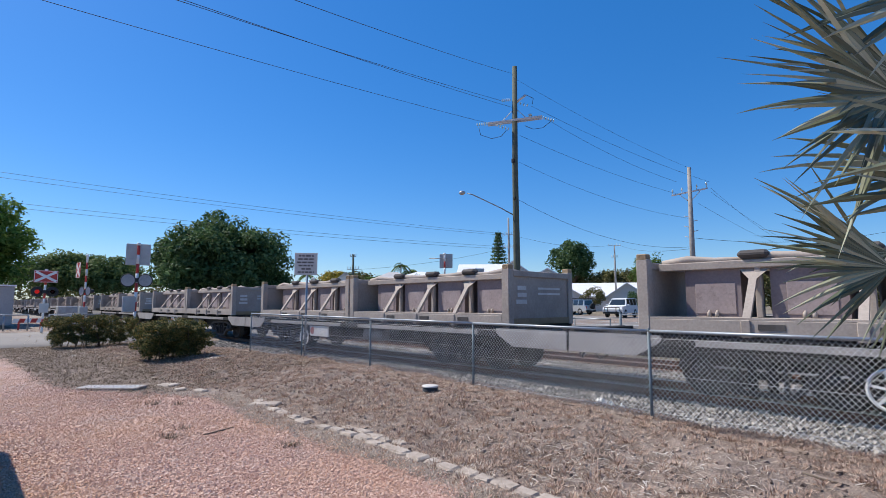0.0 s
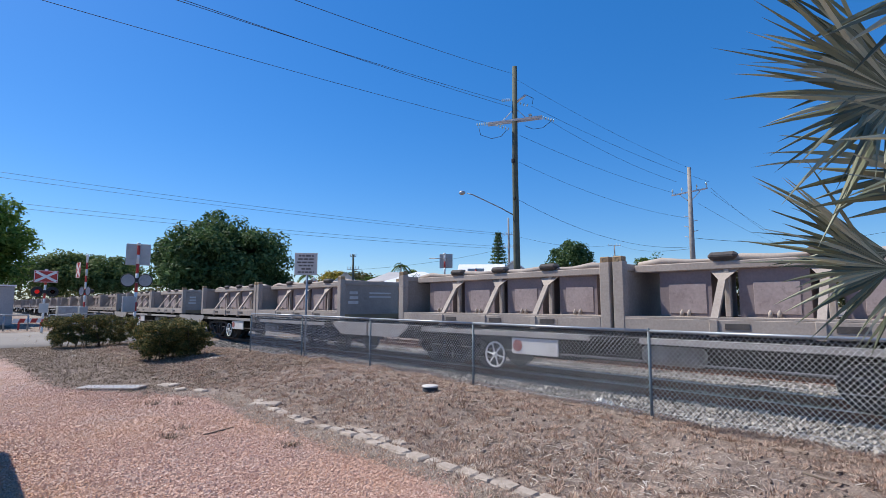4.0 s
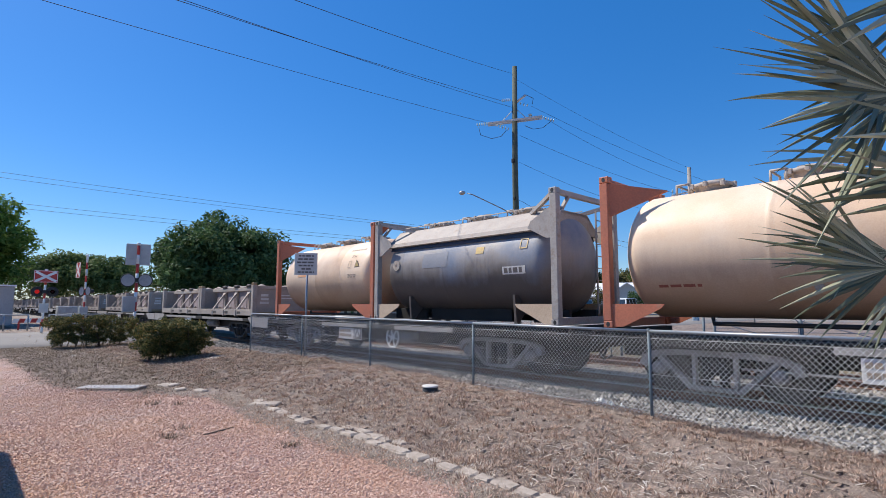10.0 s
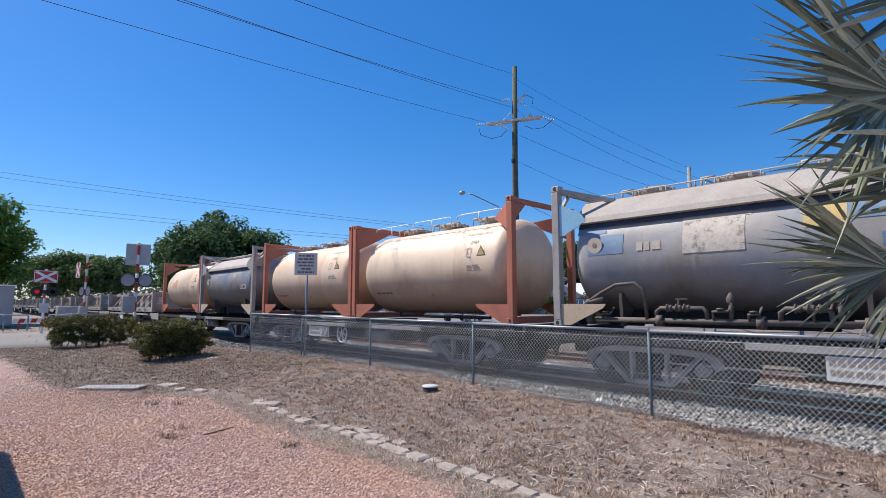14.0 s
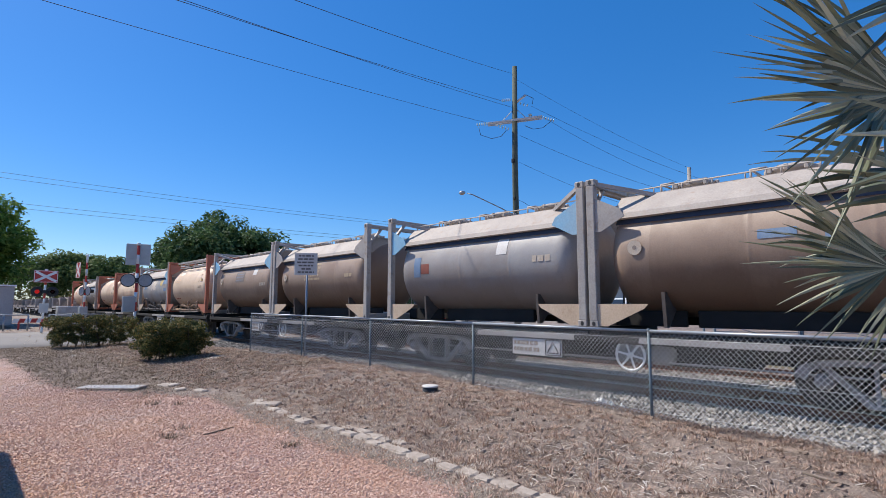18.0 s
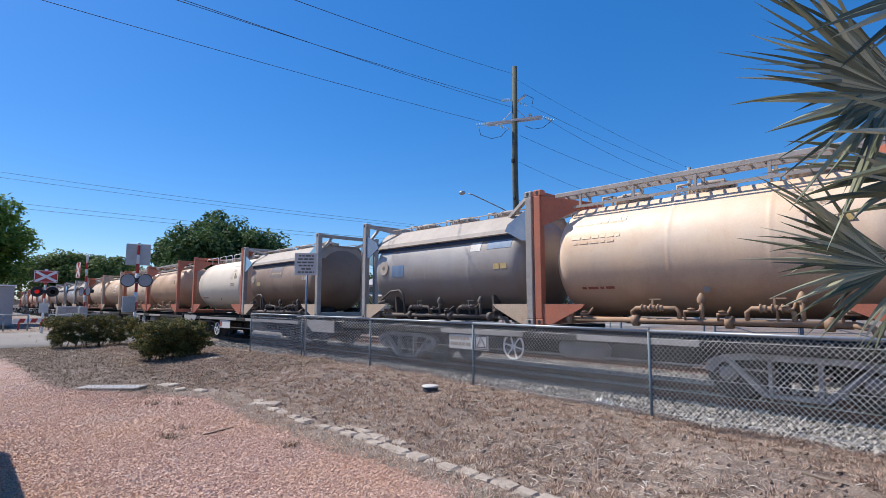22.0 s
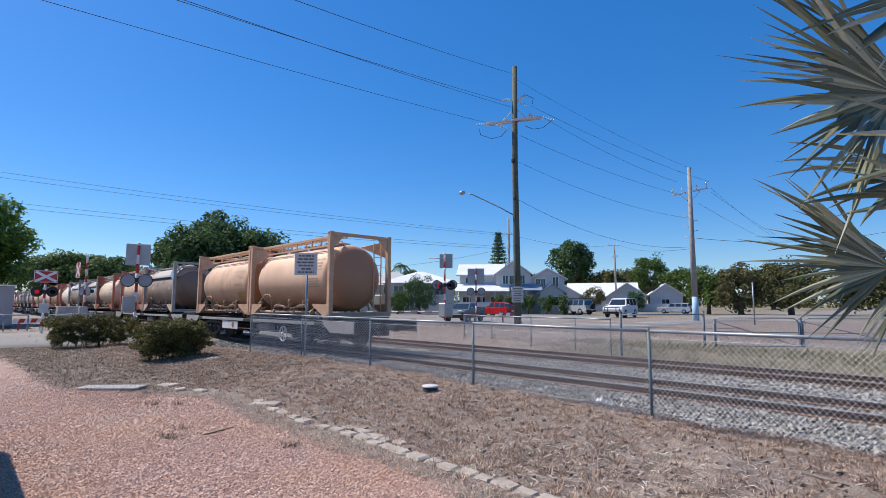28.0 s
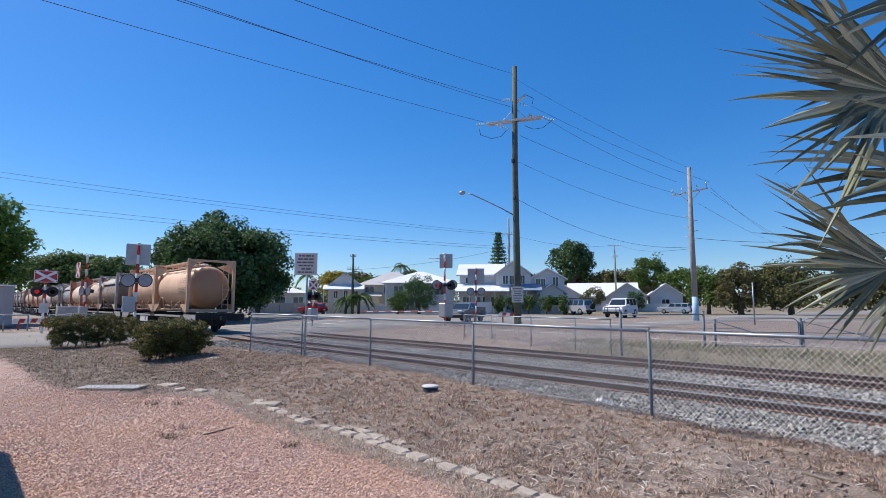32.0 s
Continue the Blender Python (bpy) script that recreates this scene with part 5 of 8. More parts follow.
    hw = part("handbrake_wheel", shared("handbrake_wheel", WHITE, lambda: Shape().ring((0, 0, 0), 0.26, 0.022)), WHITE, root, "white spoked handbrake wheel")
    hw.matrix_basis = pose(wheel_x, -1.10, wheel_z)
    part("hub", shared("hub", WHITE, wheel_hub), WHITE, hw)
    for k in range(6):
        part("spoke", shared("spoke", WHITE, wheel_spoke), WHITE, hw).matrix_basis = pose(0, 0, 0, 0, 60 * k + 11)
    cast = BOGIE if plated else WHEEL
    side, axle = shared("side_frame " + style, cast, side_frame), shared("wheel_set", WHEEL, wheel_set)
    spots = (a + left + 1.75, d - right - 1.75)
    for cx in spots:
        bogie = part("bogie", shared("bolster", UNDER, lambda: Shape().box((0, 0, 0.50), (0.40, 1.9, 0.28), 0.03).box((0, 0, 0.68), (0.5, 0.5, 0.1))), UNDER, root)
        bogie.matrix_basis = pose(cx, 0, 0)
        for y in (-0.94, 0.94):
            part("side_frame", side, cast, bogie, "dusty cast side frame").matrix_basis = pose(0, y, 0)
        for y in (-0.94, 0.94):
            for x in (-0.13, 0.13):
                part("spring", shared("spring", UNDER, lambda: Shape().tube([(0, 0, 0.20), (0, 0, 0.56)], 0.07, 10)), UNDER, bogie).matrix_basis = pose(x, y, 0)
        for x in (-0.88, 0.88):
            part("wheel_set", axle, WHEEL, bogie).matrix_basis = pose(x, 0, 0.42)
    return root


# speeds of the train: a fast stretch, a slow one, a fast one, a slow one
V_SLOW, T_ONE, T_TWO, T_THREE, V_END = 3.56, 2.09, 16.383, 24.24, 3.43


def run(t):
    """Metres the train has gone at t seconds."""
    s = 4 * V_SLOW * min(t, T_ONE)
    s += V_SLOW * max(0, min(t, T_TWO) - T_ONE)
    s += 4 * V_SLOW * max(0, min(t, T_THREE) - T_TWO)
    return s + V_END * max(0, t - T_THREE)


RUN_TIMES = sorted({0.0, 32.0, *[float(k) for k in range(1, 32)], *[round(b + d, 3) for b in (T_ONE, T_TWO, T_THREE) for d in (-0.4, -0.1, -0.033, 0.0, 0.034, 0.1, 0.4)]})
RUNNERS = []    # (thing, place along the line at the start, y, z)

TANKS = dict(
    t1a=lambda: tank_container("plated", ORANGE, CREAM_ORANGE_T, "cream tank in a rust-orange box frame, orange emblem", walk_on="", marks=[("patch", -1.2, 1.46, 0.72, 0.24, LOGO_STRONG), ("patch", -1.02, 1.64, 0.36, 0.12, LOGO_STRONG), ("bars", -1.42, 1.72, 0.36, 1, 0.1, 0.17, LOGO_PALE), *TANK_NOTES]),
    t1b=lambda: tank_container("stayed", FRAME_GREY, GREYBLUE_T, "grey-blue tank in a grey box frame with yellow panel", marks=[("disc", -2.15, 1.45, 0.14, DISC_TAN), ("patch", 0.85, 1.64, 0.24, 0.16, YELLOW), ("patch", -0.65, 1.5, 0.9, 0.36, INK_BLUE_G), ("patch", 1.85, 1.14, 0.62, 0.17, PALE), ("bars", 1.85, 1.14, 0.52, 1, 0.1, 0.11, INK), ("outline", 2.1, 1.70, 0.18, 0.2, YELLOW)]),
    t2a=lambda: tank_container("plated", ORANGE, CREAM_ORANGE_T, "cream tank with an orange weathered patch in a rust-orange frame", marks=[*TANK_NOTES, *FOOT_NOTES]),
    t2b=lambda: tank_container("plated", ORANGE, CREAM_T, "cream tank in a rust-orange frame with thin white handrail", walk_on="rail", marks=[("words", "CONTAINERS", -1.7, 1.98, 0.2, WHITE), *TANK_NOTES, *FOOT_NOTES]),
    t3a=lambda: tank_container("stayed", FRAME_GREY, BLUE_T, "weathered blue-grey tank with painted-over patches and pipes", SKY_BLUE, "", "grey", [("disc", -2.15, 1.5, 0.15, DISC_TAN), ("patch", -0.1, 1.52, 0.92, 0.56, POSTER), ("patch", -0.06, 1.86, 1.02, 0.16, DISC_TAN), ("patch", 1.35, 1.66, 0.5, 0.34, YELLOW), ("patch", 2.05, 1.72, 0.9, 0.32, INK_BLUE), ("patch", -1.95, 1.50, 0.7, 0.36, INK_BLUE), ("patch", -2.25, 1.80, 0.6, 0.16, INK_BLUE), ("bars", -1.1, 1.42, 0.5, 1, 0.1, 0.15, DISC_TAN), ("patch", 2.2, 1.25, 0.5, 0.2, INK_BLUE)]),
    t3b=lambda: tank_container("plated", ORANGE, CREAM_T, "cream tank with faded orange emblem and gangway in an orange frame", None, "gangway", "short", [*CF_LOGO, *TANK_NOTES, *FOOT_NOTES]),
    t4a=lambda: tank_container("stayed", FRAME_GREY, BROWN_T, "brown dust-covered tank with blue scrawl in a grey frame", SKY_BLUE, "", "", [("disc", -2.15, 1.4, 0.12, DISC_TAN), ("patch", -0.2, 1.55, 0.9, 0.42, INK_DIM), ("bars", -0.2, 1.66, 0.7, 3, 0.12, 0.05, INK_BLUE_G), ("patch", 1.2, 1.75, 0.36, 0.34, PALE), ("bars", 2.0, 1.2, 0.5, 1, 0.1, 0.12, DISC_TAN)]),
    t4b=lambda: tank_container("stayed", FRAME_GREY, BROWN_T, "brown dust-covered tank with scrawled lettering in a grey frame", None, "", "", [("disc", -2.15, 1.35, 0.12, DISC_TAN), ("bars", -0.3, 1.85, 1.0, 6, 0.12, 0.07, TAN_INK), ("bars", 1.9, 1.3, 0.4, 1, 0.1, 0.1, TAN_INK)]),
    t5a=lambda: tank_container("stayed", FRAME_GREY, GREY_T, "pale grey tank with small faded marks in a grey frame", SKY_BLUE, "", "", [("patch", -1.9, 1.35, 0.25, 0.5, INK_BLUE), ("patch", -1.6, 1.3, 0.3, 0.25, INK_RED), ("patch", 0.9, 1.7, 0.3, 0.4, PALE), ("bars", 2.0, 1.35, 0.5, 1, 0.1, 0.13, DISC_TAN)]),
    t5b=lambda: tank_container("stayed", FRAME_GREY, BROWN_T, "brown tank with a blue letter mark in a grey frame", None, "", "", [("disc", -2.15, 1.4, 0.13, DISC_TAN), ("patch", 0.0, 1.45, 0.5, 0.14, INK_BLUE), ("patch", 0.7, 1.4, 0.25, 0.14, INK_BLUE), ("outline", 2.0, 1.75, 0.22, 0.26, INK_BLUE), ("bars", 1.9, 1.2, 0.5, 1, 0.1, 0.13, DISC_TAN)]),
    t6a=lambda: tank_container("plated", ORANGE, CREAM_T, "cream tank with faded orange emblem and gangway in an orange frame", None, "gangway", "short", [*CF_LOGO, *TANK_NOTES, *FOOT_NOTES]),
    t6b=lambda: tank_container("plated", FRAME_TAN, TAN_T, "tan rust-stained tank in a cream box frame", None, "", "", [("patch", 1.0, 1.74, 0.75, 0.19, LOGO_PALE), ("patch", 1.0, 1.40, 0.75, 0.24, LOGO_PALE), ("bars", 1.0, 1.45, 0.68, 2, 0.10, 0.05, INK_RED), ("outline", -0.6, 1.6, 0.5, 0.2, PIPE), ("patch", 2.2, 1.9, 0.25, 0.25, INK)]),
    t7a=lambda: tank_container("plated", ORANGE, CREAM_T, "cream tank with gangway and foot pipes in an orange frame", None, "gangway", "short", [*TANK_NOTES, *FOOT_NOTES]),
    t7b=lambda: tank_container("plated", ORANGE, TAN_T, "tan rust-stained tank with gangway in an orange frame", None, "gangway", "short", [*TANK_NOTES, *FOOT_NOTES]),
    t8a=lambda: tank_container("plated", ORANGE, WHITE_T, "clean white tank with thin handrail in an orange frame", None, "rail", "", [*TANK_NOTES, *FOOT_NOTES]),
    t8b=lambda: tank_container("stayed", FRAME_GREY, BROWN_T, "brown-grey tank with discharge pipes in a grey frame", SKY_BLUE, "", "grey", [("disc", -2.15, 1.4, 0.13, DISC_TAN), ("patch", -1.7, 1.2, 0.3, 0.14, YELLOW), ("patch", -0.2, 1.66, 1.0, 0.5, INK_DIM), ("bars", -0.2, 1.55, 0.78, 1, 0.13, 0.05, TAN_INK), ("bars", -0.2, 1.72, 0.6, 1, 0.1, 0.1, INK_BLUE_G), ("patch", 1.3, 1.8, 0.34, 0.36, PALE), ("bars", 1.3, 1.92, 0.3, 4, 0.09, 0.035, INK_SOFT), ("patch", 2.1, 1.8, 0.6, 0.3, INK_BLUE), ("bars", 2.0, 1.3, 0.4, 1, 0.1, 0.12, DISC_TAN)]),
    t9a=lambda: tank_container("stayed", FRAME_GREY, GREY_T, "slate-grey tank with round mark and pipes in a grey frame", INK_BLUE, "", "grey", [("disc", -2.1, 1.4, 0.19, DISC_TAN), ("patch", -2.1, 1.85, 0.4, 0.14, INK_BLUE), ("patch", -1.5, 1.3, 0.5, 0.3, INK_BLUE), ("patch", 1.3, 1.8, 0.32, 0.34, PALE), ("patch", 2.0, 1.8, 0.7, 0.3, INK_BLUE), ("bars", 2.1, 1.25, 0.4, 1, 0.1, 0.12, YELLOW)]),
    t9b=lambda: tank_container("plated", ORANGE, CREAM_ORANGE_T, "cream tank with faded orange emblem and gangway in an orange frame", None, "gangway", "short", [*CF_LOGO, *TANK_NOTES, *FOOT_NOTES]),
    t10a=lambda: tank_container("plated", ORANGE, CREAM_ORANGE_T, "peach-cream tank with faded orange emblem and gangway in an orange frame", None, "gangway", "short", [*CF_LOGO, *TANK_NOTES]),
    t10b=lambda: tank_container("stayed", FRAME_GREY, BROWN_T, "rust-brown tank with blue shoulder plates and pipes in a grey frame", SKY_BLUE, "", "grey", [("patch", -1.2, 1.38, 0.3, 0.2, LOGO_STRONG), ("patch", 0.7, 1.7, 0.32, 0.28, INK_DIM), ("patch", -0.4, 1.6, 0.5, 0.3, INK_DIM), ("bars", 2.0, 1.3, 0.5, 1, 0.1, 0.13, DISC_TAN)]),
    t11a=lambda: tank_container("plated", FRAME_PEACH, PEACH_T, "peach-coloured tank with matching frame, gangway and pipes", None, "gangway", "long", [("bars", 1.85, 1.82, 0.42, 4, 0.10, 0.06, INK_PALE), ("outline", 1.45, 1.72, 0.14, 0.22, INK_PALE), ("bars", 1.7, 1.28, 0.80, 4, 0.085, 0.035, INK_PALE), ("patch", 1.8, 0.80, 0.8, 0.25, PLATE_GOLD)]),
    t11b=lambda: tank_container("plated", FRAME_PEACH, PEACH_T, "peach-coloured tank with matching frame and lettered flank", None, "gangway", "long", [("bars", 1.0, 2.06, 0.8, 1, 0.1, 0.05, INK_SOFT), ("words", "CAUTION", 2.05, 1.90, 0.12, INK_SOFT), ("bars", 2.05, 1.78, 0.4, 2, 0.11, 0.06, INK_SOFT), ("words", "CONTAINER", 2.05, 1.56, 0.10, INK_SOFT), ("outline", 1.6, 1.66, 0.14, 0.22, INK_SOFT), ("bars", 1.75, 1.26, 0.9, 4, 0.085, 0.035, INK_SOFT)]),
)
TANK_WAGONS = [("t1a", "t1b", 40.0), ("t2a", "t2b", 53.12), ("t3a", "t3b", 66.30), ("t4a", "t4b", 79.32), ("t5a", "t5b", 92.47), ("t6a", "t6b", 105.66), ("t7a", "t7b", 118.92), ("t8a", "t8b", 133.52), ("t9a", "t9b", 148.22), ("t10a", "t10b", 162.98), ("t11a", "t11b", 179.05)]
BIN_WAGONS = [25.85 - 15.0 * k for k in range(12)]


def make_train():
    proto_bin = bin_container()
    proto_flat = flat_wagon(1.38, 1.38, "bin")
    first = True
    for u in BIN_WAGONS:
        if first:
            b1, fl = proto_bin, proto_flat
        else:
            b1, fl = copy_thing(proto_bin, pose(0, 0, 0)), copy_thing(proto_flat, pose(0, 0, 0))
        b2 = copy_thing(proto_bin, pose(0, 0, 0))
        RUNNERS.append((b1, u + HL, DECK - 0.05))
        RUNNERS.append((b2, u + LEN + 0.06 + HL, DECK - 0.05))
        RUNNERS.append((fl, u + LEN + 0.03, RAIL_Z))
        first = False
    flats = {}
    for n, (p, q, u) in enumerate(TANK_WAGONS):
        before = u - (TANK_WAGONS[n - 1][2] + 12.18) if n else 2.4
        after = TANK_WAGONS[n + 1][2] - (u + 12.18) if n < len(TANK_WAGONS) - 1 else 3.2
        style = {1: "skeletal", 6: "skeletal", 8: "skeletal", 7: "bin", 9: "bin", 10: "end"}.get(n, "tank")
        left = max(0.12, min(before / 2 - 0.2, 1.4))
        right = max(0.12, min(after / 2 - 0.2, 2.0))
        key = (round(left, 1), round(right, 1), style)
        fl = copy_thing(flats[key], pose(0, 0, 0)) if key in flats else flats.setdefault(key, flat_wagon(left, right, style))
        RUNNERS.append((TANKS[p](), u + HL, DECK))
        RUNNERS.append((TANKS[q](), u + LEN + 0.06 + HL, DECK))
        RUNNERS.append((fl, u + LEN + 0.03, RAIL_Z))
    code = part("lettering", text_mesh("28P1", 0.16, INK), INK, RUNNERS[0][0], "stencilled dark code")
    code.matrix_basis = pose(1.78, -HW - 0.003, 0.125, 90)
    for ob, u, z in RUNNERS:
        ob.matrix_basis = pose(u, NEAR_Y, z)


make_train()

# ---- fence, poles, signals ----
def chain_link(width, height, pitch=0.062, r=0.0026):
    """Woven diamond mesh as two families of slanting wires."""
    verts, faces = [], []
    def wire(a, b):
        d = (b - a).normalized()
        s = Vector((-d.z, 0, d.x)) * r
        k = len(verts)
        for p in (a, b):
            verts.extend([tuple(p + s), tuple(p - s * 0.5 + Vector((0, r, 0))), tuple(p - s * 0.5 - Vector((0, r, 0)))])
        for i in range(3):
            j = (i + 1) % 3
            faces.append((k + i, k + j, k + 3 + j, k + 3 + i))
    slope = 1.1
    n = int((width + height / slope) / pitch) + 1
    for k in range(n):
        for way in (1, -1):
            x0 = k * pitch
            za = 0.0
            x1 = x0 - height / slope
            zb = height
            if x0 > width:
                za = (x0 - width) * slope
                x0 = width
            if x1 < 0:
                zb = height + x1 * slope
                x1 = 0.0
            if zb - za < 0.02:
                continue
            a, b = Vector((x0, 0.002 * way, za)), Vector((x1, 0.002 * way, zb))
            if way < 0:
                a.x, b.x = width - a.x, width - b.x
            wire(a, b)
    sh = Shape()
    sh.v, sh.f, sh.s = verts, faces, [False] * len(faces)
    return sh


def fence_post(h, r=0.021):
    sh = Shape().tube([(0, 0, -0.25), (0, 0, h)], r, 10)
    return sh.lathe([(h, r + 0.005), (h + 0.02, r + 0.004), (h + 0.035, 0.001)], (0, 0, 0), "z", 10)


def make_fence():
    fence = thing("chain_link_fence", pose(0, 6.75, 0), "galvanised chain-link fence with pipe top rail beside the track", "fence")
    xs = [-15.86, -12.6, -9.5, -6.37, -3.16, 0.0, 3.1, 6.2]
    for k, x in enumerate(xs):
        part("post", shared("post", POST_BLUE, lambda: fence_post(1.25)), POST_BLUE, fence).matrix_basis = pose(x, 0, 0)
    for a, d in zip(xs[:-1], xs[1:]):
        z0, z1 = (1.315 + (a + 15.86) * -0.0055), (1.315 + (d + 15.86) * -0.0055)
        z0, z1 = max(z0, 1.245), max(z1, 1.245)
        part("top_rail", Shape().tube([(a, 0, z0), (d, 0, z1)], 0.021, 10), GALV, fence)
        for f in (0.06, 0.5, 0.93):
            part("tie_wire", Shape().tube([(a, -0.004, 0.14 + (z0 - 0.16) * f), (d, -0.004, 0.14 + (z1 - 0.16) * f)], 0.003, 5), WIRE_STEEL, fence)
        net = shared(f"mesh {round(d - a, 2)}", WIRE_STEEL, lambda: chain_link(d - a, 1.10))
        ob = part("wire_mesh", net, WIRE_STEEL, fence, "woven diamond wire mesh")
        ob.matrix_basis = pose(a, 0, 0.15 + (z0 - 1.25) * 0.5)


def make_far_fence():
    f = thing("low_pipe_fence", pose(0, 0, 0), "low pipe fence with chain-link beyond the tracks", "fence")
    pts = [(-16.6, 17.0), (-14.4, 16.4), (-11.85, 15.7), (-9.9, 15.6), (-8.46, 15.4)]
    for x, y in pts:
        part("post", shared("far_post", POST_BLUE, lambda: fence_post(1.12, 0.022)), POST_BLUE, f).matrix_basis = pose(x, y, 0.0)
    for (a, b), (c, d) in zip(pts[:-1], pts[1:]):
        part("top_rail", Shape().tube([(a, b, 1.12), (c, d, 1.12)], 0.02, 8), GALV, f)
        w = math.hypot(c - a, d - b)
        ob = part("wire_mesh", chain_link(w, 0.95, 0.08, 0.0025), WIRE_STEEL, f)
        ob.matrix_basis = pose(a, b, 0.12, 0, 0, math.degrees(math.atan2(d - b, c - a)))
    g = thing("pipe_gate", pose(0, 0, 0), "grey steel pipe farm gate between tall posts", "gate")
    for x, y, h in ((-8.0, 15.2, 1.28), (-6.62, 18.2, 1.32), (-6.35, 18.4, 1.05), (-4.2, 19.6, 1.1), (-1.4, 21.0, 1.1)):
        part("gate_post", fence_post(h, 0.04), POST_BLUE, g).matrix_basis = pose(x, y, 0.03)
    for a, b in (((-8.0, 15.2, 1.27), (-6.62, 18.2, 1.27)),):
        part("top_rail", Shape().tube([a, b], 0.022, 8), GALV, g)
    for a, b in (((-6.35, 18.4), (-4.25, 19.55)), ((-4.15, 19.65), (-1.45, 21.0))):
        leafs = Shape()
        p, q = Vector((*a, 0)), Vector((*b, 0))
        top = Vector((0, 0, 1.16))
        leafs.tube([p + Vector((0, 0, 0.25)), p + Vector((0, 0, 1.05)), p * 0.95 + q * 0.05 + top, q * 0.95 + p * 0.05 + top, q + Vector((0, 0, 1.05)), q + Vector((0, 0, 0.25)), p + Vector((0, 0, 0.25))], 0.02, 8, cap=False)
        leafs.tube([p + Vector((0, 0, 1.05)), q + Vector((0, 0, 0.27))], 0.014, 6)
        leafs.tube([p + Vector((0, 0, 0.7)), q + Vector((0, 0, 0.7))], 0.012, 6)
        part("gate_leaf", leafs, GALV, g)
        ob = part("wire_mesh", chain_link((q - p).length, 0.85, 0.09, 0.0025), WIRE_STEEL, g)
        ob.matrix_basis = pose(p.x, p.y, 0.27, 0, 0, math.degrees(math.atan2(q.y - p.y, q.x - p.x)))


def insulator_string(a, b, n=5):
    sh = Shape()
    a, b = Vector(a), Vector(b)
    for k in range(n):
        p = a.lerp(b, (k + 0.5) / n)
        d = (b - a).normalized() * 0.035
        sh.tube([p - d, p, p + d], [0.05, 0.12, 0.05], 8)
    return sh


def wire(name, a, b, sag, r, parent=None):
    a, b = Vector(a), Vector(b)
    pts = [a.lerp(b, k / 20) - Vector((0, 0, 4 * sag * (k / 20) * (1 - k / 20))) for k in range(21)]
    ob = part(name, Shape().tube(pts, r, 5), CABLE, parent)
    if parent is None:
        tagged(ob, "black overhead power line wire", "power line", "overhead wires")
    return ob


MAIN = Vector((-20.27, 25.53, 0.28))
SECOND = Vector((-16.2, 43.0, 0.3))


def make_main_pole():
    x, y, z = MAIN
    root = thing("power_pole", pose(x, y, z), "tall weathered timber power pole with crossarms and street lamp", "power pole", "power poles")
    part("pole", Shape().tube([(0, 0, -0.5), (0, 0, 4), (-0.02, -0.02, 10), (0.03, 0.03, 16.82)], [0.23, 0.215, 0.185, 0.155], 14), POLE_WOOD, root)
    side = Vector((0.79, 0.62, 0)).normalized()
    over = Vector((side.y, -side.x, 0))
    for s in (0.17, -0.17):
        arm = Shape()
        a, b = -side * 1.75 + over * s + Vector((0, 0, 13.0)), side * 1.75 + over * s + Vector((0, 0, 13.30))
        d = (b - a).normalized()
        m = Matrix((d, Vector((0, 0, 1)).cross(d).normalized(), d.cross(Vector((0, 0, 1)).cross(d)).normalized())).transposed()
        arm.box((a + b) / 2, ((b - a).length, 0.10, 0.13), 0.01, m)
        part("crossarm", arm, ARM_WOOD, root)
    part("arm_brace", Shape().tube([(0.05, 0.0, 14.0), tuple(side * -0.9 + Vector((0, 0, 13.1)))], 0.025, 6).tube([(0.05, 0.0, 14.0), tuple(side * 0.8 + Vector((0, 0, 13.25)))], 0.025, 6), ARM_WOOD, root)
    part("stub_arm", Shape().tube([tuple(side * 0.05 + Vector((0, 0, 14.35))), tuple(side * 0.72 + Vector((0, 0, 14.85)))], 0.08, 8), ARM_WOOD, root)
    for a, b in (((-0.2, -0.1, 14.6), (-0.75, -0.42, 14.62)), ((-0.2, 0.0, 14.55), (0.75, 0.55, 14.1)), (side * -1.75 + Vector((0, 0, 13.05)), side * -2.3 + Vector((-0.1, -0.2, 13.0))), (side * -1.2 + Vector((0, 0, 12.95)), side * -0.8 + Vector((0.35, 0.3, 12.6))), (side * 0.9 + Vector((0, 0, 13.45)), side * 1.5 + Vector((-0.3, -0.3, 13.5))), (side * 1.75 + Vector((0, 0, 13.3)), side * 2.2 + Vector((0.2, 0.3, 13.05)))):
        part("insulator", insulator_string(a, b), PORCELAIN, root)
    for pts in ([(-2.0, -1.3, 12.95), (-1.9, -1.2, 12.4), (-1.3, -0.8, 12.1), (-0.8, -0.45, 12.2), (-0.55, -0.2, 12.6)], [(0.5, 0.4, 12.8), (0.9, 0.75, 12.55), (1.4, 1.1, 12.6), (1.9, 1.5, 13.1)], [(0.6, 0.45, 14.85), (0.95, 0.75, 14.6), (0.9, 0.7, 14.2)]):
        part("jumper", Shape().tube(pts, 0.018, 6), CABLE, root)
    lamp = part("lamp_bracket", Shape().tube([(-0.1, -0.1, 6.95), (-0.75, -0.65, 7.45), (-1.5, -1.3, 7.95), (-2.1, -1.82, 8.35), (-2.35, -2.05, 8.44)], 0.035, 8), GALV, root)
    part("lamp_head", Shape().lathe([(0, 0.001), (0.06, 0.10), (0.16, 0.15), (0.30, 0.14), (0.42, 0.05)], (0, 0, 0), "x", 12), SIGN_GREY, lamp, "grey street lamp head").matrix_basis = pose(-2.75, -2.4, 8.44, 0, -8, 41)
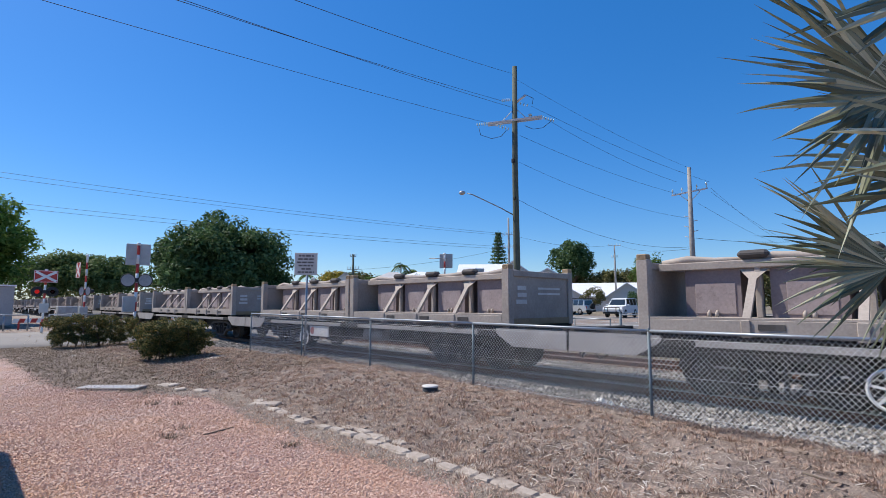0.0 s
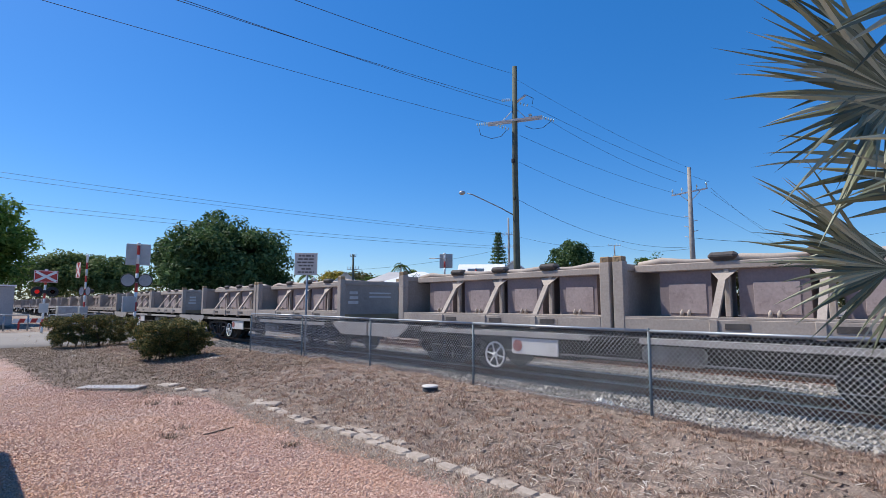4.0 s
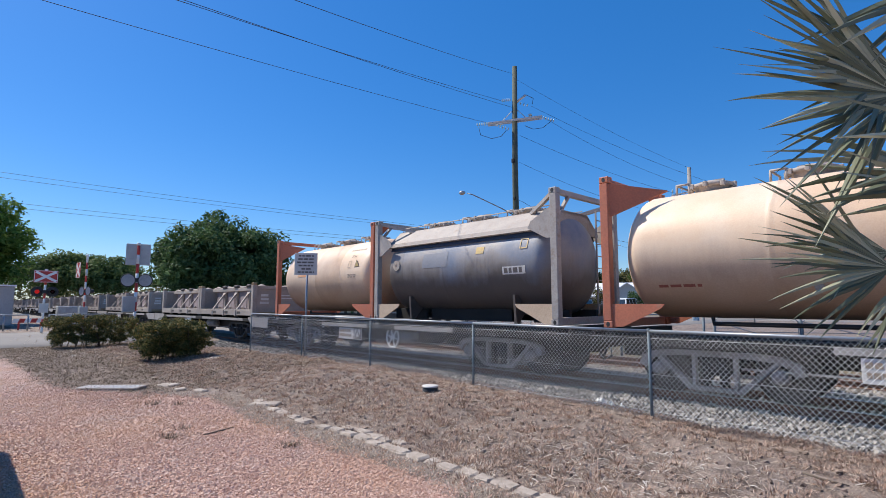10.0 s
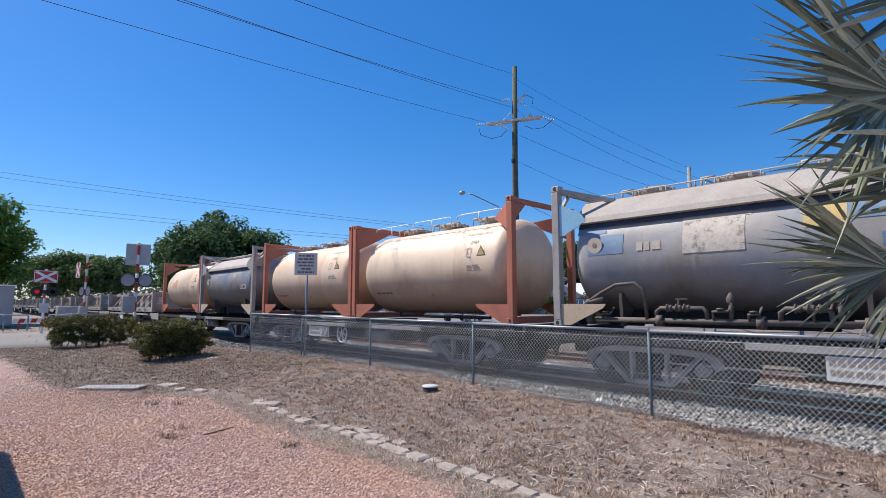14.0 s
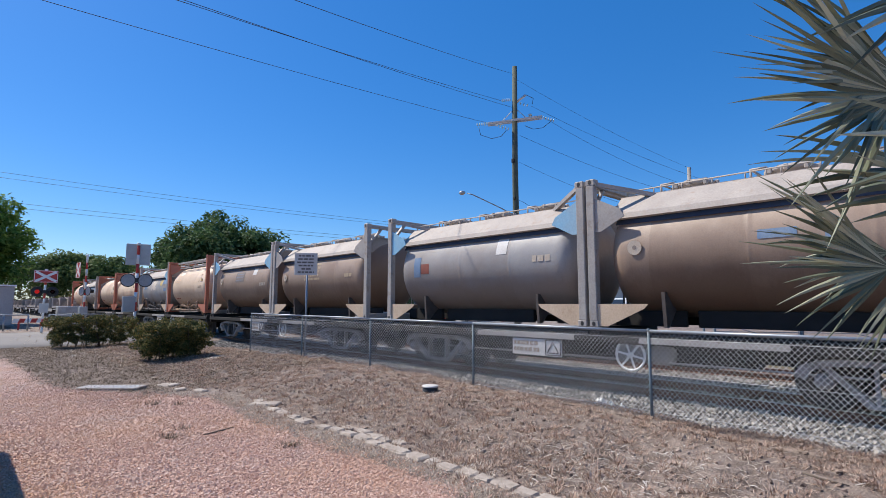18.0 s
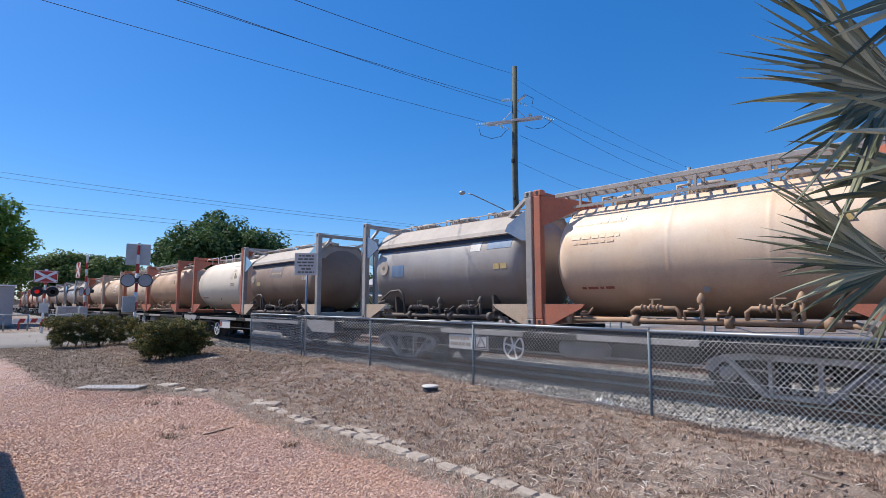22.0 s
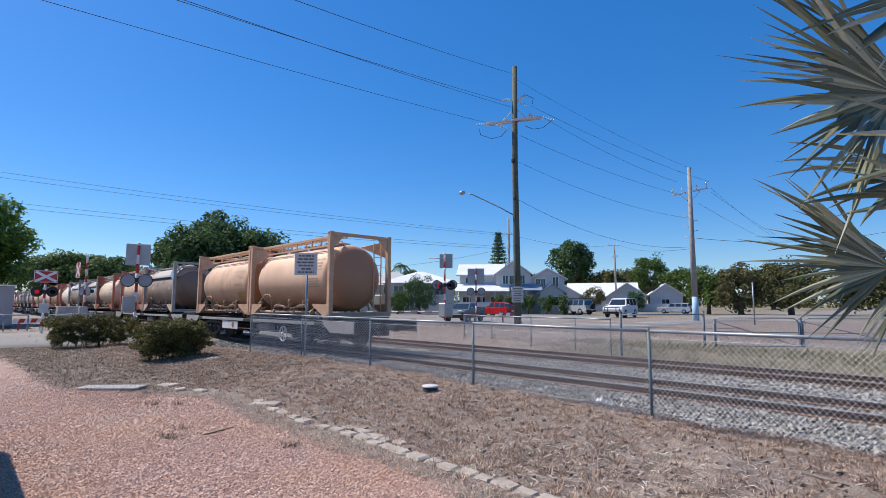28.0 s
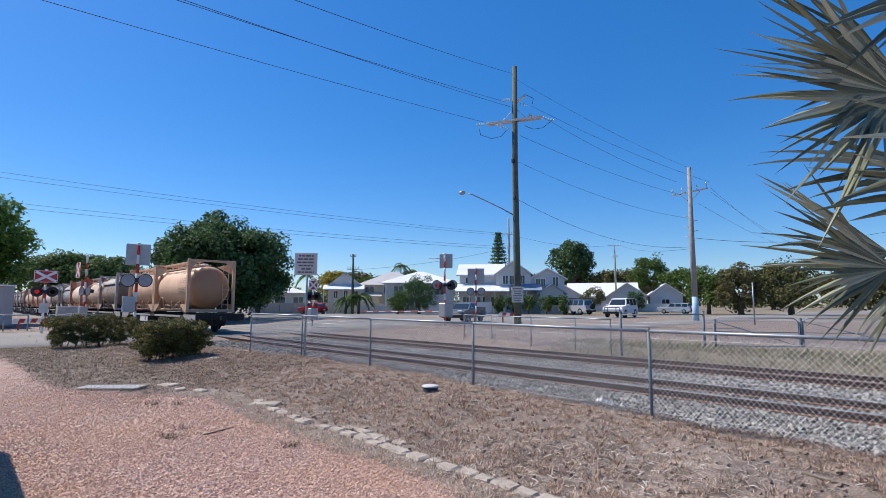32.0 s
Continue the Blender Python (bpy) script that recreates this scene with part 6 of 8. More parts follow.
    part("fitting", Shape().box((0.0, -0.22, 10.45), (0.2, 0.15, 0.28), 0.02).box((0.05, -0.2, 8.0), (0.14, 0.12, 0.16), 0.02), UNDER, root)
    board = thing("notice_board", pose(x + 0.17, y - 0.21, 2.2, 0, 0, 38.5), "pale rectangular notice with unreadable lines on the pole", "sign")
    part("plate", Shape().box((0, 0, 0), (0.72, 0.02, 0.98), 0.006), SIGN_FACE, board)
    ln = Shape()
    for k in range(6):
        ln.box((0, -0.013, 0.36 - k * 0.145), (0.55 - 0.07 * (k % 3), 0.004, 0.055))
    part("lettering", ln, INK, board)


def make_second_pole():
    x, y, z = SECOND
    root = thing("power_pole", pose(x, y, z), "old pale timber power pole with blue painted foot", "power pole", "power poles")
    part("pole", Shape().tube([(0, 0, 1.9), (0.0, 0, 6), (0.05, 0.02, 12.5)], [0.225, 0.20, 0.14], 12), POLE_PALE, root)
    part("painted_foot", Shape().tube([(0, 0, -0.5), (0, 0, 1.9)], [0.25, 0.23], 12), POLE_BLUE, root, "blue painted foot of the pole")
    d = Vector((0.94, 0.35, 0.0))
    part("crossarm", Shape().tube([tuple(-d * 1.35 + Vector((0, 0, 10.25))), tuple(d * 1.35 + Vector((0, 0, 10.62)))], 0.075, 4, smooth=False), ARM_WOOD, root)
    part("arm_brace", Shape().tube([(0, 0, 9.6), tuple(-d * 0.8 + Vector((0, 0, 10.3)))], 0.03, 6).tube([(0, 0, 9.6), tuple(d * 0.8 + Vector((0, 0, 10.45)))], 0.03, 6), ARM_WOOD, root)
    for s in (-1.25, -0.55, 0.55, 1.25):
        part("pin_insulator", Shape().lathe([(0, 0.03), (0.25, 0.03), (0.27, 0.08), (0.45, 0.06), (0.5, 0.001)], tuple(d * s + Vector((0, 0, 10.45 + s * 0.14))), "z", 8), PORCELAIN, root)
    for k in range(5):
        zz = 6.7 + k * 0.42
        part("side_bracket", Shape().tube([tuple(-d * 0.15 + Vector((0, 0, zz))), tuple((d if k % 2 else -d) * 0.5 + Vector((0, 0, zz + 0.1)))], 0.03, 6), ARM_WOOD, root)


def small_pole(x, y, h, arms, label, material):
    root = thing("power_pole", pose(x, y, 0.28), label, "power pole", "power poles")
    part("pole", Shape().tube([(0, 0, -0.5), (0, 0, h * 0.5), (0, 0, h)], [0.20, 0.17, 0.12], 10), material, root)
    for zz, half, turn in arms:
        d = Vector((math.cos(turn), math.sin(turn), 0))
        part("crossarm", Shape().tube([tuple(-d * half + Vector((0, 0, zz))), tuple(d * half + Vector((0, 0, zz)))], 0.06, 4, smooth=False), ARM_WOOD, root)
        for s in (-0.9, -0.4, 0.4, 0.9):
            part("pin_insulator", Shape().lathe([(0, 0.02), (0.2, 0.06), (0.35, 0.05), (0.4, 0.001)], tuple(d * half * s + Vector((0, 0, zz))), "z", 8), PORCELAIN, root)
    return root


def striped_mast(root, h, r=0.055, n=9):
    step = h / n
    for k in range(n):
        part("mast_band", Shape().tube([(0, 0, k * step), (0, 0, (k + 1) * step)], r, 12), RED if k % 2 else WHITE, root)
    part("mast_cap", Shape().lathe([(h, r), (h + 0.02, r + 0.03), (h + 0.10, r + 0.02), (h + 0.13, 0.001)], (0, 0, 0), "z", 12), WHITE, root)


def cross_board(root, z, w, h, turn, y=-0.07, back=False):
    b = part("cross_board", Shape().box((0, 0, 0), (w, 0.025, h), 0.02), SIGN_GREY if back else RED, root, "grey back of a board" if back else "red board with white crossed bars")
    b.matrix_basis = pose(0, 0, z, 0, 0, turn) @ Matrix.Translation((0, y, 0))
    if not back:
        a = math.atan2(h * 0.8, w * 0.86)
        x = Shape()
        for s in (-1, 1):
            x.box((0, -0.018 - 0.004 * s, 0), (math.hypot(w, h) * 0.84, 0.006, min(w, h) * 0.2), m=Euler((0, s * a, 0)).to_matrix())
        part("crossed_bars", x, WHITE, b)
        rim = Shape()
        for s in (-1, 1):
            rim.box((0, -0.016, s * (h / 2 - 0.025)), (w - 0.02, 0.006, 0.025)).box((s * (w / 2 - 0.025), -0.016, 0), (0.025, 0.006, h - 0.02))
        part("rim", rim, WHITE, b)
    return b


def flasher(root, z, turn, spread, lit, back=False):
    arm = part("lamp_arm", Shape().tube([(-spread, 0, 0), (spread, 0, 0)], 0.03, 8).box((0, 0, 0), (0.14, 0.14, 0.2), 0.02), BLACK, root)
    arm.matrix_basis = pose(0, 0, z, 0, 0, turn)
    for s in (-1, 1):
        disc = part("lamp_disc", Shape().prism([(s * spread + 0.28 * math.cos(k * math.pi / 12), 0.28 * math.sin(k * math.pi / 12)) for k in range(24)], 0.0, 0.03, "y"), DISC_BACK if back else BLACK, arm, "round grey back of a lamp board" if back else "round black target board")
        if back:
            part("lamp_rim", Shape().ring((s * spread, 0.02, 0), 0.275, 0.022), BLACK, arm)
        part("lens", Shape().lathe([(-0.10, 0.001), (-0.09, 0.08), (-0.05, 0.105), (0.0, 0.11)], (s * spread, 0, 0), "y", 16), LAMP_RED if lit == s else LENS_DARK, arm, "red warning lens")
        part("hood", Shape().lathe([(-0.28, 0.125), (0.0, 0.125)], (s * spread, 0, 0.0), "y", 16), BLACK, arm)


def crossing_masts():
    one = thing("crossing_signal", pose(-35.26, 3.49, 0.05), "level crossing signal with red crossed board and lit lamps", "crossing signal", "level crossing signals")
    striped_mast(one, 3.35)
    cross_board(one, 3.05, 1.05, 0.65, 88)
    flasher(one, 2.23, 88, 0.33, -1)
    part("small_sign", Shape().box((0.08, 0, 1.35), (0.03, 0.42, 0.5), 0.01), SIGN_FACE, one)
    two = thing("crossing_signal", pose(-40.5, 6.1, 0.05), "tall striped crossing mast with crossed board seen aslant", "crossing signal", "level crossing signals")
    striped_mast(two, 4.7, 0.06, 11)
    cross_board(two, 3.75, 0.95, 1.0, 5, -0.45)
    flasher(two, 2.4, 200, 0.36, 0, True)
    part("relay_box", Shape().box((0.0, -0.05, 1.1), (0.6, 0.45, 0.6), 0.03), SIGN_GREY, two)
    three = thing("crossing_signal", pose(-25.8, 5.75, 0.05), "striped crossing mast seen from behind with grey board", "crossing signal", "level crossing signals")
    striped_mast(three, 4.15, 0.06, 10)
    cross_board(three, 3.75, 0.95, 0.95, 77, 0.08, True)
    flasher(three, 2.60, 250, 0.33, 0, True)
    part("control_box", Shape().box((0.12, -0.28, 1.55), (0.12, 0.5, 0.68), 0.02), SIGN_GREY, three)
    four = thing("crossing_signal", pose(-23.1, 21.94, 0.25), "striped crossing mast with lit red lamps and boom mechanism", "crossing signal", "level crossing signals")
    striped_mast(four, 4.4, 0.06, 11)
    cross_board(four, 4.05, 0.85, 0.9, 30, 0.30, True)
    part("side_arm", Shape().tube([(-0.75, -0.6, 4.2), (0.1, 0.1, 4.2)], 0.03, 6), SIGN_GREY, four)
    flasher(four, 2.5, 30, 0.4, -1)
    flasher(four, 2.55, 215, 0.5, 0, True)
    part("boom_machine", Shape().box((0.1, 0, 1.0), (0.6, 0.7, 0.85), 0.05), SIGN_GREY, four)
    five = thing("crossing_signal", pose(-26.3, 28.2, 0.3), "striped crossing mast with grey backed lamps and board", "crossing signal", "level crossing signals")
    striped_mast(five, 3.9, 0.06, 10)
    cross_board(five, 3.4, 1.25, 1.15, 40, 0.1, True)
    flasher(five, 2.25, 223, 0.40, 0, True)
    six = thing("crossing_signal", pose(-29.7, 16.6, 0.2), "distant striped crossing mast with red crossed board", "crossing signal", "level crossing signals")
    striped_mast(six, 3.0, 0.055, 9)
    cross_board(six, 2.62, 0.55, 0.62, 60)
    flasher(six, 1.9, 60, 0.22, 0)
    part("boom_machine", Shape().box((0, 0, 0.8), (0.5, 0.5, 0.7), 0.04), SIGN_GREY, six)


def boom(p, q, name):
    """A lowered boom gate: red and white lengths on an arm."""
    p, q = Vector(p), Vector(q)
    root = thing("boom_gate", pose(*p), name, "boom gate", "boom gates")
    n = max(4, int((q - p).length / 0.55))
    d = (q - p) / n
    turn = math.atan2(d.y, d.x)
    for k in range(n):
        c = d * (k + 0.5)
        part("boom_length", Shape().box(c, (d.length, 0.04, 0.065), 0.008, Euler((0, 0, turn)).to_matrix()), RED if k % 2 else WHITE, root)
    return root


def barrier(x, y, z, turn):
    root = thing("striped_barrier", pose(x, y, z, 0, 0, turn), "low red and white striped barrier board on posts", "barrier")
    for s in (-0.55, 0.55):
        part("post", Shape().box((s, 0.05, 0.3), (0.1, 0.1, 0.7), 0.01), RED, root)
    for k in range(6):
        part("stripe", Shape().prism([(-0.9 + k * 0.3, 0.42), (-0.6 + k * 0.3, 0.42), (-0.5 + k * 0.3, 0.68), (-0.8 + k * 0.3, 0.68)], -0.03, 0.0, "y"), RED if k % 2 else WHITE, root)


def make_wait_sign():
    root = thing("warning_sign", pose(-12.59, 6.84, 0.18), "pale notice board with dark lettering on a thin post", "sign")
    part("post", Shape().tube([(0, 0, -0.2), (0, 0, 2.78)], 0.028, 10), GALV, root)
    b = part("board", Shape().box((0, 0, 0), (0.60, 0.012, 0.60), 0.03), SIGN_FACE, root)
    b.matrix_basis = pose(0, -0.04, 2.50, 0, 0, 55)
    rows = Shape()
    rng = random.Random(2)
    for k in range(6):
        a = -0.24 + rng.uniform(0, 0.05) + (0.1 if k == 4 else 0)
        end = 0.24 - (0.1 if k == 4 else 0) - rng.uniform(0, 0.04)
        while a < end - 0.03:
            w = min(rng.uniform(0.06, 0.16), end - a)
            rows.box((a + w / 2, -0.009, 0.22 - k * 0.088), (w, 0.004, 0.042))
            a += w + 0.022
    part("lettering", rows, INK, b)


make_fence()
make_far_fence()
make_main_pole()
make_second_pole()
crossing_masts()
boom((-23.3, 21.7, 1.15), (-30.0, 20.5, 1.1), "lowered red and white boom gate across the road")
barrier(-41.6, 3.5, 0.03, 80)
make_wait_sign()

# ---- trees and plants ----
def unit(v):
    return v / np.maximum(np.linalg.norm(v, axis=1, keepdims=True), 1e-9)


def crown(clumps, per, leaf, seed, droop=0.0):
    """Leaves on the outside of many clumps: (centre, radius) pairs."""
    rng = np.random.RandomState(seed)
    c = np.repeat(np.array([tuple(q[0]) for q in clumps]), per, 0)
    r = np.repeat(np.array([q[1] for q in clumps]), per)[:, None]
    n = len(c)
    d = unit(rng.normal(size=(n, 3)) + (0, 0, 0.25))
    p = c + d * r * (1, 1, 0.8) * rng.uniform(0.55, 1.05, (n, 1))
    up = unit(d + rng.normal(size=(n, 3)) * 0.5 + (0, 0, 0.3))
    t = rng.normal(size=(n, 3)) * (1, 1, 0.6) - (0, 0, droop)
    t = unit(t - up * (t * up).sum(1, keepdims=True))
    s = np.cross(up, t)
    le = leaf * rng.uniform(0.6, 1.3, (n, 1))
    w = le * 0.5
    m = p + t * le * 0.5
    verts = np.stack([p, m + s * w * 0.5 + up * w * 0.15, p + t * le, m - s * w * 0.5 + up * w * 0.15], 1).reshape(-1, 3)
    k = np.arange(n)[:, None] * 4
    faces = np.concatenate([k + (0, 1, 2), k + (0, 2, 3)], 1).reshape(-1, 3)
    me = bpy.data.meshes.new("crown")
    me.from_pydata(verts.tolist(), [], faces.tolist())
    return me


def clumps_in(c, rad, n, r, seed, flat=0.0, shell=0.6):
    """Clump centres spread over the outer part of an egg-shaped envelope, with a ragged rim."""
    rng = random.Random(seed)
    out = []
    for _ in range(n):
        d = Vector((rng.gauss(0, 1), rng.gauss(0, 1), rng.gauss(0, 1))).normalized()
        if d.z < flat - 0.75:
            d.z = -d.z
        k = rng.uniform(shell, 1.0) * (0.90 + 0.12 * math.sin(5 * d.x + seed) * math.cos(4 * d.y))
        out.append((Vector((c[0] + d.x * rad[0] * k, c[1] + d.y * rad[1] * k, c[2] + d.z * rad[2] * k)), r * rng.uniform(0.6, 1.25)))
    return out


def tree(x, y, z, trunk_h, trunk_r, c, rad, material, label, seed, n=60, r=0.9, per=90, leaf=0.3, flat=0.2, category="tree", droop=0.2, shell=0.6, kind_name="tree"):
    """A tapered trunk with limbs and a crown; c and rad: the crown's middle and half sizes, relative to the foot."""
    root = thing(kind_name, pose(x, y, z), label, category, "trees")
    rng = random.Random(seed)
    part("trunk", Shape().tube([(0, 0, -0.3), (0.05, 0.02, trunk_h * 0.5), (0.0, 0.06, trunk_h)], [trunk_r * 1.25, trunk_r, trunk_r * 0.8], 10), BARK, root)
    for k in range(6):
        a = k * 1.05 + rng.uniform(-0.3, 0.3)
        e = Vector((c[0] + math.cos(a) * rad[0] * 0.6, c[1] + math.sin(a) * rad[1] * 0.6, c[2] + rad[2] * rng.uniform(-0.1, 0.5)))
        s = Vector((0, 0, trunk_h * rng.uniform(0.75, 1)))
        part("limb", Shape().tube([s, s.lerp(e, 0.5) + Vector((0, 0, 0.1)), e], [trunk_r * 0.55, trunk_r * 0.35, trunk_r * 0.12], 7), BARK, root)
    me = crown(clumps_in(c, rad, n, r, seed, flat, shell), per, leaf, seed + 1, droop)
    me.materials.append(material)
    part("crown", me, material, root)
    return root


def conifer(x, y, z, h, label, seed):
    root = thing("norfolk_pine", pose(x, y, z), label, "tree", "trees")
    part("trunk", Shape().tube([(0, 0, 0), (0, 0, h)], [0.3, 0.04], 8), BARK, root)
    rng = random.Random(seed)
    cl = []
    for k in range(14):
        zz = h * (0.35 + 0.64 * k / 14)
        ln = (1 - k / 14.5) * h * 0.15 + 0.15
        for j in range(6):
            a = j * math.pi / 3 + k * 0.4
            for q in (0.35, 0.7, 1.0):
                cl.append((Vector((math.cos(a) * ln * q, math.sin(a) * ln * q, zz + 0.15 * q)), 0.35))
    me = crown(cl, 14, 0.5, seed, -0.2)
    me.materials.append(LEAF_DARK)
    part("crown", me, LEAF_DARK, root)


def feather_palm(x, y, z, h, label, seed, spread=2.6, n=14):
    root = thing("palm_tree", pose(x, y, z), label, "palm", "palms")
    part("trunk", Shape().tube([(0, 0, -0.3), (0.1, 0, h * 0.5), (0.15, 0.1, h)], [0.22, 0.15, 0.12], 8), BARK, root)
    rng = random.Random(seed)
    for k in range(n):
        a = k * 6.283 / n + rng.uniform(-0.2, 0.2)
        up = rng.uniform(-0.2, 1.0)
        d = Vector((math.cos(a), math.sin(a), 0))
        pts = [Vector((0.15, 0.1, h)) + d * spread * t + Vector((0, 0, spread * (up * t - 1.1 * t * t))) for t in (0, 0.25, 0.5, 0.75, 1.0)]
        sh = Shape().tube(pts, [0.05, 0.04, 0.03, 0.02, 0.01], 5)
        s = Vector((-d.y, d.x, 0))
        for i in range(22):
            t = 0.15 + 0.85 * i / 22
            q = min(int(t * 4), 3)
            p = pts[q].lerp(pts[q + 1], t * 4 - q)
            for g in (-1, 1):
                tip = p + s * g * spread * 0.24 * (1.1 - t * 0.5) + d * 0.25 - Vector((0, 0, 0.35))
                sh.add([p, p + d * 0.12, tip], [(0, 1, 2)])
        part("frond", sh, LEAF_MID, root)


def hedge(x, y, z, half, h, label, seed):
    """A clipped shrub with thin stems below and a ragged leafy top."""
    root = thing("shrub", pose(x, y, z), label, "shrub", "shrubs by the path")
    rng = random.Random(seed)
    for k in range(16):
        a = rng.uniform(0, 6.28)
        p = Vector((rng.uniform(-0.5, 0.5) * half[0], rng.uniform(-0.7, 0.7) * half[1], 0))
        part("stem", Shape().tube([p, p + Vector((math.cos(a) * 0.15, math.sin(a) * 0.2, h * 0.45)), p + Vector((math.cos(a) * 0.3, math.sin(a) * 0.35, h * 0.8))], [0.02, 0.014, 0.006], 5), BARK, root)
    cl = []
    for _ in range(230):
        q = Vector((rng.uniform(-1, 1), rng.uniform(-1, 1), rng.uniform(0.15, 1)))
        low = 0.82 if q.z < 0.36 else 1.0
        cl.append((Vector((q.x * half[0] * low, q.y * half[1] * low, q.z * (h - 0.1) * (1 - 0.12 * abs(q.y) ** 3))), rng.uniform(0.10, 0.2)))
    me = crown(cl, 170, 0.055, seed, 0.0)
    me.materials.append(LEAF_HEDGE)
    part("foliage", me, LEAF_HEDGE, root)


tree(-48.7, 17.9, 0.25, 2.6, 0.4, (0, 0, 5.0), (6.2, 6.2, 4.55), LEAF_DARK, "broad dense dark green fig tree beyond the crossing", 21, 330, 1.15, 150, 0.40, -0.6, shell=0.45)
tree(-55.0, -1.3, 0.05, 2.8, 0.4, (0, 0, 6.0), (5.6, 6.0, 5.0), LEAF_BRIGHT, "bright green leafy tree at the roadside", 22, 300, 1.15, 170, 0.36, -0.6, shell=0.45)
tree(-119, 17.5, 0.3, 4.0, 0.6, (0, 0, 6.9), (9, 11.5, 3.6), LEAF_RAIN, "wide flat-topped rain tree far along the line", 23, 300, 1.7, 120, 0.62, -0.2, shell=0.4)
tree(-64, 28, 0.3, 2.4, 0.3, (0, 0, 3.6), (3.4, 3.8, 3.0), LEAF_DARK, "dark shady tree behind the crossing", 24, 70, 1.0, 80, 0.35, -0.3)
tree(-92, 56, 0.3, 3.0, 0.3, (0, 0, 5.2), (4.2, 4.2, 2.9), LEAF_YELLOW, "tree in yellow flower among the houses", 25, 60, 1.1, 80, 0.5)
tree(-106, 70, 0.3, 3.0, 0.4, (0, 0, 5.8), (6, 9, 3.2), LEAF_OLIVE, "round olive green trees behind the roofs", 26, 90, 1.5, 60, 0.7)
tree(-97, 72, 0.3, 3.0, 0.4, (0, 0, 5.0), (5, 7, 2.8), LEAF_MID, "leafy garden tree behind the roofs", 27, 70, 1.3, 60, 0.6)
tree(-80.6, 126.5, 0.3, 7.5, 0.5, (0, 0, 13.2), (6.6, 6.6, 6.2), LEAF_DARK, "tall round-crowned tree above the houses", 28, 110, 1.7, 70, 0.8, -0.3)
tree(-88, 130, 0.3, 4.0, 0.4, (0, 0, 7.0), (11, 9, 3.6), LEAF_OLIVE, "olive green trees behind the houses", 29, 110, 1.7, 60, 0.8)
tree(-70, 132, 0.3, 4.0, 0.4, (0, 0, 6.4), (11, 9, 4.0), LEAF_OLIVE, "olive yellow trees behind the houses", 30, 110, 1.7, 60, 0.8)
tree(-58.5, 127, 0.3, 5.0, 0.4, (0, 0, 9.2), (4.6, 4.6, 4.8), LEAF_MID, "feathery green tree above the low roofs", 31, 80, 1.2, 60, 0.6, -0.3)
tree(-50, 126, 0.3, 4.0, 0.4, (0, 0, 6.0), (7, 6, 3.6), LEAF_MID, "leafy trees along the side street", 32, 80, 1.4, 60, 0.7)
tree(-26.0, 73.5, 0.3, 2.2, 0.25, (0, 0, 3.6), (2.8, 2.6, 2.6), LEAF_MID, "bright green street tree", 33, 60, 0.9, 70, 0.4, -0.3)
tree(-21.5, 71.5, 0.3, 2.0, 0.3, (0, 0, 3.5), (3.2, 2.8, 3.0), LEAF_BROWN, "half-dry brown and green tree on the verge", 34, 70, 0.9, 70, 0.4, -0.3)
tree(-16.5, 73.0, 0.3, 2.0, 0.3, (0, 0, 3.6), (4.2, 3.0, 3.0), LEAF_OLIVE, "thick olive green bushes on the verge", 35, 80, 1.0, 70, 0.4, -0.4)
tree(-8.0, 74.0, 0.3, 2.0, 0.3, (0, 0, 3.4), (5.0, 3.0, 3.0), LEAF_OLIVE, "thick olive green bushes on the verge", 36, 80, 1.0, 70, 0.45, -0.4)
tree(2.0, 78.0, 0.3, 2.0, 0.3, (0, 0, 3.8), (5.5, 3.5, 3.4), LEAF_MID, "leafy trees at the street's edge", 37, 80, 1.2, 60, 0.5, -0.4)
tree(-39.5, 96.0, 0.3, 1.2, 0.2, (0, 0, 2.4), (4.0, 3.0, 2.0), LEAF_OLIVE, "pale green garden bushes by the wall", 38, 50, 0.8, 60, 0.35, -0.4)
tree(-37.5, 150, 0.3, 4.0, 0.4, (0, 0, 6.5), (9, 6, 4.6), LEAF_MID, "distant trees along the side street", 39, 90, 1.7, 50, 0.8)
tree(-20, 160, 0.3, 4.0, 0.4, (0, 0, 6.0), (12, 6, 4.6), LEAF_OLIVE, "distant trees beyond the side street", 40, 90, 1.7, 50, 0.8)
tree(-51.6, 44.3, 0.3, 1.0, 0.2, (0, 0, 2.8), (2.6, 2.9, 2.6), LEAF_DARK, "tall dark garden shrub before a house", 41, 90, 0.6, 90, 0.2, -0.5, "shrub", kind_name="garden_shrub")
tree(-53.4, 42.2, 0.3, 0.8, 0.15, (0, 0, 1.6), (1.5, 1.5, 1.5), LEAF_MID, "green garden shrub beside a fence", 42, 50, 0.5, 80, 0.2, -0.5, "shrub", kind_name="garden_shrub")
for gx, gy, gh, gm, gl in ((14.0, 82.0, 5.4, LEAF_MID, 141), (24.0, 92.0, 6.4, LEAF_OLIVE, 142), (37.0, 96.0, 6.0, LEAF_MID, 143), (52.0, 100.0, 7.0, LEAF_OLIVE, 144)):
    tree(gx, gy, 0.3, 2.0, 0.3, (0, 0, gh * 0.55), (7.0, 4.0, gh * 0.5), gm, "leafy trees at the far end of the street", gl, 90, 1.3, 60, 0.55, -0.5)
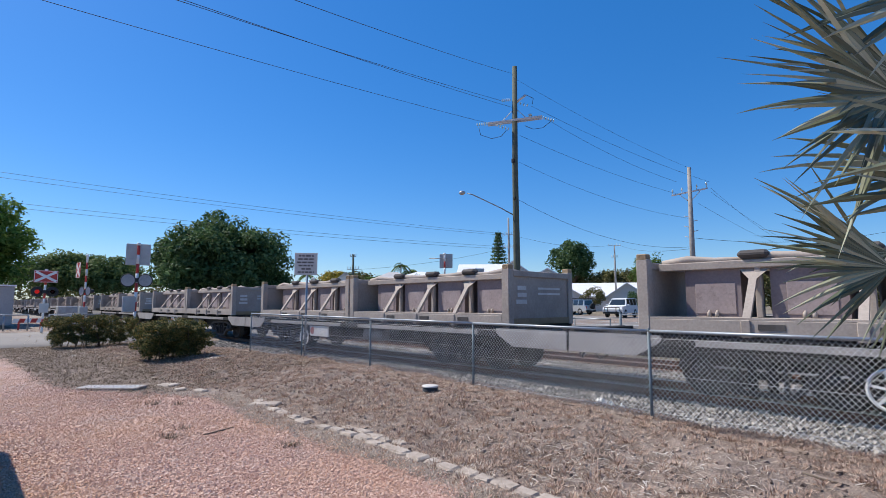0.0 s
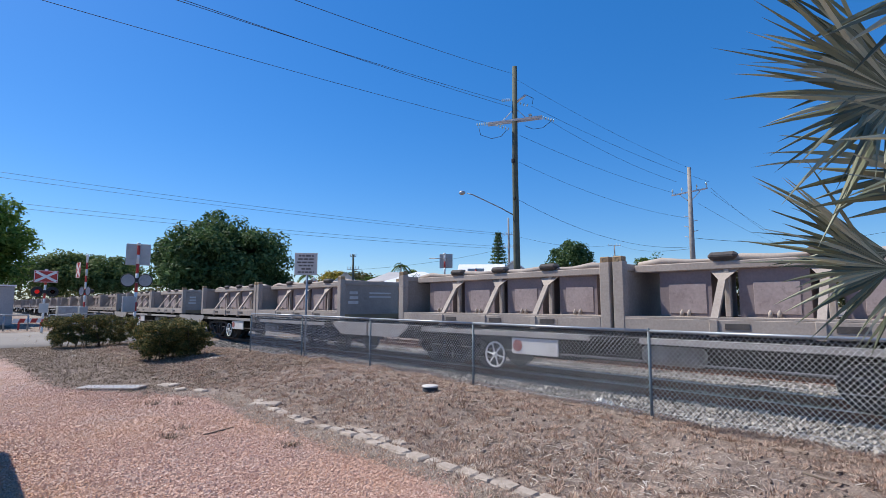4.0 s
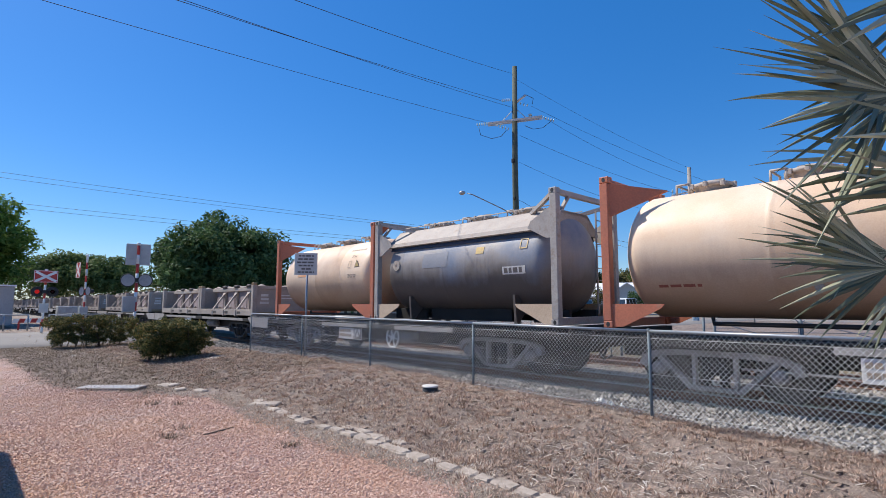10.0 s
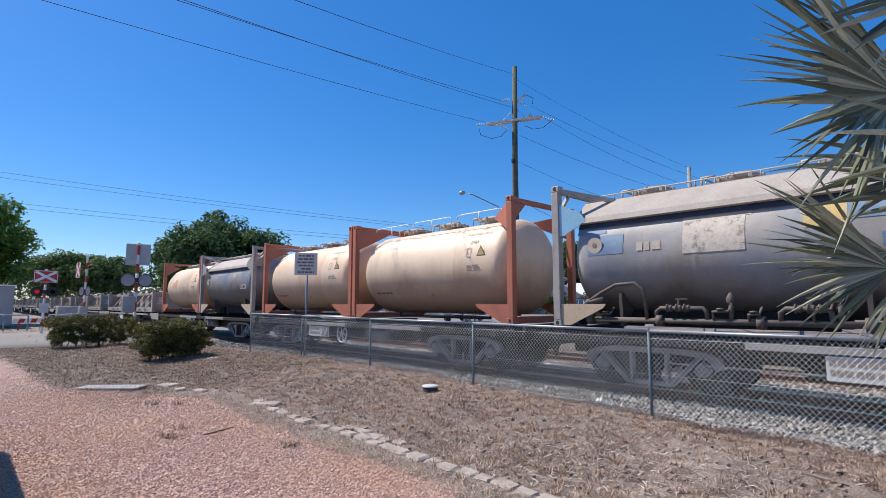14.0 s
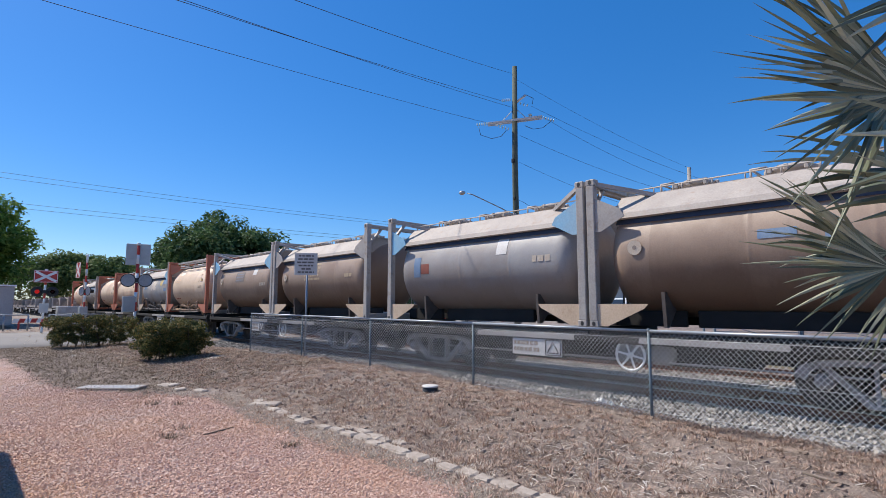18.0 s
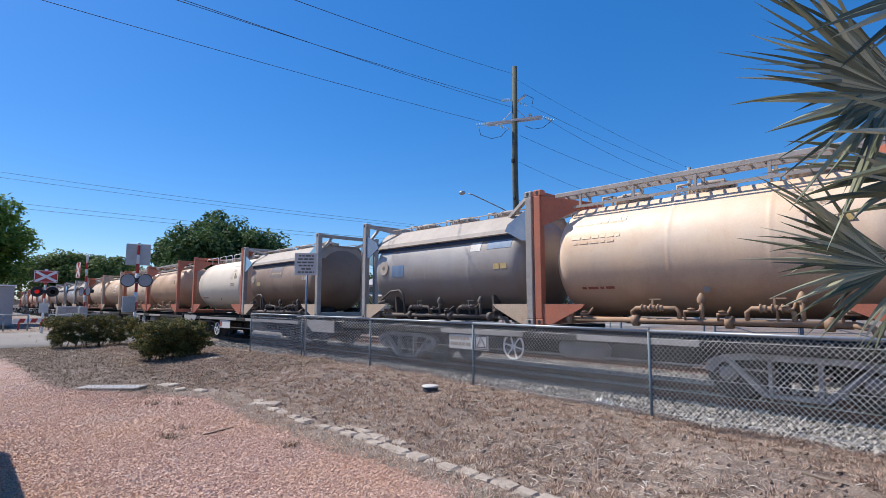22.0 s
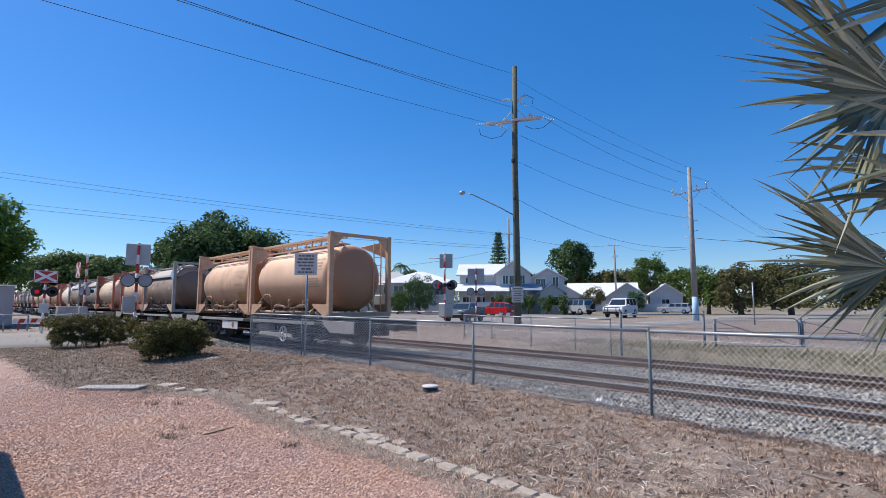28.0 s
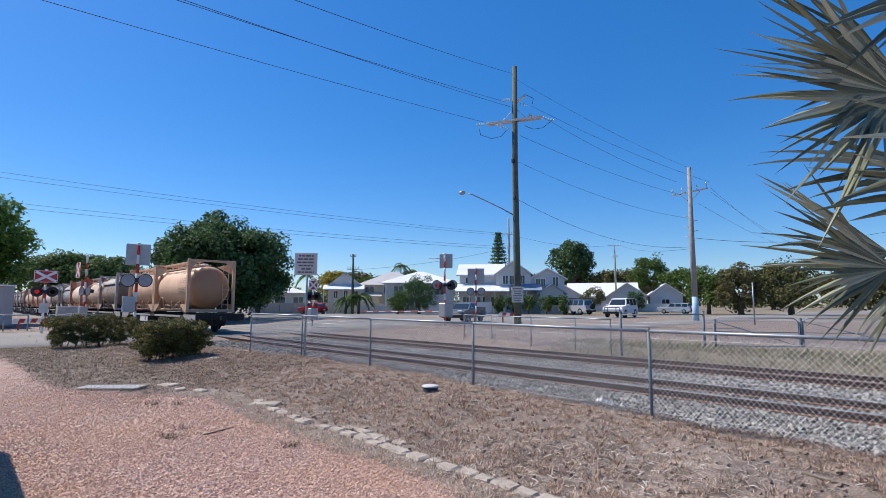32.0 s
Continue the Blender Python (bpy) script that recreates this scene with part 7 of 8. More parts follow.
for gx, gy, gr, gl in ((-43.3, 53.6, 0.9, 43), (-41.6, 54.6, 1.0, 44), (-39.9, 56.2, 1.1, 45), (-44.4, 52.0, 0.8, 46), (-38.0, 57.4, 1.0, 47)):
    tree(gx, gy, 0.3, 0.8, 0.1, (0, 0, 1.4), (gr, gr, 1.25), LEAF_MID, "small rounded garden tree before the white house", gl, 26, 0.4, 60, 0.22, -0.4, "shrub", kind_name="garden_shrub")
tree(-46.4, 79.0, 0.3, 1.2, 0.15, (0, 0, 2.5), (2.0, 1.8, 1.9), LEAF_OLIVE, "spreading garden tree before the low house", 48, 40, 0.6, 60, 0.3, -0.3)
tree(-41.2, 84.0, 0.3, 1.0, 0.15, (0, 0, 1.9), (1.6, 1.5, 1.6), LEAF_DARK, "dark green shrub at the house corner", 49, 34, 0.5, 60, 0.28, -0.4, "shrub", kind_name="garden_shrub")
def far_woods():
    """A low uneven belt of trees that closes the distance all round the town."""
    rng = random.Random(90)
    cl = []
    for k in range(330):
        a = radians(-50 + 150 * k / 330 + rng.uniform(-0.3, 0.3))
        r = 230 + rng.uniform(-20, 30)
        h = 6.5 + 2.2 * math.sin(k * 0.21) + 1.6 * math.sin(k * 0.067 + 1) + rng.uniform(-1, 1)
        for q in range(3):
            cl.append((Vector((-math.sin(a) * r + rng.uniform(-2, 2), math.cos(a) * r + rng.uniform(-2, 2), 0.8 + h * (0.15 + 0.35 * q))), rng.uniform(1.8, 3.0)))
    me = crown(cl, 46, 1.3, 90, 0.1)
    me.materials.append(LEAF_OLIVE)
    tagged(new("far_woods", me), "distant belt of olive green trees beyond the town", "woods", kind="stuff")


far_woods()
conifer(-84.4, 98.9, 0.3, 20.0, "dark pointed pine rising behind the white house", 51)
feather_palm(-86, 68.6, 0.3, 9.6, "tall feathery palm behind the roofs", 52)
feather_palm(-84.5, 69.8, 0.3, 8.2, "shorter feathery palm behind the roofs", 53)
feather_palm(-58.0, 39.2, 0.3, 2.4, "short bushy palm in a front garden", 54, 1.9, 16)
feather_palm(-59.6, 38.2, 0.3, 2.0, "short bushy palm in a front garden", 55, 1.7, 14)
feather_palm(-96, 52, 0.3, 7.2, "feathery palm among the garden trees", 56)
hedge(-23.6, 3.85, 0.03, (0.72, 1.45), 1.22, "dense dark green shrub with reddish tips by the path", 61)
hedge(-16.25, 4.62, 0.05, (0.70, 0.86), 1.15, "dense rounded shrub with reddish tips near the fence", 62)


# ---- the fan palm beside the camera ----
def fan_leaf(name, parent, hub, radius, facing, spin, arc, n, seed, droop):
    """A stiff fan: folded blades that part from a pleated middle. Built round its hub."""
    rng = random.Random(seed)
    sh = Shape()
    for k in range(n):
        a = spin + arc * ((k + 0.5) / n - 0.5) + rng.uniform(-0.03, 0.03)
        le = radius * rng.uniform(0.80, 1.08)
        d = Vector((math.cos(a), math.sin(a), 0))
        s = Vector((-d.y, d.x, 0))
        w = radius * arc / n * 0.55
        lift = rng.uniform(-0.12, 0.16) * radius
        drop = droop * rng.uniform(0.2, 1.6)
        sway = rng.uniform(-0.05, 0.05) * radius
        twist = rng.uniform(-0.75, 0.75)
        ring = []
        for t, q in ((0.03, 0.05), (0.22, 0.27), (0.38, 0.42), (0.50, 0.40), (0.64, 0.30), (0.79, 0.19), (0.92, 0.085), (1.0, 0.008)):
            free = max(0, t - 0.38)
            c = d * le * t + s * sway * free * 1.6 + Vector((0, -drop * le * free ** 2 * 1.8, lift * free * 1.4))
            turn = twist * min(1, free * 3)
            e = s * math.cos(turn) + Vector((0, 0, math.sin(turn)))
            u = Vector((0, 0, math.cos(turn))) - s * math.sin(turn)
            fold = 0.55 if t < 0.4 else 0.8
            ring.append((c - e * w * q, c + u * w * q * fold, c + e * w * q))
        p = [v for r in ring for v in r]
        fs = []
        for i in range(len(ring) - 1):
            for j in (0, 1):
                fs.append((3 * i + j, 3 * i + j + 1, 3 * i + 4 + j, 3 * i + 3 + j))
        sh.add(p, fs)
    m = Matrix.Translation(hub) @ facing.to_4x4()
    ob = part(name, sh, PALM_LEAF, parent, "grey-green stiff fan leaf")
    ob.matrix_basis = m
    return ob, m


PALM_LEAF = leafy("silver_palm_leaf", (0.06, 0.075, 0.048), (0.19, 0.21, 0.135), (0.46, 0.465, 0.33), 0.09, 0.48, 0.3)
PALM_STALK = plain("palm_stalk", (0.22, 0.24, 0.16), (0.16, 0.17, 0.12), 5, 40, 0.6)
FANS = []


def make_palm():
    foot = Vector((0.35, 4.15, 0))
    root = thing("fan_palm", pose(*foot), "silvery green fan palm with stiff pointed leaves", "palm")
    part("trunk", Shape().tube([(0, 0, -0.2), (0, 0, 0.7), (0, 0, 1.3)], [0.24, 0.21, 0.16], 14), BARK, root)
    # axes of the leaves: across, up, towards the eye
    across = Vector((0.686, 0.727, 0.0))
    up = Vector((0.078, -0.073, 0.994))
    eye = across.cross(up)
    base = Matrix((across, up, eye)).transposed()
    def spot(right, high, deep):
        fw = Vector((-0.723, 0.682, 0.107))
        return Vector((0, 0, 1.6)) + fw * deep + across * right + up * high - foot
    for hub, radius, spin, arc, n, seed, tilt, droop in (
            (spot(2.44, 0.83, 2.75), 0.98, math.pi - 0.02, 2.1, 25, 71, (-10, 8, 0), 0.06),
            (spot(2.62, 1.00, 2.95), 1.06, math.pi - 0.08, 2.2, 26, 75, (-22, 16, 0), 0.05),
            (spot(2.36, -0.10, 2.7), 0.74, math.pi - 0.20, 1.75, 20, 72, (-26, 6, 0), 0.06),
            (spot(2.52, -0.02, 2.9), 0.80, math.pi - 0.10, 1.3, 13, 76, (-26, 12, 0), 0.10),
            (spot(2.50, -0.20, 2.75), 0.46, math.pi + 0.80, 0.9, 6, 78, (4, 8, 0), 0.30),
            (spot(2.83, 0.50, 2.5), 1.15, math.pi - 0.02, 0.6, 6, 73, (-30, 10, 0), 0.08),
            (spot(2.90, 0.42, 2.95), 1.20, math.pi - 0.04, 0.65, 6, 77, (-26, 14, 0), 0.10),
            (spot(2.76, 0.28, 2.6), 1.02, math.pi - 0.06, 0.55, 5, 79, (-34, 8, 0), 0.08),
            (spot(2.95, 1.5, 3.0), 1.25, math.pi + 0.20, 1.0, 11, 74, (-20, 10, 0), 0.05)):
        turn = base @ Euler([radians(v) for v in tilt]).to_matrix()
        ob, m = fan_leaf("fan_leaf", root, hub, radius, turn, spin, arc, n, seed, droop)
        FANS.append((ob, m, seed))
        part("leaf_stalk", Shape().tube([(0, 0, 1.15), hub * 0.5 + Vector((0, 0, 0.6)), hub], [0.035, 0.028, 0.018], 8), PALM_STALK, root)


make_palm()

# ---- overhead wires: two ends, sag, radius ----
CABLES = [
    ((-21.64, 24.38, 13.37), (-19.09, -2.6, 10.65), 0.12, 0.011),
    ((-20.77, 25.13, 14.77), (-15.87, 0.85, 10.41), 0.12, 0.011),
    ((-20.43, 25.4, 14.37), (-15.74, 0.98, 10.47), 0.12, 0.011),
    ((-20.41, 25.42, 16.67), (-12.99, 3.95, 10.09), 0.12, 0.011),
    ((-19.03, 26.96, 13.7), (-17.09, 42.71, 11.69), 0.35, 0.010),
    ((-19.66, 26.5, 14.52), (-14.99, 44.02, 11.54), 0.3, 0.010),
    ((-20.03, 25.72, 12.45), (-16.82, 42.82, 10.57), 0.3, 0.010),
    ((-20.1, 25.66, 10.69), (-16.24, 43.04, 8.55), 0.55, 0.010),
    ((-20.14, 25.64, 8.22), (-16.26, 43.03, 6.23), 1.0, 0.011),
    ((-20.21, 25.58, 16.27), (-15.94, 43.15, 12.61), 0.3, 0.008),
    ((-14.74, 43.57, 10.91), (-22.34, 92.34, 12.02), 0.3, 0.011),
    ((-14.76, 43.57, 10.59), (-20.53, 92.75, 11.16), 0.3, 0.011),
    ((-15.64, 43.26, 9.75), (-21.92, 92.44, 10.98), 0.3, 0.011),
    ((-16.15, 43.07, 6.96), (-3.94, 59.87, 8.34), 0.8, 0.016),
    ((-47.97, 57.65, 11.85), (-62.0, -0.2, 13.81), 0.4, 0.016),
    ((-47.97, 57.65, 11.6), (-62.0, -0.16, 13.3), 0.4, 0.016),
    ((-47.99, 57.64, 9.94), (-62.0, 0.0, 11.07), 0.4, 0.016),
    ((-47.99, 57.63, 9.61), (-62.0, 0.04, 10.61), 0.4, 0.016),
    ((-47.97, 57.65, 12.02), (-47.22, 88.15, 12.54), 1.0, 0.016),
    ((-46.34, 88.61, 12.5), (-16.54, 43.99, 6.19), 0.6, 0.015),
    ((-47.99, 57.63, 9.69), (-58.56, 38.36, 6.19), 0.5, 0.016),
]
for one_end, other_end, wire_sag, wire_radius in CABLES:
    wire("power_line", one_end, other_end, wire_sag, wire_radius)

# ---- houses, wires, vehicles, small things ----
def window(parent, x, y, z, w, h, side="front", glass_ma=None):
    """A framed window on a wall: frame, pane and a cross bar."""
    fr = Shape()
    t = 0.09
    for s in (-1, 1):
        fr.box((s * (w / 2), 0, 0), (t, 0.10, h + t)).box((0, 0, s * (h / 2)), (w + t, 0.10, t))
    fr.box((0, 0, 0), (0.05, 0.06, h))
    ob = part("window", fr, WHITE, parent)
    ob.matrix_basis = pose(x, y, z, 0, 0, 0 if side == "front" else 90)
    part("pane", Shape().box((0, 0.02, 0), (w, 0.03, h)), glass_ma or GLASS, ob)
    return ob


def gable_block(root, x0, x1, y0, y1, eave, ridge, axis, wall_ma, roof_ma, over=0.45, base=0.0):
    """A walled block under a gabled or hipped roof."""
    t = 0.12
    sh = Shape()
    sh.box(((x0 + x1) / 2, y0 + t / 2, (base + eave) / 2), (x1 - x0, t, eave - base)).box(((x0 + x1) / 2, y1 - t / 2, (base + eave) / 2), (x1 - x0, t, eave - base))
    sh.box((x0 + t / 2, (y0 + y1) / 2, (base + eave) / 2), (t, y1 - y0 - 2 * t, eave - base)).box((x1 - t / 2, (y0 + y1) / 2, (base + eave) / 2), (t, y1 - y0 - 2 * t, eave - base))
    if axis == "y":
        for y in (y0, y1 - t):
            sh.prism([(x0, eave), (x1, eave), ((x0 + x1) / 2, ridge)], y, y + t, "y")
    elif axis == "x":
        for x in (x0, x1 - t):
            sh.prism([(y0, eave), (y1, eave), ((y0 + y1) / 2, ridge)], x, x + t, "x")
    part("wall", sh, wall_ma, root)
    th = 0.16
    rf = Shape()
    X0, X1, Y0, Y1 = x0 - over, x1 + over, y0 - over, y1 + over
    mx, my = (x0 + x1) / 2, (y0 + y1) / 2
    if axis == "y":
        dz = (ridge - eave) / ((x1 - x0) / 2) * over
        for s, xa in ((1, X0), (-1, X1)):
            rf.add([(xa, Y0, eave - dz), (mx, Y0, ridge), (mx, Y1, ridge), (xa, Y1, eave - dz), (xa, Y0, eave - dz + th), (mx, Y0, ridge + th), (mx, Y1, ridge + th), (xa, Y1, eave - dz + th)],
                   [(0, 1, 2, 3), (7, 6, 5, 4), (0, 4, 5, 1), (1, 5, 6, 2), (2, 6, 7, 3), (3, 7, 4, 0)])
    elif axis == "x":
        dz = (ridge - eave) / ((y1 - y0) / 2) * over
        for s, ya in ((1, Y0), (-1, Y1)):
            rf.add([(X0, ya, eave - dz), (X0, my, ridge), (X1, my, ridge), (X1, ya, eave - dz), (X0, ya, eave - dz + th), (X0, my, ridge + th), (X1, my, ridge + th), (X1, ya, eave - dz + th)],
                   [(0, 1, 2, 3), (7, 6, 5, 4), (0, 4, 5, 1), (1, 5, 6, 2), (2, 6, 7, 3), (3, 7, 4, 0)])
    else:
        half = min(x1 - x0, y1 - y0) / 2
        a = (x0 + half, my) if x1 - x0 >= y1 - y0 else (mx, y0 + half)
        d = (x1 - half, my) if x1 - x0 >= y1 - y0 else (mx, y1 - half)
        rf.add([(X0, Y0, eave - 0.1), (X1, Y0, eave - 0.1), (X1, Y1, eave - 0.1), (X0, Y1, eave - 0.1), (*a, ridge), (*d, ridge)],
               [(0, 1, 5, 4) if x1 - x0 >= y1 - y0 else (0, 1, 4), (1, 2, 5) if x1 - x0 >= y1 - y0 else (1, 2, 5, 4), (2, 3, 4, 5) if x1 - x0 >= y1 - y0 else (2, 3, 5), (3, 0, 4) if x1 - x0 >= y1 - y0 else (3, 0, 4, 5), (3, 2, 1, 0)])
    part("roof", rf, roof_ma, root)


def lean_roof(root, x0, x1, y0, y1, z0, z1, ma, posts=0):
    """A verandah roof that falls to the front, on posts."""
    part("verandah_roof", Shape().add([(x0, y0, z0), (x1, y0, z0), (x1, y1, z1), (x0, y1, z1), (x0, y0, z0 + 0.12), (x1, y0, z0 + 0.12), (x1, y1, z1 + 0.12), (x0, y1, z1 + 0.12)],
                                      [(3, 2, 1, 0), (4, 5, 6, 7), (0, 1, 5, 4), (1, 2, 6, 5), (2, 3, 7, 6), (3, 0, 4, 7)]), ma, root)
    for k in range(posts):
        x = x0 + 0.2 + (x1 - x0 - 0.4) * k / max(posts - 1, 1)
        part("verandah_post", Shape().box((x, y0 + 0.2, z0 / 2), (0.12, 0.12, z0)), WHITE, root)


def make_houses():
    a = thing("house", pose(-50.83, 50.99, 0.3, 0, 0, 39.7), "white two-storey weatherboard house with pale metal roofs", "house", "houses along the street")
    gable_block(a, 0.0, 6.0, 1.5, 9, 5.5, 7.1, "x", WALL_WHITE, ROOF_WHITE)
    gable_block(a, 5.2, 10.0, 0.6, 9, 5.5, 7.25, "y", WALL_WHITE, ROOF_WHITE)
    gable_block(a, 10.0, 14.6, 1.2, 9, 4.9, 6.2, "y", WALL_WHITE, ROOF_WHITE)
    lean_roof(a, -0.4, 7.0, -1.6, 1.6, 3.0, 4.1, ROOF_WHITE, 5)
    lean_roof(a, 7.2, 11.4, -1.2, 0.6, 3.1, 4.0, ROOF_BLUE, 3)
    gable_block(a, 11.2, 14.2, -1.0, 1.2, 2.9, 3.9, "y", WALL_WHITE, ROOF_BLUE)
    for x, z, w, h in ((1.2, 4.7, 0.8, 0.9), (2.8, 4.7, 0.8, 0.9)):
        window(a, x, 1.47, z, w, h)
    for x in (6.5, 7.4, 8.8):
        window(a, x, 0.57, 4.7, 0.75, 1.25)
    for x in (11.0, 11.7):
        window(a, x, 1.17, 4.3, 0.65, 1.15)
    window(a, 13.4, 1.17, 4.4, 0.8, 1.4)
    for x in (1.0, 3.0, 5.0):
        window(a, x, 1.47, 1.6, 1.2, 1.5)
    for x in (8.2, 9.4):
        window(a, x, 0.57, 1.6, 0.7, 1.3)
    window(a, 12.8, -1.03, 1.7, 1.6, 1.2)
    part("garden_wall", Shape().box((2.2, -3.2, 0.8), (5.0, 0.15, 1.6)).box((5.6, -3.2, 0.5), (1.6, 0.15, 1.0)), WALL_WHITE, a, "white garden wall")
    b = thing("house", pose(-58.8, 79.4, 0.3, 0, 0, 29.0), "low white house with broad white gabled roofs", "house", "houses along the street")
    gable_block(b, 0.5, 8.5, 0, 8, 2.9, 5.2, "y", WALL_WHITE, ROOF_WHITE)
    gable_block(b, 6.0, 18.0, 1.0, 9, 2.9, 5.2, "x", WALL_WHITE, ROOF_WHITE)
    gable_block(b, 13.2, 19.4, -0.6, 6, 2.9, 5.0, "y", WALL_WHITE, ROOF_WHITE)
    gable_block(b, 20.2, 25.6, 1.5, 9, 3.0, 4.9, "y", WALL_WHITE, ROOF_WHITE)
    part("garage_door", Shape().box((4.4, -0.05, 1.3), (4.8, 0.1, 2.4)), WALL_GREY, b)
    for x, y in ((9.6, 0.97), (16.2, -0.63), (22.8, 1.47)):
        window(b, x, y, 1.6, 1.3, 1.2)
    part("solar_panel", Shape().box((21.5, 4.2, 4.16), (1.6, 2.4, 0.06), m=Euler((0, radians(-35), 0)).to_matrix()), GLASS, b)
    part("garden_wall", Shape().box((20.5, -4.0, 0.7), (7.5, 0.2, 1.4)), WALL_WHITE, b, "low white garden wall")
    c = thing("house", pose(-73.5, 43.3, 0.3, 0, 0, 55.0), "pale gabled weatherboard house with carport", "house", "houses along the street")
    gable_block(c, 0.4, 5.8, 0, 8, 4.2, 6.4, "y", WALL_WHITE, ROOF_GREY)
    lean_roof(c, -0.3, 6.2, -2.2, 0, 3.6, 4.3, ROOF_WHITE, 3)
    for x in (1.6, 3.2, 4.8):
        window(c, x, -0.03, 2.9, 0.7, 1.2)
    gable_block(c, 5.8, 8.6, -0.6, 6, 2.6, 3.6, "x", WALL_CREAM, ROOF_GREY)
    d = thing("house", pose(-71.2, 48.6, 0.3, 0, 0, 52.0), "brown two-storey house with hipped grey roof", "house", "houses along the street")
    gable_block(d, 0.0, 10.5, 0, 9, 4.6, 6.9, "hip", WALL_CREAM, ROOF_GREY, 0.7)
    for x in (1.4, 4.4, 7.6):
        window(d, x, -0.03, 3.6, 1.5, 1.2)
    part("shade_sail", Shape().add([(4.5, -0.4, 3.0), (9.5, -4.5, 2.3), (10.5, -0.6, 3.3), (4.5, -0.4, 3.03), (9.5, -4.5, 2.33), (10.5, -0.6, 3.33)], [(0, 1, 2), (5, 4, 3), (0, 3, 4, 1), (1, 4, 5, 2), (2, 5, 3, 0)]), BLACK, d, "black shade sail")
    e = thing("house", pose(-60.2, 45.2, 0.3, 0, 0, 47.0), "white raised house with pale hipped roof", "house", "houses along the street")
    gable_block(e, 0.0, 10.0, 0, 9, 4.5, 6.3, "hip", WALL_WHITE, ROOF_WHITE, 0.8)
    for x in (0.2, 3.2, 6.5):
        part("verandah_post", Shape().box((x, -0.7, 2.2), (0.14, 0.14, 4.4)), WHITE, e)
    for x in (2.0, 5.0, 8.0):
        window(e, x, -0.03, 3.3, 1.4, 1.3)
    f = thing("house", pose(-72.4, 33.6, 0.3, 0, 0, 64.0), "low cream block house with flat pale roof", "house", "houses along the street")
    gable_block(f, 0.2, 5.2, 0, 6, 3.1, 3.9, "hip", WALL_CREAM, ROOF_WHITE, 0.5)
    for x in (1.3, 3.9):
        window(f, x, -0.03, 1.9, 1.5, 1.0)
    g = thing("garden_fence", pose(-66.0, 34.6, 0.3, 0, 0, 58.0), "pale metal panel fence along the gardens", "fence")
    for k in range(9):
        part("panel", Shape().box((-5.5 + k * 2.05, 0, 0.75), (1.98, 0.06, 1.5), 0.01), WALL_GREY if k < 4 else WALL_CREAM, g)
    w = thing("picket_fence", pose(-60.6, 41.5, 0.3, 0, 0, 46), "white front fence with panels", "fence")
    for k in range(8):
        part("panel", Shape().box((k * 1.5, 0, 0.55), (1.44, 0.06, 1.1), 0.01), WALL_WHITE, w)
    k1 = thing("kiosk", pose(-46.5, 1.35, 0.05), "plain grey site hut by the road", "hut")
    part("body", Shape().box((0, 0.2, 1.45), (2.6, 2.6, 2.6), 0.03), WALL_GREY, k1)
    part("roof", Shape().box((0, 0.2, 2.8), (2.8, 2.8, 0.10), 0.02), ROOF_WHITE, k1)
    k2 = thing("relay_cabinet", pose(-45.0, 6.05, 0.05), "grey steel signal relay cabinet by the crossing", "cabinet")
    part("body", Shape().box((0, 0, 0.75), (1.0, 1.7, 1.3), 0.03), SIGN_GREY, k2)
    part("plinth", Shape().box((0, 0, 0.05), (1.1, 1.8, 0.2)), CONCRETE, k2)
    part("door", Shape().box((0.51, 0, 0.75), (0.02, 0.8, 1.1), 0.008), SIGN_GREY, k2)
    for y0, n in ((1.0, 3), (4.2, 4)):
        r = thing("road_guard_rail", pose(-39.2, y0, 0.05), "short pale pipe rail beside the crossing", "rail", "guard rails")
        for k in range(n):
            part("post", Shape().tube([(0, k * 1.1, 0), (0, k * 1.1, 0.95)], 0.04, 8), GALV, r)
        part("rail_bar", Shape().tube([(0, 0, 0.92), (0, (n - 1) * 1.1, 0.92)], 0.035, 8), GALV, r)


def tyre_wheel(parent, x, y, r, w):
    ob = part("wheel", Shape().lathe([(-w / 2, r * 0.62), (-w / 2, r * 0.94), (-w / 2 + 0.03, r), (w / 2 - 0.03, r), (w / 2, r * 0.94), (w / 2, r * 0.62)], (0, 0, 0), "y", 20), RUBBER, parent)
    ob.matrix_basis = pose(x, y, r)
    part("rim", Shape().lathe([(-w / 2 + 0.02, 0.001), (-w / 2 + 0.02, r * 0.62), (w / 2 - 0.02, r * 0.62), (w / 2 - 0.02, 0.001)], (0, 0, 0), "y", 16), SIGN_GREY, ob)
    return ob


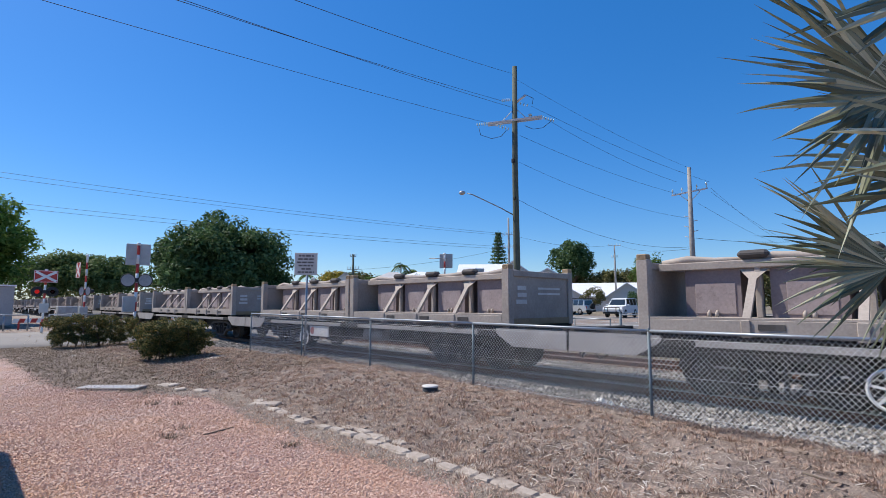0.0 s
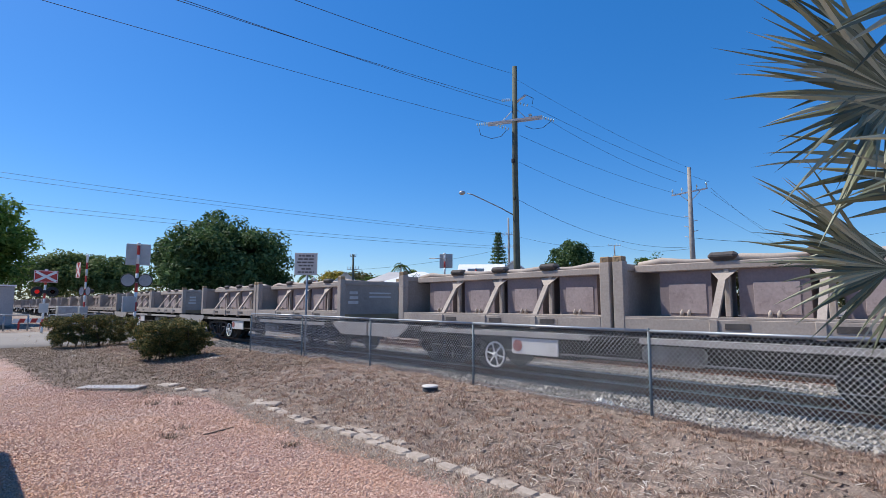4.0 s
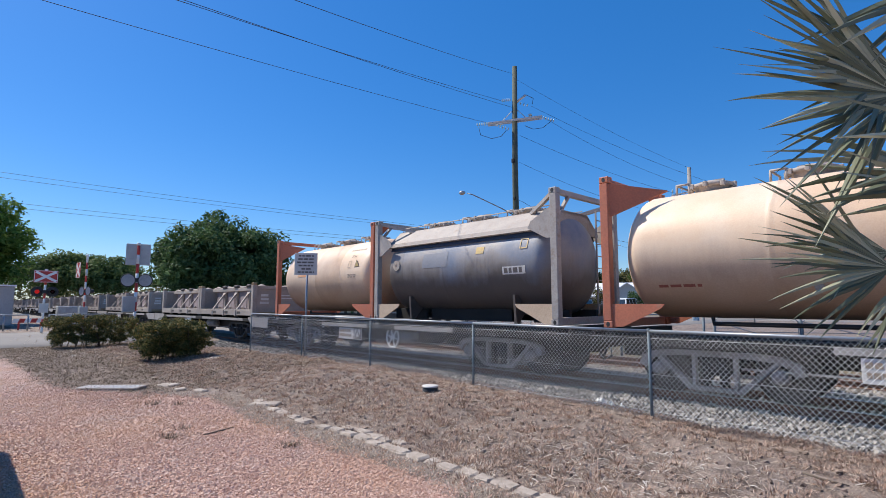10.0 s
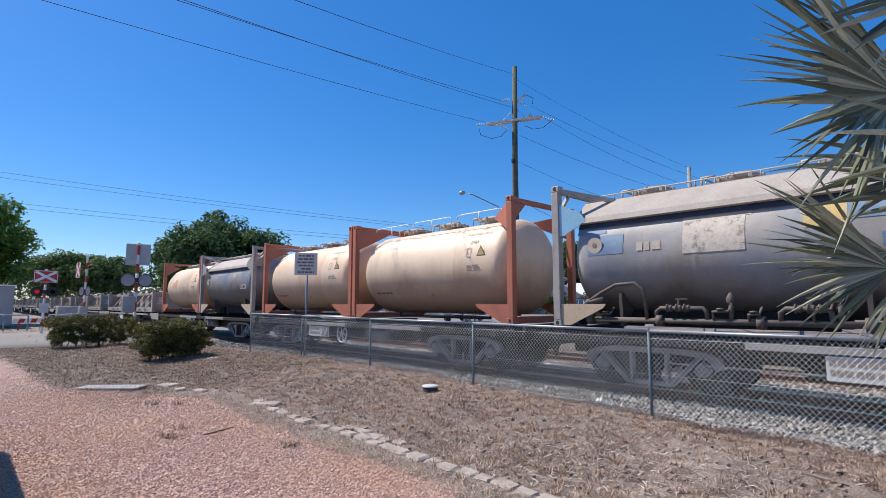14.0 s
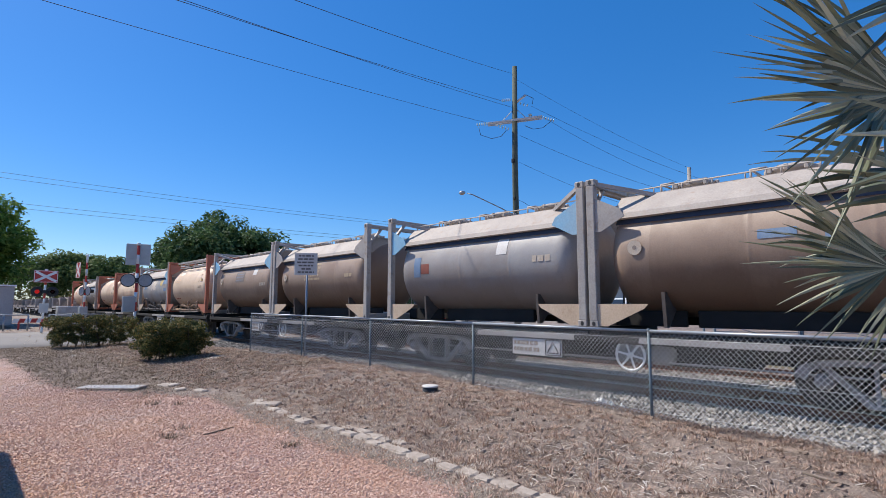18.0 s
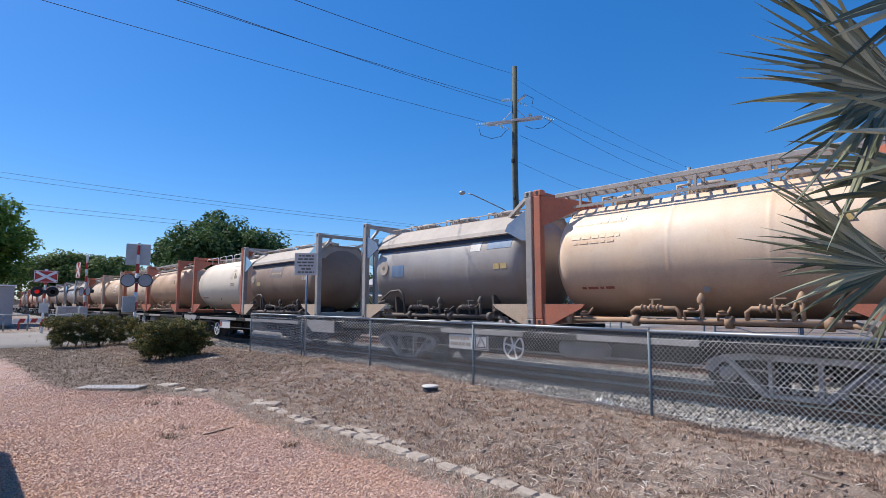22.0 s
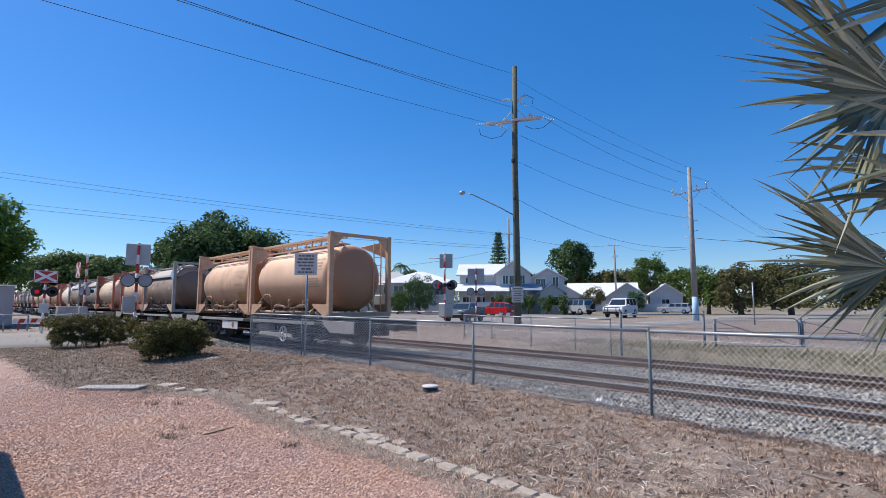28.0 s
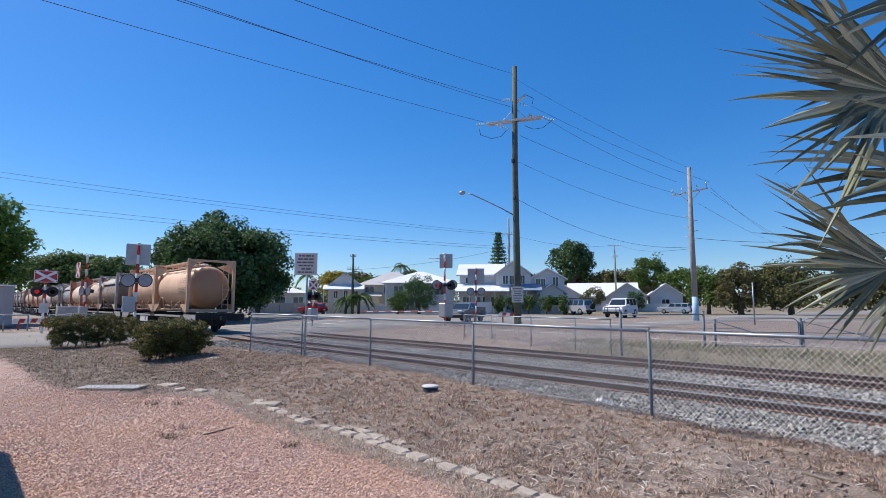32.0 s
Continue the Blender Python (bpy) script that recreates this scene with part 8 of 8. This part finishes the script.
def car(name, label, paint, profile, cabin, width, wheels, r, extras=()):
    """A car that faces -x: lower body and cabin from side profiles, with panes, wheels, lamps and bumpers."""
    root = thing(name, pose(0, 0, 0), label, "car")
    hw = width / 2
    n = len(profile)
    sh = Shape()
    p = [(x, s * (hw - (0.05 if z > 0.85 else 0.0)), z) for s in (-1, 1) for x, z in profile]
    p += [(x, s * (hw - 0.14), z + 0.02) for s in (-1, 1) for x, z in profile]
    sh.add(p[:2 * n], [tuple(range(n)), tuple(range(2 * n - 1, n - 1, -1))] + [(i, n + i, n + (i + 1) % n, (i + 1) % n) for i in range(n)])
    part("body", sh, paint, root)
    m = len(cabin)
    zt, zb = max(z for _, z in cabin), min(z for _, z in cabin)
    q = [(x, s * (hw - 0.07 - 0.16 * (z - zb) / (zt - zb)), z) for s in (-1, 1) for x, z in cabin]
    part("cabin", Shape().add(q, [tuple(range(m)), tuple(range(2 * m - 1, m - 1, -1))] + [(i, m + i, m + (i + 1) % m, (i + 1) % m) for i in range(m)]), paint, root)
    c = Vector((sum(x for x, _ in cabin) / m, 0, (zt + zb) / 2 + 0.02))
    for s in (-1, 1):
        xs = sorted(cabin)
        x0, x1 = xs[0][0] + 0.28, xs[-1][0] - 0.18
        cut = [x0, x0 + (x1 - x0) * 0.36, x0 + (x1 - x0) * 0.68, x1]
        for a, b in zip(cut[:-1], cut[1:]):
            za, zc = zb + 0.06, zt - 0.09
            ya, yc = hw - 0.07 - 0.16 * (za - zb) / (zt - zb) + 0.006, hw - 0.07 - 0.16 * (zc - zb) / (zt - zb) + 0.006
            lean = 0.20 if a == x0 else 0.0
            part("side_window", Shape().add([(a + 0.04, s * ya, za), (b - 0.04, s * ya, za), (b - 0.06, s * yc, zc), (a + 0.04 + lean, s * yc, zc)], [(0, 1, 2, 3)]), GLASS, root)
    fr = [cabin[0], cabin[1]]
    bk = [cabin[-1], cabin[-2]]
    for nm, (lo, hi), off in (("windscreen", fr, -0.012), ("rear_window", bk, 0.012)):
        d = Vector((hi[0] - lo[0], hi[1] - lo[1]))
        l2, h2 = Vector(lo) + d * 0.12, Vector(lo) + d * 0.88
        part(nm, Shape().add([(l2.x + off, -hw + 0.18, l2.y), (l2.x + off, hw - 0.18, l2.y), (h2.x + off, hw - 0.3, h2.y), (h2.x + off, -hw + 0.3, h2.y)], [(0, 1, 2, 3)]), GLASS, root)
    x_front, x_back = min(x for x, _ in profile), max(x for x, _ in profile)
    for s in (-1, 1):
        part("headlight", Shape().box((x_front + 0.06, s * (hw - 0.28), 0.78), (0.14, 0.34, 0.16), 0.03), PORCELAIN, root)
        part("tail_light", Shape().box((x_back - 0.04, s * (hw - 0.16), 0.92), (0.10, 0.16, 0.30), 0.02), RED, root)
        part("door_mirror", Shape().box((cabin[0][0] + 0.25, s * (hw + 0.09), zb + 0.1), (0.10, 0.18, 0.14), 0.03), paint, root)
    for nm, x in (("front_bumper", x_front - 0.02), ("rear_bumper", x_back + 0.02)):
        part(nm, Shape().box((x, 0, 0.48), (0.16, width - 0.1, 0.22), 0.04), BLACK, root)
    part("number_plate", Shape().box((x_back + 0.11, 0, 0.60), (0.01, 0.38, 0.12)), PALE, root)
    for x in wheels:
        for s in (-1, 1):
            tyre_wheel(root, x, s * (hw - 0.11), r, 0.24)
    for nm, shp, ma in extras:
        part(nm, shp, ma, root)
    return root


SUV_BODY = [(-2.40, 0.45), (-2.42, 0.80), (-2.30, 1.05), (-1.10, 1.15), (2.35, 1.15), (2.42, 0.9), (2.42, 0.45), (1.95, 0.40), (-1.95, 0.40)]
SUV_CAB = [(-1.15, 1.13), (-0.45, 1.86), (1.0, 1.92), (2.15, 1.86), (2.38, 1.13)]
CAR_BODY = [(-2.10, 0.30), (-2.15, 0.62), (-1.95, 0.78), (-0.95, 0.92), (1.75, 0.95), (2.10, 0.85), (2.15, 0.40), (1.8, 0.28), (-1.8, 0.28)]
CAR_CAB = [(-1.0, 0.90), (-0.25, 1.42), (0.8, 1.46), (1.5, 1.30), (1.95, 0.93)]
BOX_CAB = [(-1.15, 1.10), (-0.75, 1.80), (1.0, 1.88), (2.0, 1.86), (2.10, 1.10)]
MOVERS = {}


def make_vehicles():
    bull = Shape().tube([(-2.56, -0.8, 0.5), (-2.58, -0.72, 1.0), (-2.58, 0.72, 1.0), (-2.56, 0.8, 0.5)], 0.045, 8).tube([(-2.58, -0.4, 0.4), (-2.58, -0.4, 1.0)], 0.04, 8).tube([(-2.58, 0.4, 0.4), (-2.58, 0.4, 1.0)], 0.04, 8)
    a = car("suv", "white four-wheel drive with black bull bar parked by the street", CAR_WHITE, SUV_BODY, SUV_CAB, 1.94, (-1.45, 1.45), 0.40, [("bull_bar", bull, BLACK)])
    a.matrix_basis = pose(-25.5, 48.6, 0.31, 0, 0, 99)
    rack = Shape().box((0.6, 0, 1.98), (2.6, 1.5, 0.05)).box((0.6, -0.75, 2.02), (2.6, 0.04, 0.1)).box((0.6, 0.75, 2.02), (2.6, 0.04, 0.1))
    spare = Shape().lathe([(2.45, 0.001), (2.45, 0.36), (2.65, 0.36), (2.65, 0.001)], (0, 0.2, 1.05), "x", 18)
    b = car("jeep", "silver boxy four-wheel drive with roof rack and spare wheel", CAR_SILVER, SUV_BODY, BOX_CAB, 1.75, (-1.4, 1.4), 0.39, [("roof_rack", rack, BLACK), ("spare_wheel", spare, RUBBER)])
    b.matrix_basis = pose(-36.4, 57.9, 0.31, 0, 0, -14)
    c = car("hatchback", "small white hatchback parked in the side street", CAR_WHITE, CAR_BODY, CAR_CAB, 1.75, (-1.3, 1.3), 0.31)
    c.matrix_basis = pose(-34.8, 86.4, 0.32, 0, 0, 10)
    d = car("hatchback", "bright blue hatchback parked by the gardens", CAR_BLUE, CAR_BODY, CAR_CAB, 1.75, (-1.3, 1.3), 0.31)
    d.matrix_basis = pose(-68.6, 32.2, 0.31, 0, 0, 60)
    tray = Shape().box((1.4, 0, 0.98), (1.5, 1.76, 0.26), 0.03)
    ute_cab = [(-1.15, 1.10), (-0.5, 1.76), (0.35, 1.78), (0.55, 1.10)]
    e = car("utility_truck", "dark grey utility truck waiting at the boom gate", CAR_DARK, CAR_BODY, [(-1.0, 0.90), (-0.3, 1.38), (0.4, 1.42), (0.55, 0.93)], 1.75, (-1.3, 1.3), 0.31, [("tray", tray, CAR_DARK)])
    e.matrix_basis = pose(-27.6, 28.3, 0.31, 0, 0, 110)
    g = car("utility_truck", "white pickup parked before the brown house", CAR_WHITE, SUV_BODY, ute_cab, 1.85, (-1.45, 1.45), 0.38)
    g.matrix_basis = pose(-63.0, 43.0, 0.31, 0, 0, 30)
    h = car("hatchback", "grey car parked behind the verge", CAR_SILVER, CAR_BODY, CAR_CAB, 1.75, (-1.3, 1.3), 0.31)
    h.matrix_basis = pose(-30.0, 72.5, 0.31, 0, 0, 8)
    r = car("red_car", "bright red hatchback driving along the street", CAR_RED, [(x * 0.86, z * 1.03) for x, z in CAR_BODY], [(x * 0.86, z * 1.03) for x, z in CAR_CAB], 1.70, (-1.14, 1.14), 0.31)
    MOVERS["red_car"] = r


def kerb_stone(rng, w):
    b = Shape().box((0, 0, 0), (w, rng.uniform(0.13, 0.17), 0.13), 0.025)
    b.v = [(x + rng.uniform(-0.012, 0.012), y + rng.uniform(-0.012, 0.012), z + rng.uniform(-0.008, 0.008)) for x, y, z in b.v]
    return b


def make_small():
    rng = random.Random(9)
    edge = thing("stone_edging", pose(0, 0, 0), "broken row of pale concrete edging stones along the bank", "kerb")
    x = -8.5
    while x < -1.2:
        w = rng.uniform(0.19, 0.30)
        gap = 0.004 if x > -6.2 else rng.choice((0.01, 0.05, 0.2))
        y = float(np.interp(x, [-8.5, -7.5, -6.8, -5.6, -2.6, -1.2], [3.78, 3.66, 3.57, 3.65, 3.65, 3.62])) + rng.uniform(-0.02, 0.02)
        part("stone", kerb_stone(rng, w), CONCRETE, edge).matrix_basis = pose(x + w / 2, y, float(ground_height(x, y)) - 0.034 + rng.uniform(-0.006, 0.006), rng.uniform(-3, 3), rng.uniform(-2, 2), rng.uniform(-3, 3))
        x += w + gap
    x = -5.9
    while x < -4.7:
        w = rng.uniform(0.16, 0.27)
        y = 3.81 + rng.uniform(-0.02, 0.02)
        part("stone", kerb_stone(rng, w), CONCRETE, edge).matrix_basis = pose(x + w / 2, y, float(ground_height(x, y)) - 0.045 + rng.uniform(-0.006, 0.006), rng.uniform(-3, 3), rng.uniform(-2, 2), rng.uniform(-4, 4))
        x += w + 0.012
    for x, y, w, l, a in ((-11.6, 3.25, 0.5, 0.3, 20), (-10.75, 3.25, 0.32, 0.2, -10), (-10.25, 3.45, 0.4, 0.14, 5), (-14.7, 5.3, 0.45, 0.25, 30), (-15.2, 5.55, 0.3, 0.2, 60), (-8.1, 3.72, 0.5, 0.2, 40)):
        s = part("concrete_slab", Shape().box((0, 0, 0), (w, l, 0.09), 0.02), CONCRETE)
        s.matrix_basis = pose(x, y, float(ground_height(x, y)) - 0.015, 4, -3, a)
        tagged(s, "broken flat piece of pale concrete half in the soil", "concrete piece", "concrete pieces")
    g = thing("drain_grate", pose(-11.85, 2.32, 0.0, 0, 0, 48), "pale slotted concrete drain grate in the gravel", "drain")
    part("frame", Shape().box((0, 0.2, -0.01), (1.15, 0.05, 0.05), 0.008).box((0, -0.2, -0.01), (1.15, 0.05, 0.05), 0.008).box((-0.57, 0, -0.01), (0.05, 0.44, 0.05), 0.008).box((0.57, 0, -0.01), (0.05, 0.44, 0.05), 0.008), CONCRETE, g)
    part("pit", Shape().box((0, 0, -0.05), (1.1, 0.38, 0.03)), BLACK, g)
    for k in range(13):
        part("bar", shared("bar", PALE, lambda: Shape().box((0, 0, 0), (0.04, 0.36, 0.04), 0.008)), PALE, g).matrix_basis = pose(-0.51 + k * 0.085, 0, -0.004)
    cv = thing("inspection_cover", pose(-6.40, 5.75, float(ground_height(-6.40, 5.75)) + 0.0), "round white plastic inspection cover on a black collar", "cover")
    part("collar", Shape().lathe([(0.0, 0.125), (0.10, 0.125), (0.10, 0.06)], (0, 0, 0), "z", 24), BLACK, cv)
    part("lid", Shape().lathe([(0.10, 0.135), (0.118, 0.135), (0.125, 0.12), (0.125, 0.001)], (0, 0, 0), "z", 24), SIGN_FACE, cv, "white lid")
    for k in range(6):
        x, y = -4.42 + rng.gauss(0, 0.13), 7.72 + rng.gauss(0, 0.09)
        sh = Shape()
        c = Vector((x, y, 0.0))
        for i in range(4):
            d = Vector((rng.gauss(0, 1), rng.gauss(0, 1), rng.gauss(0, 0.6))).normalized()
            e = d.orthogonal().normalized()
            sh.add([c, c + d * 0.07, c + d * 0.055 + e * 0.05 + Vector((0, 0, 0.02)), c + e * 0.055], [(0, 1, 2, 3)])
        s = part("paper_scrap", sh, WHITE)
        tagged(s, "crumpled white paper scrap on the ballast", "litter", "paper scraps")
    for pts in ([(-6.74, 2.33), (-6.79, 2.51), (-6.89, 2.76)], [(-3.27, 4.23), (-3.1, 4.24), (-2.92, 4.28)], [(-1.27, 5.62), (-1.1, 5.58), (-0.93, 5.56)], [(-4.6, 6.55), (-4.3, 6.6), (-4.0, 6.72)], [(-4.1, 2.0), (-4.02, 2.06), (-3.9, 2.2)]):
        z = [float(ground_height(x, y)) + 0.012 for x, y in pts]
        s = part("twig", Shape().tube([(x, y, q) for (x, y), q in zip(pts, z)], [0.008, 0.011, 0.005], 6), BARK)
        tagged(s, "thin dark fallen twig on the ground", "twig", "twigs")
    # Stand-in outside the view, there only to throw the shadow at lower left.
    post = thing("notice_post", pose(-6.9, -0.02, 0), "unseen board on two posts, added to cast a shadow on the gravel", "notice board")
    for s in (-1.5, 1.5):
        part("post", Shape().box((s, 0, 0.85), (0.1, 0.1, 1.7), 0.01), BARK, post)
    part("board", Shape().box((0, 0, 0.98), (3.4, 0.05, 1.64), 0.01), BARK, post)
    cone = thing("road_cone", pose(-19.8, 4.9, 0.06), "red road cone between the shrubs", "cone")
    part("body", Shape().lathe([(0.03, 0.15), (0.60, 0.03), (0.60, 0.001)], (0, 0, 0), "z", 16), RED, cone)
    part("base", Shape().box((0, 0, 0.02), (0.36, 0.36, 0.04), 0.01), RED, cone)
    part("band", Shape().lathe([(0.25, 0.117), (0.40, 0.082)], (0, 0, 0), "z", 16), WHITE, cone, "white band")
    for x, y, t in ((-24.6, 30.0, 20), (-27.5, 29.0, -30)):
        barrier(x, y, 0.3, t)
    sp = thing("street_sign_post", pose(-10.45, 37.3, 0.3), "thin bare sign post on the verge", "post")
    part("post", Shape().tube([(0, 0, -0.2), (0, 0, 2.7)], 0.04, 8), GALV, sp)


make_houses()
small_pole(-47.5, 58.0, 13.9, [(11.4, 0.9, 0.7), (9.6, 0.7, 0.7)], "slim timber power pole before the white house", POLE_PALE)
small_pole(-47.0, 88.0, 12.2, [(12.1, 1.1, 0.5), (10.0, 0.6, 0.5)], "timber power pole by the low house", POLE_PALE)
small_pole(-58.4, 38.5, 8.0, [(6.0, 0.8, 0.7), (7.7, 0.4, 0.7)], "dark timber power pole before the gardens", POLE_WOOD)
make_vehicles()
make_small()
make_grass()
make_scatter()


def motions():
    for ob, u, z in RUNNERS:
        walk(ob, [(t, pose(u - run(t), NEAR_Y, z)) for t in RUN_TIMES])
    # the red car comes along the street and turns off behind the crossing
    stops = [(0.0, 150.0, 49.4), (12.0, 70.0, 49.2), (20.5, 12.0, 48.6), (25.5, -20.2, 42.0), (27.5, -32.2, 41.8), (28.0, -35.6, 41.4), (29.0, -43.9, 40.9), (30.0, -51.2, 39.6), (31.0, -56.6, 37.0), (32.0, -62.4, 34.9)]
    rows = []
    for k, (t, x, y) in enumerate(stops):
        ax, ay = stops[max(k - 1, 0)][1:]
        bx, by = stops[min(k + 1, len(stops) - 1)][1:]
        rows.append((t, pose(x, y, 0.31, 0, 0, math.degrees(math.atan2(by - ay, bx - ax)) - 180)))
    walk(MOVERS["red_car"], rows)
    # the palm's leaves nod in the breeze
    for ob, m, seed in FANS:
        rng = random.Random(seed)
        rows = []
        for k in range(41):
            t = k * 0.8
            a = 2.2 * math.sin(t * 0.9 + seed) + 1.2 * math.sin(t * 2.1 + seed * 1.7) + rng.uniform(-0.8, 0.8)
            b = 2.0 * math.sin(t * 1.3 + seed * 2.3) + rng.uniform(-0.8, 0.8)
            rows.append((t, m @ pose(0, 0, 0, b, a * 0.6, a)))
        walk(ob, rows)


motions()
